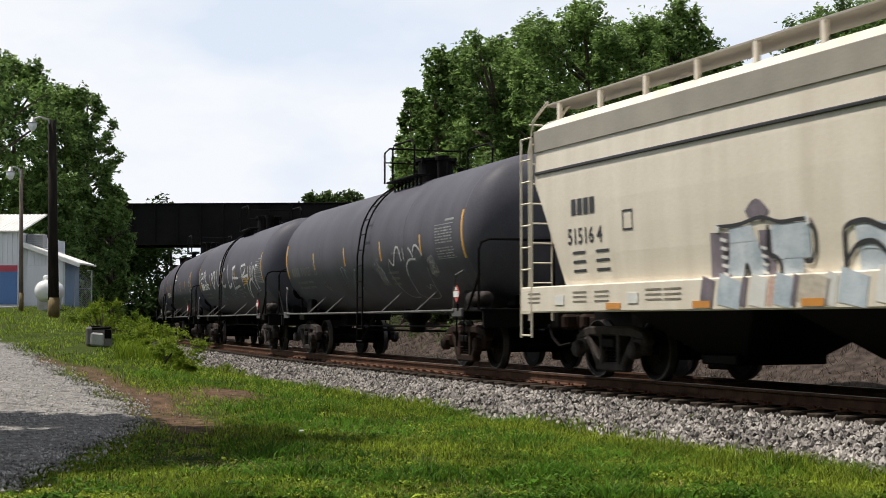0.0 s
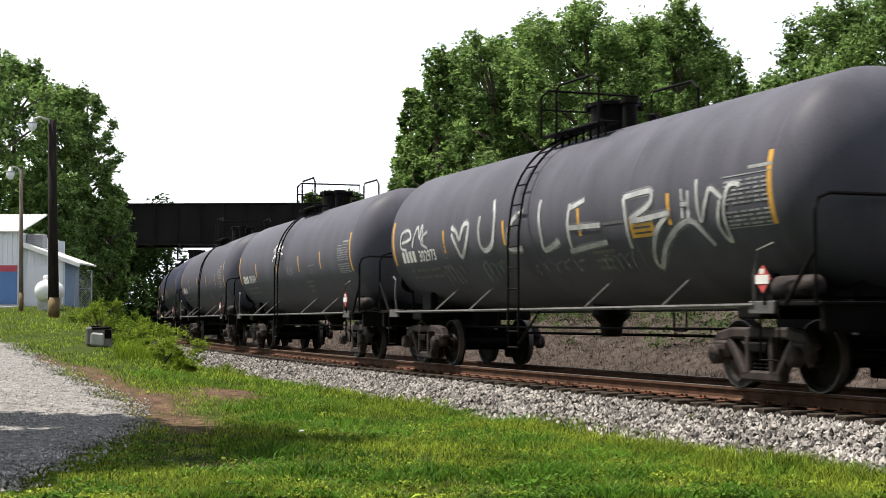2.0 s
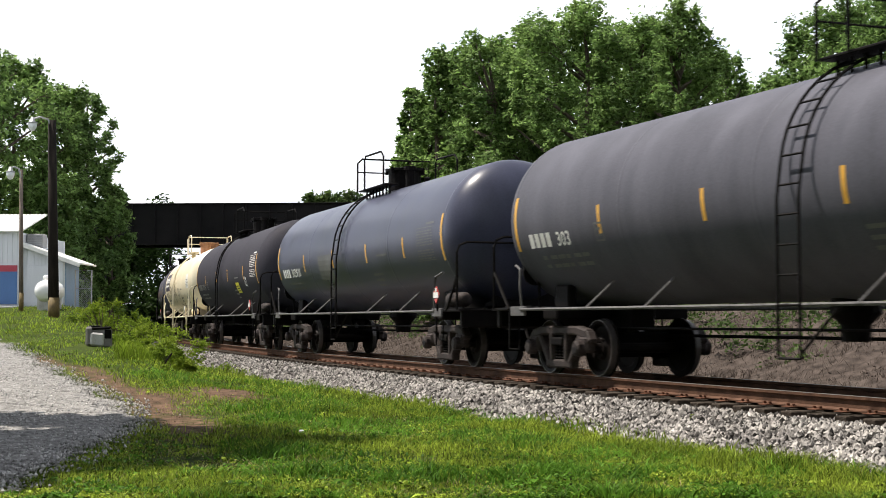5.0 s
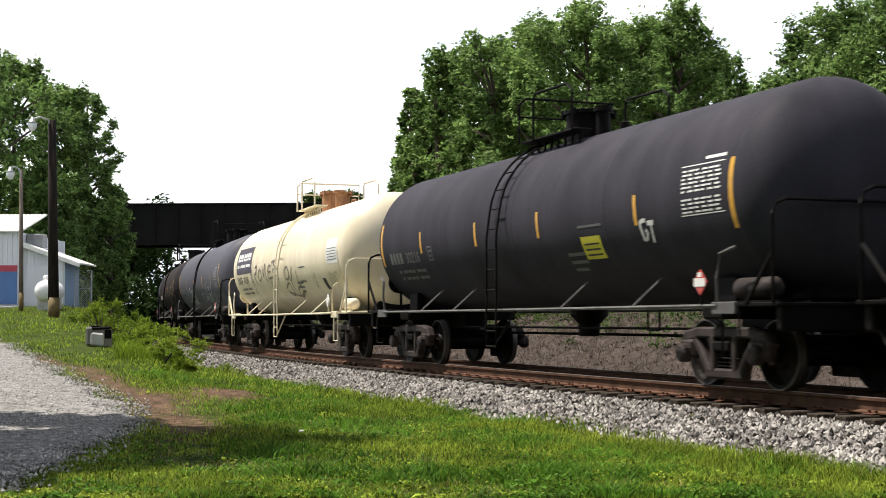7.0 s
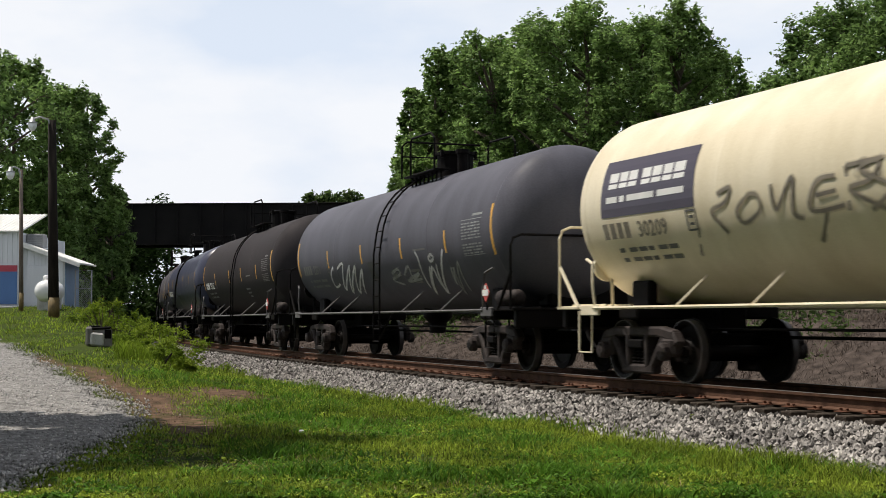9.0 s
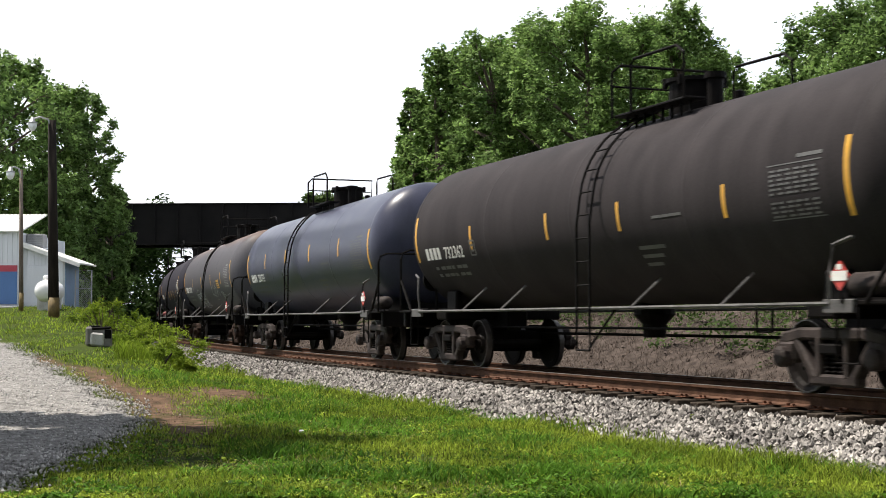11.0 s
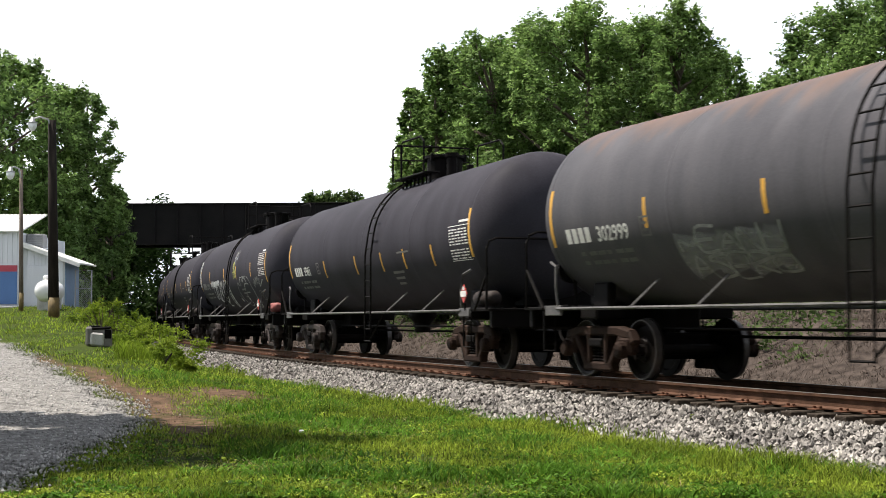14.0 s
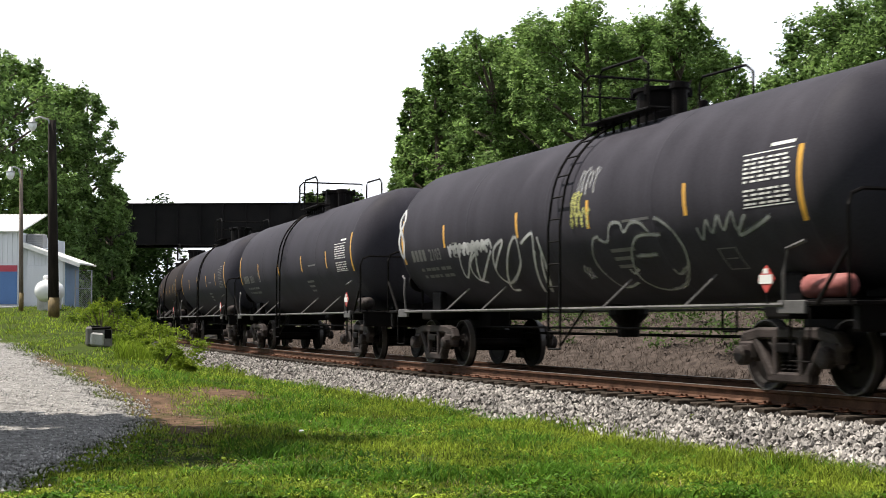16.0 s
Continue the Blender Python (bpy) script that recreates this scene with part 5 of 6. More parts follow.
    # running rail and its struts
    for sy in (-1, 1):
        bm = bmesh.new()
        tube(bm, [(-6.8, sy * 1.52, 1.09), (0, sy * 1.52, 1.085), (6.8, sy * 1.52, 1.09)], 0.028, 6)
        part("running_rail", bm, "worn_steel" if iron == "gear" else iron, car, "long side rail pipe")
        for x in (-4.45, -2.65, 2.1, 4.5):
            bm = bmesh.new()
            tube(bm, [(x, sy * 1.52, 1.09), (x + 0.06, sy * 1.05, 1.52)], 0.022, 5)
            part("strut", bm, "worn_steel" if iron == "gear" else iron, car)
    # ladder, top platform, dome and fittings
    lx = spec.get("ladder", 0.0)
    for sy in (1, -1):
        bm = ladder_bm(r, zc, lx)
        if sy == -1:
            bmesh.ops.scale(bm, vec=(1, -1, 1), verts=bm.verts)
        part("ladder", bm, iron, car)
    bm = bmesh.new()
    tube(bm, [(lx - 0.22, -1.62, 0.74), (lx - 0.22, -1.62, 0.45), (lx + 0.22, -1.62, 0.45), (lx + 0.22, -1.62, 0.74)], 0.02, 5)
    part("ladder_step", bm, iron, car)
    bm = bmesh.new()
    tube(bm, [(lx + 0.22, -1.62, 0.5), (lx + 0.85, -1.5, 1.09)], 0.02, 5)
    part("ladder_brace", bm, iron, car)
    top = zc + r
    px0, px1 = lx - 0.35, lx + 1.85
    for sy in (-1, 1):
        bm = bmesh.new()
        box(bm, ((px0 + px1) / 2, sy * 0.72, top + 0.02), (px1 - px0, 0.34, 0.04), 0.01)
        for k in range(8):
            box(bm, (px0 + 0.15 + k * (px1 - px0 - 0.3) / 7, sy * 0.72, top - 0.10), (0.03, 0.04, 0.22))
        part("walkway", bm, iron, car)
        bm = bmesh.new()
        y = sy * 0.92
        hh = top + 0.82
        tube(bm, [(px0 + 0.62, y, top), (px0 + 0.62, y, hh - 0.08), (px0 + 0.72, y, hh), (px1 - 0.2, y, hh - 0.02), (px1, y, hh - 0.15), (px1, y, top)], 0.024, 6)
        if sy < 0:
            tube(bm, [(px0, y, top), (px0, y, hh - 0.1), (px0 + 0.12, y + 0.08, hh), (px0 + 0.12, -y, hh), (px0, -y, top)], 0.024, 6)
            tube(bm, [(px0, y, top + 0.5), (px0, -y, top + 0.5)], 0.018, 5)
        part("safety_railing", bm, iron, car)
    dome = spec.get("dome", iron)
    bm = bmesh.new()
    dx = lx + 0.62
    up = Matrix.Translation((dx, 0, top - 0.08)) @ Matrix.Rotation(radians(-90), 4, "Y")
    lathe(bm, [(0, 0.40), (0.52, 0.40), (0.53, 0.45), (0.59, 0.45), (0.60, 0.40), (0.64, 0)], 20, up)
    d = part("manway_dome", bm, dome, car, "rusty round manway housing" if dome == "rust" else "")
    for k in range(6):
        bm = bmesh.new()
        a = k * math.tau / 6
        box(bm, (dx + 0.45 * math.cos(a), 0.45 * math.sin(a), top + 0.46), (0.07, 0.07, 0.16), 0.01)
        part("bolt", bm, dome, d)
    bm = bmesh.new()
    lathe(bm, [(0, 0.12), (0.45, 0.12), (0.46, 0.16), (0.55, 0.16), (0.55, 0)], 12, Matrix.Translation((dx + 0.75, -0.1, top - 0.05)) @ Matrix.Rotation(radians(-90), 4, "Y"))
    lathe(bm, [(0, 0.08), (0.33, 0.08), (0.36, 0)], 10, Matrix.Translation((dx + 0.7, 0.35, top - 0.08)) @ Matrix.Rotation(radians(-90), 4, "Y"))
    part("relief_valve", bm, dome, car)
    # underside: brake reservoir, outlet
    bm = bmesh.new()
    lathe(bm, [(-0.02, 0), (0, 0.3), (0.25, 0.34), (0.4, 0.2), (0.62, 0.18), (0.62, 0)], 16, Matrix.Translation((0.1, 0, zc - r + 0.1)) @ Matrix.Rotation(radians(90), 4, "Y"))
    part("bottom_outlet", bm, "gear", car)
    bm = bmesh.new()
    lathe(bm, [(-0.44, 0), (-0.44, 0.07), (-0.37, 0.145), (0.37, 0.145), (0.44, 0.07), (0.44, 0)], 14, Matrix.Translation((7.2, -1.15, 1.31)))
    part("air_reservoir", bm, spec.get("reservoir", "bogie" if iron == "gear" else iron), car, spec.get("reservoir_label", ""), smooth=True)
    bm = bmesh.new()
    tube(bm, [(-5.2, -0.5, 0.78), (5.2, -0.5, 0.78)], 0.02, 5)
    tube(bm, [(-5.2, 0.4, 0.66), (5.2, 0.4, 0.66)], 0.025, 5)
    part("brake_rod", bm, "gear", car)
    bm = bmesh.new()
    tube(bm, [(-7.15, -1.0, 1.1), (-7.2, -1.0, 1.9)], 0.03, 6)
    lathe(bm, [(-0.03, 0.24), (0.03, 0.24)], 16, Matrix.Translation((-7.32, -1.0, 1.75)))
    part("brake_wheel", bm, iron, car)
    for sg in (-1, 1):
        bm = bmesh.new()
        tube(bm, [(sg * 8.02, -1.47, 1.75), (sg * 7.4, -1.47, 1.1)], 0.03, 5)
        part("diagonal_brace", bm, iron, car)
    # markings
    skin = Skin(r, zc)
    for x in spec.get("stripes", (-4.12, -1.18, 1.8, 4.6)):
        bm = bmesh.new()
        patch(bm, skin, x - 0.045, x + 0.045, zc - 0.22 + spec.get("sz", -0.18), zc + 0.22 + spec.get("sz", -0.18))
        part("reflective_stripe", bm, "yellow", shell, "yellow reflective stripe")
    for x in spec.get("ends", (-7.12, 7.08)):
        bm = bmesh.new()
        patch(bm, skin, x - 0.05, x + 0.05, zc - 0.55, zc + 0.38)
        part("reflective_stripe", bm, "yellow", shell, "long yellow reflective stripe")
    if "number" in spec:
        ink = spec.get("ink", "white_paint")
        bm = bmesh.new()
        u, w, hgt = spec.get("nu", -6.65), zc - 0.52, 0.24
        for k in range(4):
            patch(bm, skin, u + k * 0.21, u + k * 0.21 + 0.15, w, w + hgt)
        tagged(part("painted_mark", bm, ink, shell, "painted block marks"), kind="stuff")
        bm = bmesh.new()
        digits(bm, skin, spec["number"], u + 1.0, w, hgt)
        tagged(part("painted_number", bm, ink, shell, "stencilled figures"), kind="stuff")
        bm = bmesh.new()
        for k in range(2):
            for j in range(6):
                patch(bm, skin, u + 0.3 + j * 0.28, u + 0.3 + j * 0.28 + (0.24 if j % 3 else 0.15), w - 0.22 - k * 0.16, w - 0.15 - k * 0.16)
        tagged(part("stencil", bm, "faded_paint", shell), kind="stuff")
        bm = bmesh.new()
        for a, b, c, e in ((0, 0.26, 0, 0.03), (0, 0.26, 0.27, 0.30), (0, 0.03, 0.03, 0.27), (0.23, 0.26, 0.03, 0.27), (0.07, 0.19, 0.08, 0.12), (0.07, 0.19, 0.18, 0.22)):
            patch(bm, skin, u + 2.35 + a, u + 2.35 + b, w + c, w + e)
        tagged(part("painted_frame", bm, "faded_paint", shell), kind="stuff")
    bm = bmesh.new()
    for k in range(3):
        patch(bm, skin, 2.0, 2.75 - 0.15 * k, zc - 0.72 - k * 0.14, zc - 0.66 - k * 0.14)
    patch(bm, skin, 2.6, 3.4, zc - 0.28, zc - 0.24)
    tagged(part("stencil", bm, "faded_paint", shell), kind="stuff")
    dk = spec.get("decal", "faded_paint")
    bm = bmesh.new()
    u0 = spec.get("du", 5.55)
    dz = spec.get("dz", -0.48)
    if dk == "white_paint" and paint == "cream":
        patch(bm, skin, u0, u0 + 1.1, zc + dz, zc + dz + 0.62)
    else:
        for k in range(11):
            for j in range(6):
                if k != 4:
                    patch(bm, skin, u0 + j * 0.17, u0 + j * 0.17 + (0.15, 0.09, 0.13)[(k * 2 + j) % 3], zc + dz + k * 0.056, zc + dz + k * 0.056 + 0.026)
        for a, b, c, e in ((-0.04, 1.06, 0.635, 0.65), (-0.04, 1.06, -0.035, -0.02), (0.55, 1.06, 0.70, 0.745)):
            patch(bm, skin, u0 + a, u0 + b, zc + dz + c, zc + dz + e)
    tagged(part("data_panel", bm, dk, shell, "white stencilled data panel"), kind="stuff")
    # hazard placard
    bm = bmesh.new()
    c = spec.get("placard", 7.05)
    for q, e in ((0.17, 0.002),):
        vs = [bm.verts.new((c + a * q, -1.56 - e, 1.40 + b * q)) for a, b in ((0, -1), (1, 0), (0, 1), (-1, 0))]
        bm.faces.new(vs)
        vs2 = [bm.verts.new((c + a * q, -1.545, 1.40 + b * q)) for a, b in ((0, -1), (1, 0), (0, 1), (-1, 0))]
        for i in range(4):
            bm.faces.new((vs[i], vs[(i + 1) % 4], vs2[(i + 1) % 4], vs2[i]))
    pl = part("placard", bm, spec.get("placard_paint", "red"), car, "diamond hazard placard")
    bm = bmesh.new()
    box(bm, (c, -1.567, 1.40), (0.28, 0.006, 0.11))
    box(bm, (c, -1.567, 1.50), (0.10, 0.006, 0.06))
    part("placard_band", bm, "white_paint", pl)
    bm = bmesh.new()
    tube(bm, [(c, -1.53, 1.09), (c, -1.54, 1.22)], 0.02, 5)
    part("placard_holder", bm, iron, car)
    if "extra" in spec:
        spec["extra"](shell, skin, zc, car)
    return car


def hopper_car():
    """A covered grain hopper with sloping ends, roof walk and side posts."""
    car = thing("hopper_car", "cream covered hopper wagon with spray-painted lower side", "hopper car")
    L, w = 8.0, 1.58
    zs, zt = 1.12, 4.05

    # body: end view outline swept along, with the ends cut back below
    out = [(-1.50, zs), (-1.555, zs + 0.42), (-1.585, 1.9), (-1.605, 2.3), (-1.618, 2.7), (-1.62, 3.15), (-1.60, 3.98), (-1.38, 4.16), (0, 4.28)]
    ring = out + [(-y, z) for y, z in out[-2::-1]]
    bm = bmesh.new()
    xs = np.linspace(-L - 0.3, L + 0.3, 17)
    rows = []
    for x in xs:
        row = []
        for y, z in ring:
            cut = 1.1 * max(0.0, min(1.0, (3.15 - z) / 1.6))
            lim = 8.05 - cut
            row.append(bm.verts.new((max(-lim, min(lim, x)), y, z)))
        rows.append(row)
    for a, b in zip(rows, rows[1:]):
        for k in range(len(ring)):
            j = (k + 1) % len(ring)
            bm.faces.new((a[k], a[j], b[j], b[k]))
    bm.faces.new(rows[0][::-1])
    bm.faces.new(rows[-1])
    bmesh.ops.remove_doubles(bm, verts=bm.verts, dist=0.001)
    body = part("hopper_body", bm, "hopper_cream", car)
    for sy in (-1, 1):
        bm = bmesh.new()
        box(bm, (0, sy * 1.612, 3.81), (16.12, 0.04, 0.35), 0.008)
        part("top_chord", bm, "hopper_grey", body, "grey top side rail")
        bm = bmesh.new()
        box(bm, (0, sy * 1.63, 3.29), (16.0, 0.035, 0.05), 0.01)
        part("seam", bm, "spray_black", body, "dark side seam")
        bm = bmesh.new()
        box(bm, (0, sy * 1.60, 1.24), (2 * 8.52, 0.14, 0.42), 0.02)
        part("side_sill", bm, "hopper_cream", body)
        for k in range(6):
            bm = bmesh.new()
            box(bm, (-5.32 + k * 2.36, sy * 1.675, 1.11), (0.42, 0.012, 0.09))
            part("reflector", bm, "orange", body, "orange reflective patch")
        for x in (-7.05, -4.75, 4.75):
            bm = bmesh.new()
            box(bm, (x, sy * 1.675, 1.22), (0.30, 0.012, 0.15))
            part("reflector", bm, "white_paint", body, "white reflective patch")
    # roof hatches and walk
    bm = bmesh.new()
    for k in range(30):
        box(bm, (-7.6 + k * 0.525, 0, 4.40), (0.06, 0.5, 0.03))
    box(bm, (0, 0, 4.31), (15.4, 0.6, 0.16), 0.03)
    part("roof_hatch", bm, "hopper_grey", car)
    for sy in (-1, 1):
        bm = bmesh.new()
        box(bm, (0, sy * 1.10, 4.43), (16.2, 0.62, 0.035), 0.005)
        part("roof_walk", bm, "hopper_grey", car, "grey steel roof walkway")
        for k in range(12):
            bm = bmesh.new()
            box(bm, (-7.6 + k * 1.38, sy * 1.38, 4.27), (0.08, 0.06, 0.34))
            part("walk_bracket", bm, "hopper_cream", car)
    for sg in (-1, 1):
        bm = bmesh.new()
        for y in (-1.5, -1.08):
            tube(bm, [(sg * 8.5, y, 0.9), (sg * 8.5, y, 3.75), (sg * 8.35, y, 4.2), (sg * 7.8, y, 4.45)], 0.025, 6)
        for k in range(10):
            tube(bm, [(sg * 8.5, -1.5, 1.2 + k * 0.33), (sg * 8.5, -1.08, 1.2 + k * 0.33)], 0.016, 4)
        part("end_ladder", bm, "hopper_cream", car)
        bm = bmesh.new()
        for xx in (8.48, 8.08):
            tube(bm, [(sg * xx, -1.66, 0.62), (sg * xx, -1.66, 3.9)], 0.024, 6)
        for k in range(10):
            tube(bm, [(sg * 8.48, -1.66, 0.66 + k * 0.36), (sg * 8.08, -1.66, 0.66 + k * 0.36)], 0.015, 4)
        part("side_ladder", bm, "hopper_cream", car)
        bm = bmesh.new()
        box(bm, (sg * 7.9, 0, 1.1), (0.9, 2.9, 0.1), 0.02)
        box(bm, (sg * 7.6, 0, 0.93), (2.2, 0.4, 0.34), 0.03)
        for y in (-1.1, 1.1):
            box(bm, (sg * 7.9, y, 1.7), (0.1, 0.1, 1.2), 0.01)
        tube(bm, [(sg * 8.2, -1.2, 1.1), (sg * 8.2, -1.2, 2.3), (sg * 8.2, 1.2, 2.3), (sg * 8.2, 1.2, 1.1)], 0.03, 6)
        part("end_platform", bm, "gear", car)
        bm = bmesh.new()
        lathe(bm, [(-0.4, 0), (-0.4, 0.2), (0.4, 0.2), (0.4, 0)], 12, Matrix.Translation((sg * 7.75, -0.3, 1.5)) @ Matrix.Rotation(radians(90), 4, "Z"))
        part("air_reservoir", bm, "gear", car)
        coupler(car, sg * 8.6, sg)
        bogie(car, sg * 6.5)
    for k in range(3):
        bm = bmesh.new()
        c = (k - 1) * 4.0
        v0 = [bm.verts.new((c + a * 1.75, b * 1.35, 1.12)) for a, b in ((-1, -1), (1, -1), (1, 1), (-1, 1))]
        v1 = [bm.verts.new((c + a * 0.45, b * 0.6, 0.36)) for a, b in ((-1, -1), (1, -1), (1, 1), (-1, 1))]
        for i in range(4):
            bm.faces.new((v0[i], v0[(i + 1) % 4], v1[(i + 1) % 4], v1[i]))
        bm.faces.new(v1)
        bm.faces.new(v0[::-1])
        box(bm, (c, 0, 0.36), (0.9, 1.5, 0.14), 0.02)
        part("discharge_hopper", bm, "gear", car)
    # markings
    flat = lambda z: float(np.interp(z, (zs, zs + 0.42, 1.9, 2.3, 2.7, 3.15, zt), (-1.50, -1.555, -1.585, -1.605, -1.618, -1.62, -1.60)))
    skin = Skin(0, 0, flat, 0.006)
    bm = bmesh.new()
    for k in range(4):
        patch(bm, skin, -6.75 + k * 0.2, -6.75 + k * 0.2 + 0.16, 2.52, 2.77)
    digits(bm, skin, "51516 4", -6.9, 2.08, 0.25)
    for r in range(3):
        for j in range(2):
            patch(bm, skin, -6.75 + j * 0.75, -6.75 + j * 0.75 + 0.42, 1.92 - r * 0.14, 1.965 - r * 0.14)
    for a, b, c, e in ((0, 0.3, 0, 0.03), (0, 0.3, 0.27, 0.30), (0, 0.03, 0.03, 0.27), (0.27, 0.3, 0.03, 0.27)):
        patch(bm, skin, -5.15 + a, -5.15 + b, 2.2 + c, 2.2 + e)
    tagged(part("stencil", bm, "spray_black", body, "dark stencilled marks"), kind="stuff")
    # block letters: pale blue fill, dark outline, ticked shadow
    def piece(name, material, label, on, *shapes):
        bm = bmesh.new()
        for q, (width, lift, line) in enumerate(shapes):
            ribbon(bm, on, smooth_line(line, 5), width, lift + 0.0004 * q)
        tagged(part(name, bm, material, body, label), kind="stuff")
    piece("graffiti", "spray_shadow", "dark violet shadow of the spray letters", skin, (0.46, 0.001, [(-2.66, 1.44), (-2.62, 2.02)]), (0.34, 0.001, [(-1.62, 1.44), (-1.60, 2.0)]), (0.2, 0.001, [(-1.98, 2.18), (-1.8, 2.3), (-1.6, 2.16)]))
    piece("graffiti", "spray_blue", "pale blue spray-filled letter", skin, (0.40, 0.004, [(-2.32, 1.44), (-2.22, 1.75), (-2.2, 2.03)]), (0.34, 0.005, [(-2.08, 2.0), (-1.92, 1.74), (-1.78, 1.44)]), (0.2, 0.006, [(-2.4, 1.98), (-1.9, 1.98)]))
    piece("graffiti", "spray_blue", "pale blue spray-filled letter", skin, (0.42, 0.004, [(-1.12, 1.44), (-1.12, 1.75), (-1.14, 2.03)]), (0.42, 0.006, [(-1.5, 1.84), (-1.1, 1.85), (-0.74, 1.84)]))
    piece("graffiti_outline", "spray_black", "black spray outline", skin, (0.05, 0.012, [(-2.7, 2.10), (-2.2, 2.10), (-1.7, 2.16), (-1.3, 2.08), (-0.74, 2.07), (-0.64, 1.8), (-0.72, 1.6), (-0.86, 1.6)]),
          (0.06, 0.012, [(-1.56, 2.06), (-1.58, 1.75), (-1.36, 1.62), (-1.35, 1.44)]), (0.05, 0.012, [(-2.0, 1.44), (-2.05, 1.6), (-2.12, 1.44)]))
    piece("graffiti_outline", "white_paint", "white ticks along the shadow", skin, *[(0.045, 0.014, [(-2.6, 1.5 + 0.11 * q), (-2.46, 1.47 + 0.11 * q)]) for q in range(5)], *[(0.04, 0.014, [(-1.72, 1.5 + 0.1 * q), (-1.6, 1.47 + 0.1 * q)]) for q in range(4)],
          (0.07, 0.014, [(-2.72, 2.1), (-2.62, 2.06)]), (0.07, 0.014, [(-0.78, 2.16), (-0.74, 2.02)]))
    piece("graffiti", "spray_blue", "pale blue rounded spray letter", skin, (0.5, 0.004, [(0.12, 1.66), (0.62, 1.66), (1.2, 1.66)]), (0.3, 0.005, [(0.1, 1.82), (0.3, 1.84), (0.8, 1.8), (1.2, 1.82)]))
    piece("graffiti_outline", "spray_black", "black spray outline", skin, (0.06, 0.012, [(-0.12, 1.43), (-0.12, 1.75), (-0.07, 1.95), (0.27, 2.0), (0.63, 1.9), (0.9, 2.0), (1.3, 1.95), (1.42, 1.43)]),
          (0.06, 0.012, [(-0.16, 1.46), (0.08, 1.72), (0.4, 1.76), (0.64, 1.58), (0.7, 1.43)]))
    sill = Skin(0, 0, lambda z: -1.672, 0.003)
    bm = bmesh.new()
    for u0 in (-8.2, -6.6, -5.9, -4.4, -3.9):
        for q in range(3):
            patch(bm, sill, u0, u0 + 0.45, 1.18 + q * 0.07, 1.205 + q * 0.07)
    tagged(part("stencil", bm, "spray_dark", body, "small faded stencils on the sill"), kind="stuff")
    for u, wide, paint in ((-2.85, 0.3, "spray_shadow"), (-2.35, 0.5, "spray_blue"), (-1.72, 0.34, "white_paint"), (-1.2, 0.36, "spray_blue"), (-0.62, 0.6, "mist_brown"), (0.1, 0.5, "spray_blue"), (0.75, 0.5, "white_paint"), (1.3, 0.4, "spray_blue"), (-2.02, 0.12, "spray_shadow"), (-1.45, 0.12, "red_mist"), (-0.98, 0.1, "spray_shadow"), (-0.3, 0.2, "white_paint")):
        piece("graffiti", paint, "spray paint run down over the sill", sill, (wide, 0.001, [(u, 1.07), (u + 0.03, 1.25), (u + 0.08, 1.44)]))
    return car


def paint_part(shell, name, material, label, draw):
    bm = bmesh.new()
    draw(bm)
    tagged(part(name, bm, material, shell, label), kind="stuff" if "graffiti" in name else "")


def extra_t1(shell, skin, zc, car):
    fuzz(shell, skin, 0.045, "spray_white", "mist_white", "white two-lobed spray tag",
         [(2.39, -0.37), (2.46, -0.47), (2.61, -0.51), (2.78, -0.34), (2.98, -0.15), (3.16, -0.19), (3.22, -0.46)],
         [(3.43, -0.18), (3.4, -0.45)], [(3.83, -0.19), (3.95, -0.28), (4.05, -0.4)],
         [(4.09, -0.29), (4.22, -0.17), (4.4, -0.18), (4.56, -0.3), (4.62, -0.39)], [(4.17, -0.45), (3.79, -0.44), (3.47, -0.56), (3.3, -0.8)])
    fuzz(shell, skin, 0.03, "spray_grey", "mist_faint", "thin grey spray outline",
         [(2.36, -0.4), (2.2, -0.61), (2.21, -0.88), (2.26, -1.14), (2.42, -1.37), (2.93, -1.4)],
         [(3.3, -0.8), (3.24, -1.04), (3.08, -1.31), (3.44, -1.47), (4.04, -1.45), (4.32, -1.32), (4.56, -1.0), (4.71, -0.64)],
         [(3.99, -1.07), (4.09, -1.15), (4.29, -1.05), (4.44, -1.13)])
    paint_part(shell, "graffiti", "mist_white", "scribbled spray patch", lambda bm: (scrawl(bm, skin, 4.85, 5.3, zc - 0.85, zc - 0.4, 0.06, 6, 12), scrawl(bm, skin, 1.3, 1.75, zc - 1.0, zc - 0.5, 0.06, 5, 16)))
    paint_part(shell, "graffiti", "mist_green", "faded green spray letters", lambda bm: tag_word(bm, skin, "PLVO", -1.7, -0.3, zc - 1.0, zc - 0.45, 0.07, 0.1, 0.03, 11, 0.8))
    paint_part(shell, "graffiti", "mist_faint", "faded spray scrawl", lambda bm: (scrawl(bm, skin, 0.95, 1.6, zc - 0.65, zc - 0.25, 0.05, 5, 11), scrawl(bm, skin, -3.9, -3.3, zc - 1.0, zc - 0.75, 0.05, 4, 14)))


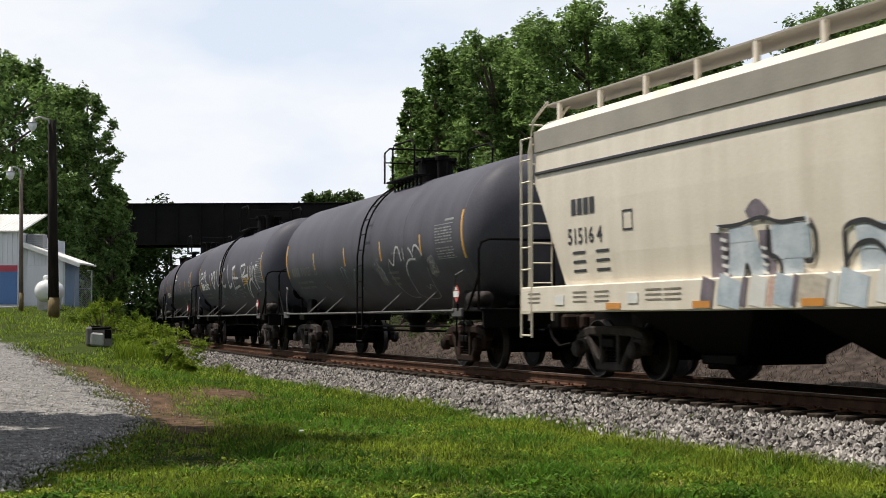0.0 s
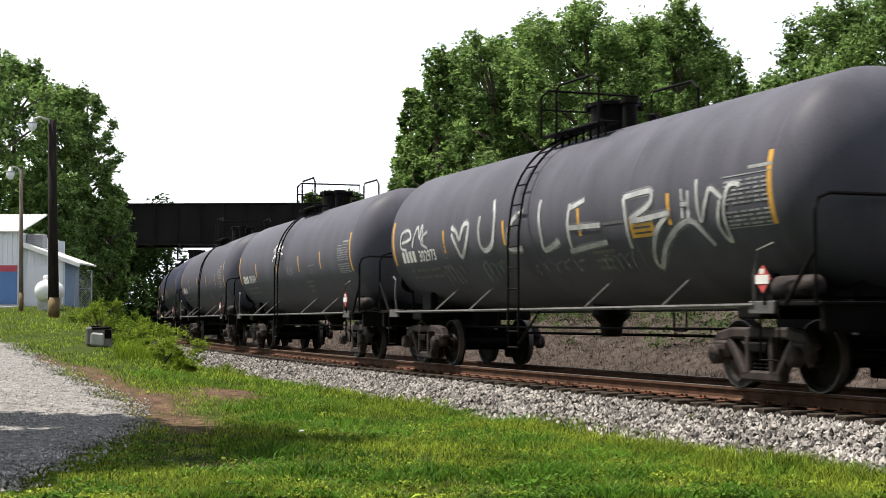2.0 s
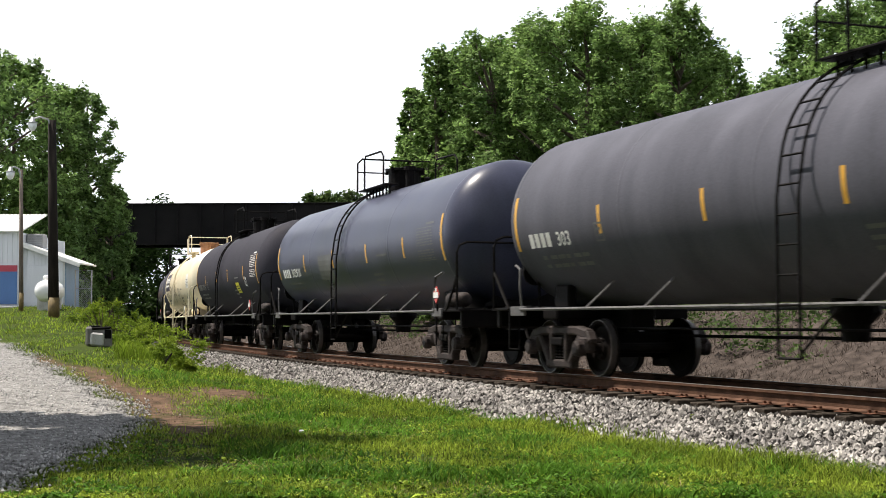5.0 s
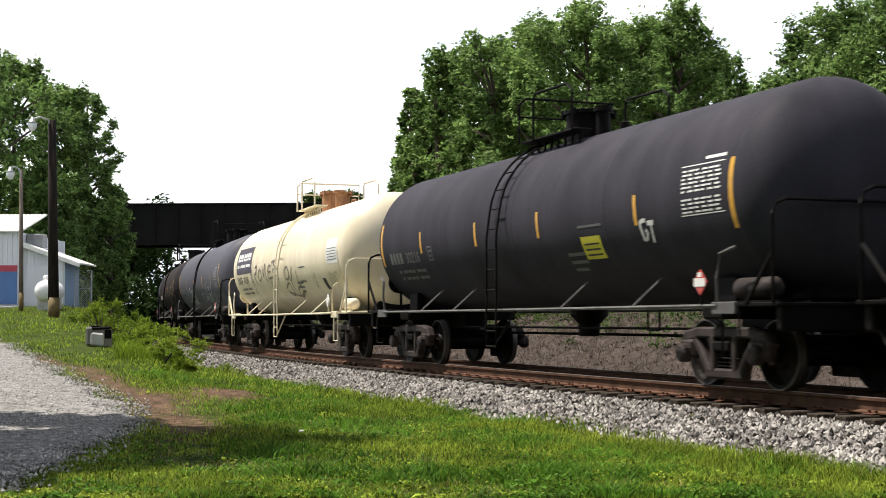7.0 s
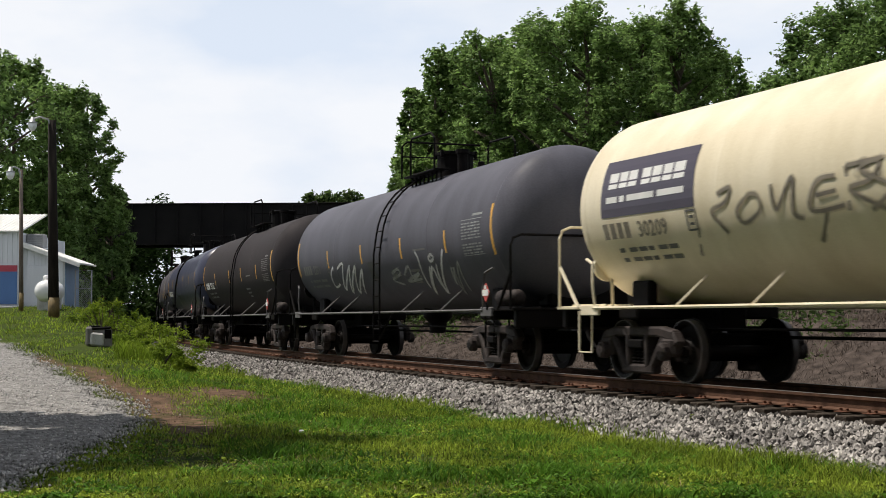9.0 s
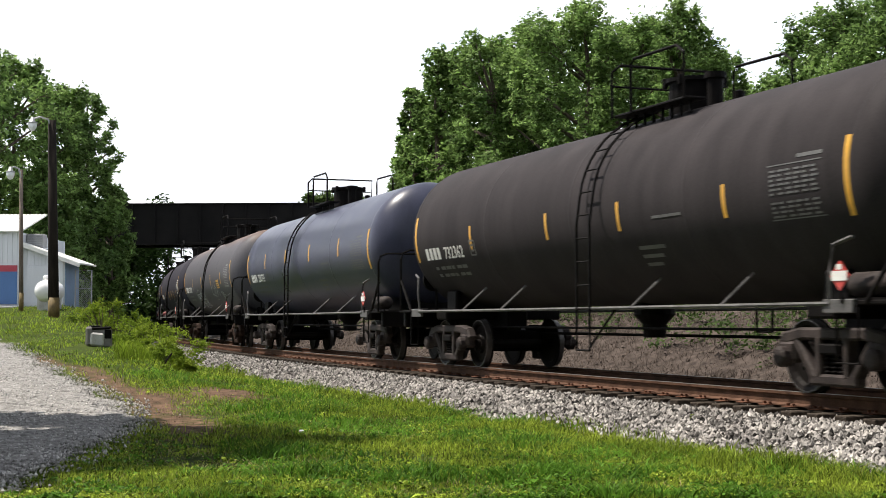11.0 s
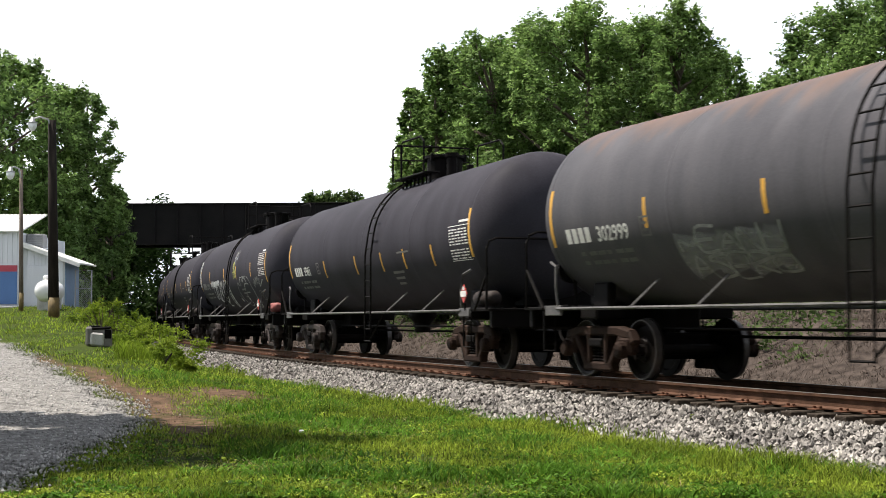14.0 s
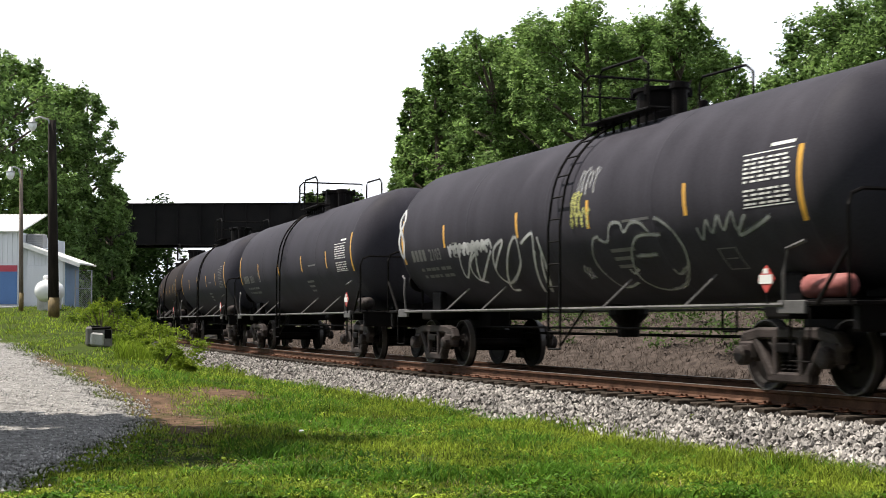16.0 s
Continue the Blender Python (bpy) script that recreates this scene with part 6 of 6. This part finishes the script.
def extra_t2(shell, skin, zc, car):
    fuzz(shell, skin, 0.06, "spray_white", "mist_white", "small white spray letters",
         [(-6.54, -0.09), (-6.01, -0.02), (-6.12, 0.15), (-6.54, 0.1), (-6.62, -0.18), (-6.3, -0.25)],
         [(-5.94, -0.21), (-5.74, 0.06), (-5.55, 0.19), (-5.46, -0.05), (-5.31, 0.22), (-5.26, -0.15)], [(-5.0, 0.06), (-5.27, -0.01), (-5.37, -0.15), (-5.06, -0.26)])
    fuzz(shell, skin, 0.085, "spray_white", "mist_white", "large white spray lettering",
         [(-3.66, 0.07), (-3.41, -0.03), (-3.27, -0.17), (-3.02, 0.08), (-2.78, 0.06), (-2.96, -0.27), (-3.31, -0.52), (-3.46, -0.33), (-3.66, -0.06)],
         [(-2.21, 0.19), (-2.29, -0.05), (-2.28, -0.35), (-2.06, -0.45), (-1.69, -0.3), (-1.54, 0.11), (-1.67, 0.45)],
         [(-0.29, 0.14), (-0.66, 0.05), (-0.95, -0.17), (-1.02, -0.46), (-0.46, -0.48)], [(0.41, 0.28), (0.37, 0.05), (0.38, -0.33), (0.4, -0.56), (1.02, -0.44)])
    fuzz(shell, skin, 0.075, "spray_white", "mist_white", "large white spray lettering",
         [(1.54, 0.12), (1.43, -0.17), (1.39, -0.46), (1.39, -0.62)], [(1.5, 0.05), (2.05, 0.15)], [(1.37, -0.25), (2.52, -0.27)], [(1.3, -0.63), (2.63, -0.54)],
         [(3.33, 0.08), (3.37, -0.22), (3.32, -0.68)], [(3.33, 0.08), (3.81, 0.11), (4.15, 0.1), (4.08, -0.08), (3.49, -0.27), (4.63, -0.23)],
         [(4.63, -0.23), (4.24, -0.42), (3.96, -0.68), (3.8, -0.93), (3.88, -1.02), (4.31, -0.69), (4.86, -0.42), (5.23, -0.41), (5.56, -0.75)])
    fuzz(shell, skin, 0.06, "spray_white", "mist_white", "white spray scribble over the data panel",
         [(4.97, 0.07), (4.96, -0.33)], [(5.15, 0.03), (5.11, -0.34)], [(4.96, -0.14), (5.14, -0.15)], [(5.38, 0.16), (5.41, -0.4), (5.61, -0.13), (5.73, 0.01), (6.0, -0.14)],
         [(5.94, -0.16), (5.82, -0.49), (5.99, -0.72), (6.0, -0.34), (6.17, 0.0), (6.44, 0.0)])
    paint_part(shell, "graffiti", "mist_faint", "faded spray scrawl", lambda bm: (scrawl(bm, skin, -4.6, -3.6, zc - 1.15, zc - 0.65, 0.05, 4, 13), scrawl(bm, skin, -0.4, 1.5, zc - 1.0, zc - 0.75, 0.05, 5, 18), scrawl(bm, skin, 2.2, 3.3, zc - 1.05, zc - 0.7, 0.045, 5, 19)))
    paint_part(shell, "graffiti", "mist_green", "faded green spray scrawl", lambda bm: scrawl(bm, skin, -2.6, -1.5, zc - 1.1, zc - 0.65, 0.07, 4, 17))
    paint_part(shell, "notice", "yellow", "yellow notice panel", lambda bm: patch(bm, skin, 3.44, 4.12, zc - 0.53, zc - 0.23, 0.0))
    paint_part(shell, "notice_text", "spray_black", "dark lines of small print", lambda bm: [patch(bm, skin, 3.52, 4.04, zc - 0.48 + k * 0.08, zc - 0.45 + k * 0.08, 0.0012) for k in range(3)])


def extra_t3(shell, skin, zc, car):
    fuzz(shell, skin, 0.055, "white_paint", "mist_white", "small white spray tag",
         [(-1.8, 0.3), (-1.68, 0.4), (-1.5, 0.19), (-1.7, 0.13)], [(-1.61, 0.44), (-1.3, 0.51), (-1.09, 0.28), (-1.33, 0.22)], [(-1.06, 0.53), (-1.15, 0.4), (-0.56, 0.41)],
         [(-0.64, 0.39), (-0.74, 0.25), (-0.45, 0.2)], [(-1.59, 0.2), (-1.22, 0.13)], [(-1.75, 0.12), (-1.75, 0.02)])
    paint_part(shell, "graffiti", "mist_faint", "worn-off spray scrawl", lambda bm: (scrawl(bm, skin, -0.2, 0.8, zc - 0.45, zc - 0.2, 0.05, 4, 14), scrawl(bm, skin, 2.5, 3.1, zc - 0.6, zc - 0.35, 0.05, 3, 16),
               spray(bm, skin, 0.07, [(-4.45, -0.55), (-4.1, -0.75), (-4.05, -1.05), (-4.3, -1.3)], [(-4.6, -0.9), (-4.3, -1.2), (-3.9, -1.1)], [(-3.6, -0.7), (-3.3, -0.9), (-3.5, -1.2)])))


def extra_t5(shell, skin, zc, car):
    paint_part(shell, "paint_patch", "faded_paint", "faded pale paint patch", lambda bm: patch(bm, skin, -2.6, -1.3, zc - 0.7, zc - 0.05))


def extra_t6(shell, skin, zc, car):
    paint_part(shell, "notice", "sign_yellow", "bright yellow notice panel", lambda bm: patch(bm, skin, 2.62, 3.28, zc - 0.80, zc - 0.42, 0.002))
    paint_part(shell, "notice_text", "spray_black", "dark lines of small print", lambda bm: [patch(bm, skin, 2.70, 3.20, zc - 0.74 + k * 0.09, zc - 0.71 + k * 0.09, 0.006) for k in range(3)])
    paint_part(shell, "graffiti", "white_paint", "small white spray letters", lambda bm: tag_word(bm, skin, "GT", 4.58, 5.0, zc - 0.6, zc - 0.33, 0.06, 0.1, 0.02, 2, 0.85))


def extra_t7(shell, skin, zc, car):
    paint_part(shell, "logo_panel", "logo_dark", "dark company panel", lambda bm: patch(bm, skin, -6.65, -4.05, zc - 0.19, zc + 0.68))
    for a, b in ((0.16, 0.42), (0.47, 0.70), (0.74, 0.98), (1.12, 1.36), (1.41, 1.66), (1.71, 1.95), (2.0, 2.28)):
        paint_part(shell, "logo_bar", "white_paint", "pale plain bar of a company mark", lambda bm: patch(bm, skin, -6.6 + a, -6.6 + b, zc + 0.23, zc + 0.47, 0.004))
    for a, b in ((0.12, 0.45), (0.52, 0.66), (0.74, 1.5), (1.6, 2.3)):
        paint_part(shell, "logo_bar", "white_paint", "pale thin bar of a company motto", lambda bm: patch(bm, skin, -6.6 + a, -6.6 + b, zc + 0.02, zc + 0.11, 0.004))
    fuzz(shell, skin, 0.05, "spray_dark", "mist_brown", "dark spray lettering",
         [(-3.48, -0.07), (-3.18, -0.01), (-3.31, -0.19), (-3.65, -0.29), (-3.51, -0.46), (-3.38, -0.6)], [(-2.76, -0.13), (-3.07, -0.32), (-2.95, -0.49), (-2.57, -0.35), (-2.59, -0.16), (-2.76, -0.13)],
         [(-2.29, -0.05), (-2.22, -0.37), (-1.84, 0.01), (-1.9, -0.43), (-1.72, -0.51)], [(-1.03, -0.06), (-1.38, -0.1), (-1.55, -0.43), (-0.91, -0.41)], [(-1.42, -0.26), (-1.03, -0.23)],
         [(-0.83, 0.03), (-0.86, -0.48)], [(-0.83, 0.03), (-0.29, 0.04), (-0.41, -0.16), (-0.79, -0.24), (-0.19, -0.52)], [(-0.19, 0.07), (-0.59, -0.03), (-0.09, -0.27), (-0.47, -0.5)])
    fuzz(shell, skin, 0.045, "spray_dark", "mist_brown", "dark tangled spray tag",
         [(0.69, -0.44), (0.88, -0.24), (1.24, -0.2), (1.33, -0.39), (1.07, -0.54), (0.73, -0.52)], [(1.3, -0.27), (1.37, -0.6), (1.83, -0.19), (1.5, -0.52)],
         [(0.38, -0.81), (0.97, -0.66), (1.03, -0.94), (0.68, -1.08), (0.36, -0.91)], [(1.37, -0.6), (1.35, -0.95), (1.33, -1.1)],
         [(2.26, -0.33), (2.18, -0.64), (2.38, -0.73), (1.76, -0.88), (1.58, -1.17), (2.36, -0.91)], [(0.36, -0.91), (0.91, -1.03), (1.49, -1.11), (2.12, -0.99)], [(2.45, -0.65), (3.19, -0.66)])
    fuzz(shell, skin, 0.05, "spray_dark", "mist_brown", "single dark spray dash", [(4.26, -0.47), (4.16, -0.87)], [(-4.04, -0.47), (-4.24, -0.89)], [(-1.26, -0.46), (-1.56, -0.83)])
    paint_part(shell, "graffiti", "mist_brown", "faint brown scribble", lambda bm: (scrawl(bm, skin, 5.75, 6.6, zc - 0.85, zc - 0.5, 0.05, 4, 17), scrawl(bm, skin, -0.7, -0.1, zc - 0.15, zc + 0.1, 0.05, 3, 15)))
    paint_part(shell, "notice", "spray_black", "small dark notice panel", lambda bm: patch(bm, skin, 5.04, 5.37, zc - 0.97, zc - 0.64, 0.002))
    paint_part(shell, "stain", "mist_brown", "brown streak at the end of the shell", lambda bm: patch(bm, skin, 7.06, 7.18, zc - 0.92, zc + 0.0, 0.002))
    paint_part(shell, "notice_text", "faded_paint", "lines of small print", lambda bm: [patch(bm, skin, 6.0, 6.95, zc - 0.2 + k * 0.07, zc - 0.18 + k * 0.07, 0.003) for k in range(5)])


def extra_t8(shell, skin, zc, car):
    fuzz(shell, skin, 0.055, "spray_white", "mist_white", "white looping spray lettering",
         [(-3.72, -0.39), (-4.09, -0.57), (-4.2, -0.92), (-3.67, -0.84)], [(-3.38, -0.44), (-2.8, -0.35), (-3.53, -1.04), (-2.24, -0.41), (-3.15, -1.15), (-1.78, -0.42), (-2.58, -1.16), (-1.3, -0.52), (-2.14, -1.18)])
    fuzz(shell, skin, 0.055, "spray_grey", "mist_white", "pale spray tag",
         [(0.78, -0.71), (1.27, -0.62), (1.33, -0.73), (0.66, -0.86), (1.21, -1.0)], [(1.55, -0.78), (2.06, -0.58), (2.05, -0.87), (2.58, -0.75), (1.6, -0.93), (2.55, -0.89)])
    fuzz(shell, skin, 0.06, "spray_white", "mist_white", "white slashing spray tag",
         [(2.73, -0.29), (2.85, -0.49), (2.67, -1.14)], [(3.47, -0.45), (3.68, -0.39), (3.78, -0.47), (3.57, -0.53), (3.46, -0.46)],
         [(3.38, -0.64), (2.66, -1.32), (3.53, -0.65), (3.44, -1.16), (3.83, -0.6), (3.35, -1.34), (4.43, -0.32)])
    fuzz(shell, skin, 0.05, "spray_grey", "mist_faint", "grey slashing spray tag", [(4.58, -0.69), (4.31, -1.11), (4.72, -0.7), (4.3, -1.37), (5.06, -0.59), (4.74, -1.29)])
    paint_part(shell, "paint_patch", "spray_black", "square patch of fresh black paint", lambda bm: patch(bm, skin, -0.78, -0.40, zc - 0.85, zc - 0.38))


def extra_t11(shell, skin, zc, car):
    def cover(bm):
        for k in range(14):
            u = -3.4 + 0.18 * k
            spray(bm, skin, 0.17, [(u, -0.53 - 0.03 * (k % 3)), (u - 0.04, -0.9), (u + 0.02, -1.29 + 0.05 * (k % 4))], lift=0.002 + 0.0006 * (k % 2))
    paint_part(shell, "graffiti", "mist_white", "grey-white filled spray patch", cover)
    paint_part(shell, "graffiti", "spray_grey", "pale outline letters in the patch", lambda bm: (tag_word(bm, skin, "MEANU", -3.4, -1.0, zc - 0.88, zc - 0.56, 0.05, 0.1, 0.04, 15, 0.95), tag_word(bm, skin, "ASERO", -3.4, -1.0, zc - 1.26, zc - 0.92, 0.05, 0.1, 0.04, 18, 0.95)))
    fuzz(shell, skin, 0.045, "spray_grey", "mist_faint", "pale spray tag",
         [(1.72, -0.47), (1.95, -0.45), (1.68, -0.63), (1.88, -0.74)], [(2.05, -0.46), (2.32, -0.35), (2.24, -0.76), (2.01, -0.78)], [(2.55, -0.43), (2.51, -0.68), (2.84, -0.33), (2.73, -0.79)],
         [(2.94, -0.46), (3.08, -0.56), (2.78, -0.79), (3.25, -0.6)], [(3.35, -0.4), (3.44, -0.61), (3.49, -0.86)], [(1.38, -0.73), (2.12, -0.77)])
    fuzz(shell, skin, 0.045, "spray_grey", "mist_white", "blurred pale spray tag",
         [(3.95, -0.73), (4.17, -0.66), (4.04, -0.96)], [(4.3, -0.67), (4.23, -0.94), (4.53, -0.63), (4.36, -0.98)], [(4.5, -0.8), (4.87, -0.79)])
    paint_part(shell, "notice", "yellow", "yellow notice panel", lambda bm: patch(bm, skin, 3.38, 4.02, zc - 0.52, zc - 0.20, 0.003))
    paint_part(shell, "notice_text", "spray_black", "dark lines of small print", lambda bm: [patch(bm, skin, 3.45, 3.95, zc - 0.47 + k * 0.08, zc - 0.44 + k * 0.08, 0.006) for k in range(3)])


def extra_t13(shell, skin, zc, car):
    fuzz(shell, skin, 0.075, "spray_white", "mist_white", "white looped spray mark at the end of the shell",
         [(-7.2, 0.62), (-7.33, 0.4), (-7.2, 0.2), (-7.05, 0.4), (-7.2, 0.62)], [(-7.2, 0.2), (-7.3, -0.1), (-7.15, -0.4), (-7.0, -0.1), (-7.2, 0.2)])
    fuzz(shell, skin, 0.05, "spray_white", "mist_white", "white tangled spray lettering",
         [(-4.04, -0.47), (-4.14, -0.96), (-3.12, -0.3), (-3.56, -1.04), (-2.46, -0.46)], [(-3.08, -0.43), (-3.65, -0.67), (-3.7, -0.98), (-3.33, -1.1)],
         [(-2.6, -0.81), (-1.85, -0.32), (-2.35, -0.46), (-2.62, -0.91), (-2.33, -1.14), (-1.43, -0.77), (-1.25, -0.31), (-1.6, -0.42), (-2.52, -1.25), (-2.23, -1.32)],
         [(-1.11, -0.4), (-0.57, -0.27), (-0.9, -0.88), (-1.34, -1.42), (-0.64, -0.55)], [(-0.41, -0.32), (-0.44, -0.81), (-1.07, -1.43), (-0.38, -0.56)])
    paint_part(shell, "graffiti", "spray_white", "white filled spray cap over the letters", lambda bm: (scrawl(bm, skin, -4.6, -2.5, zc - 0.5, zc - 0.25, 0.07, 9, 21), scrawl(bm, skin, -4.5, -2.6, zc - 0.42, zc - 0.3, 0.07, 8, 22)))
    fuzz(shell, skin, 0.04, "spray_grey", "mist_white", "large looping spray outline",
         [(1.77, -0.44), (1.55, -0.5), (1.36, -0.81), (1.41, -1.12), (1.62, -1.4), (2.19, -1.3)], [(1.75, -0.48), (2.02, -0.53), (2.22, -0.29), (2.52, -0.28), (2.6, -0.42), (2.86, -0.3), (3.13, -0.32), (3.33, -0.46)],
         [(3.54, -0.28), (3.72, -0.32), (4.01, -0.51), (4.11, -0.79), (3.9, -1.09), (3.39, -1.41), (2.73, -1.5), (2.39, -1.26), (2.48, -0.94), (2.73, -0.64), (3.03, -0.5), (3.62, -0.52)],
         [(2.28, -1.02), (2.31, -1.11), (2.55, -1.03)], [(3.5, -1.07), (3.58, -1.17), (3.91, -1.05)], [(2.72, -0.81), (3.33, -0.81)])
    fuzz(shell, skin, 0.045, "spray_grey", "mist_faint", "jagged pale spray tag",
         [(4.63, -0.48), (4.7, -0.65), (4.9, -0.4), (4.98, -0.57), (5.2, -0.36), (5.27, -0.55), (5.54, -0.33), (5.58, -0.57), (5.84, -0.38), (5.59, -0.64), (6.06, -0.54), (6.37, -0.44)])
    paint_part(shell, "graffiti", "mist_yellow", "yellow spray scrawl", lambda bm: (scrawl(bm, skin, 0.9, 1.6, zc - 0.28, zc + 0.05, 0.08, 4, 33), scrawl(bm, skin, 0.95, 1.3, zc + 0.0, zc + 0.3, 0.06, 3, 34)))
    paint_part(shell, "graffiti", "mist_white", "pale scrawl beside the ladder", lambda bm: (scrawl(bm, skin, 1.1, 1.75, zc + 0.25, zc + 0.7, 0.05, 5, 36), scrawl(bm, skin, 0.78, 1.06, zc - 1.2, zc - 0.88, 0.06, 4, 37)))
    def outline(bm):
        for a, b, c, e in ((4.92, 5.36, -0.82, -0.80), (4.92, 5.36, -1.16, -1.14), (4.92, 4.95, -1.14, -0.82), (5.33, 5.36, -1.14, -0.82), (5.0, 5.28, -0.98, -0.96)):
            patch(bm, skin, a, b, zc + c, zc + e)
    paint_part(shell, "painted_frame", "faded_paint", "thin painted rectangle", outline)


BLACK = "weathered black cylindrical tank wagon with yellow reflective stripes"
TAGGED = "black tank wagon with spray-painted graffiti on its side"
S5 = (-4.9, -2.2, 0.9, 3.6)
CARS = [
    dict(s=31.47, decal="spray_grey", paint="tank_grey", ladder=0.77, number="310127", ink="faded_paint", label=TAGGED, extra=extra_t1, rusty=1),
    dict(s=49.38, decal="spray_grey", paint="tank_grey", ladder=-0.38, number="302973", label="black tank wagon with large white spray lettering", extra=extra_t2, du=6.05, dz=-0.52),
    dict(s=66.95, decal="spray_grey", paint="tank_grey", ladder=-0.62, number="303161", label="dark grey tank wagon with a small white tag", extra=extra_t3, stripes=(-4.4, -1.33, 1.55, 4.05), sz=-0.16, du=5.88, dz=-0.53),
    dict(s=84.75, decal="spray_grey", ladder=0.95, number="303", label=BLACK, paint="tank_grey"),
    dict(s=102.55, ladder=-0.42, number="302910", label="blue-black tank wagon with white figures", paint="tank_blue", extra=extra_t5),
    dict(s=120.2, ladder=-0.5, number="30216", ink="faded_paint", label="black tank wagon with a bright yellow notice", decal="white_paint", du=5.84, dz=-0.28, placard=6.46, stripes=(-4.63, -1.67, 1.1, 4.5), sz=-0.13, extra=extra_t6),
    dict(s=138.05, ladder=0.48, number="30209", ink="spray_dark", label="cream tank wagon with dark company panel and brown tags", paint="cream", iron="cream", dome="rust", placard_paint="white_paint", stripes=(), ends=(), decal="white_paint", du=5.92, dz=-0.28, placard=6.5, extra=extra_t7),
    dict(s=155.98, decal="spray_grey", paint="tank_grey", ladder=0.62, number="2201", ink="faded_paint", label="dark tank wagon with white spray lettering low down", extra=extra_t8),
    dict(s=173.85, ladder=0.78, stripes=(-4.2, -0.9, 1.6, 4.5), number="732362", label="grey-brown weathered tank wagon with yellow stripes", paint="tank_brown"),
    dict(s=191.42, ladder=-0.73, stripes=(-4.4, -1.6, 1.3, 4.4), sz=0.08, number="730735", label="glossy blue-black tank wagon with white figures", paint="tank_blue"),
    dict(s=209.3, decal="spray_grey", ladder=0.87, number="302999", label="black tank wagon with rusty top and pale graffiti", paint="tank_rust", rusty=2, extra=extra_t11),
    dict(s=227.03, ladder=1.03, number="5981", stripes=(-3.5, -0.68, 1.4, 3.02, 4.86), sz=-0.42, du=5.98, dz=-0.56, label="black tank wagon with many yellow stripes", rusty=1, decal="white_paint"),
    dict(s=244.7, ladder=0.63, number="2103", ink="faded_paint", label="black tank wagon covered in white graffiti", decal="white_paint", reservoir="faded_red", reservoir_label="faded red air reservoir", extra=extra_t13, stripes=(-4.7, -1.2, 1.5, 4.42), sz=-0.08, du=5.87, dz=-0.28, placard=6.5),
    dict(s=262.8, ladder=-0.4, number="3031", ink="faded_paint", label=BLACK, decal="white_paint"),
    dict(s=280.6, ladder=0.5, label=BLACK),
    dict(s=298.4, ladder=-0.5, label=BLACK, paint="tank_brown"),
    dict(s=316.2, ladder=0.5, label=BLACK),
    dict(s=334.0, ladder=0.5, label=BLACK, paint="tank_blue"),
]
TRAIN = [(hopper_car(), 12.7)] + [(tank_car(c), c["s"]) for c in CARS]


def car_pose(s):
    """The pose of a wagon whose middle is at s: a chord between its two bogies, front towards smaller s."""
    a, b = on_track(s - 6.25), on_track(s + 6.25)
    d = a - b
    c = (a + b) / 2
    return pose(c.x, c.y, 0, 0, 0, math.degrees(math.atan2(d.y, d.x)))


def motions():
    for car, s in TRAIN:
        walk(car, [(t * 0.5, car_pose(s - SPEED * t * 0.5)) for t in range(33)])
    step = math.degrees(SPEED / 0.4605)
    for w, dx, phase in WHEELS:
        walk(w, [(k / 30, pose(dx, 0, 0.4605, 0, phase + step * k / 30, 0)) for k in range(481)])


motions()
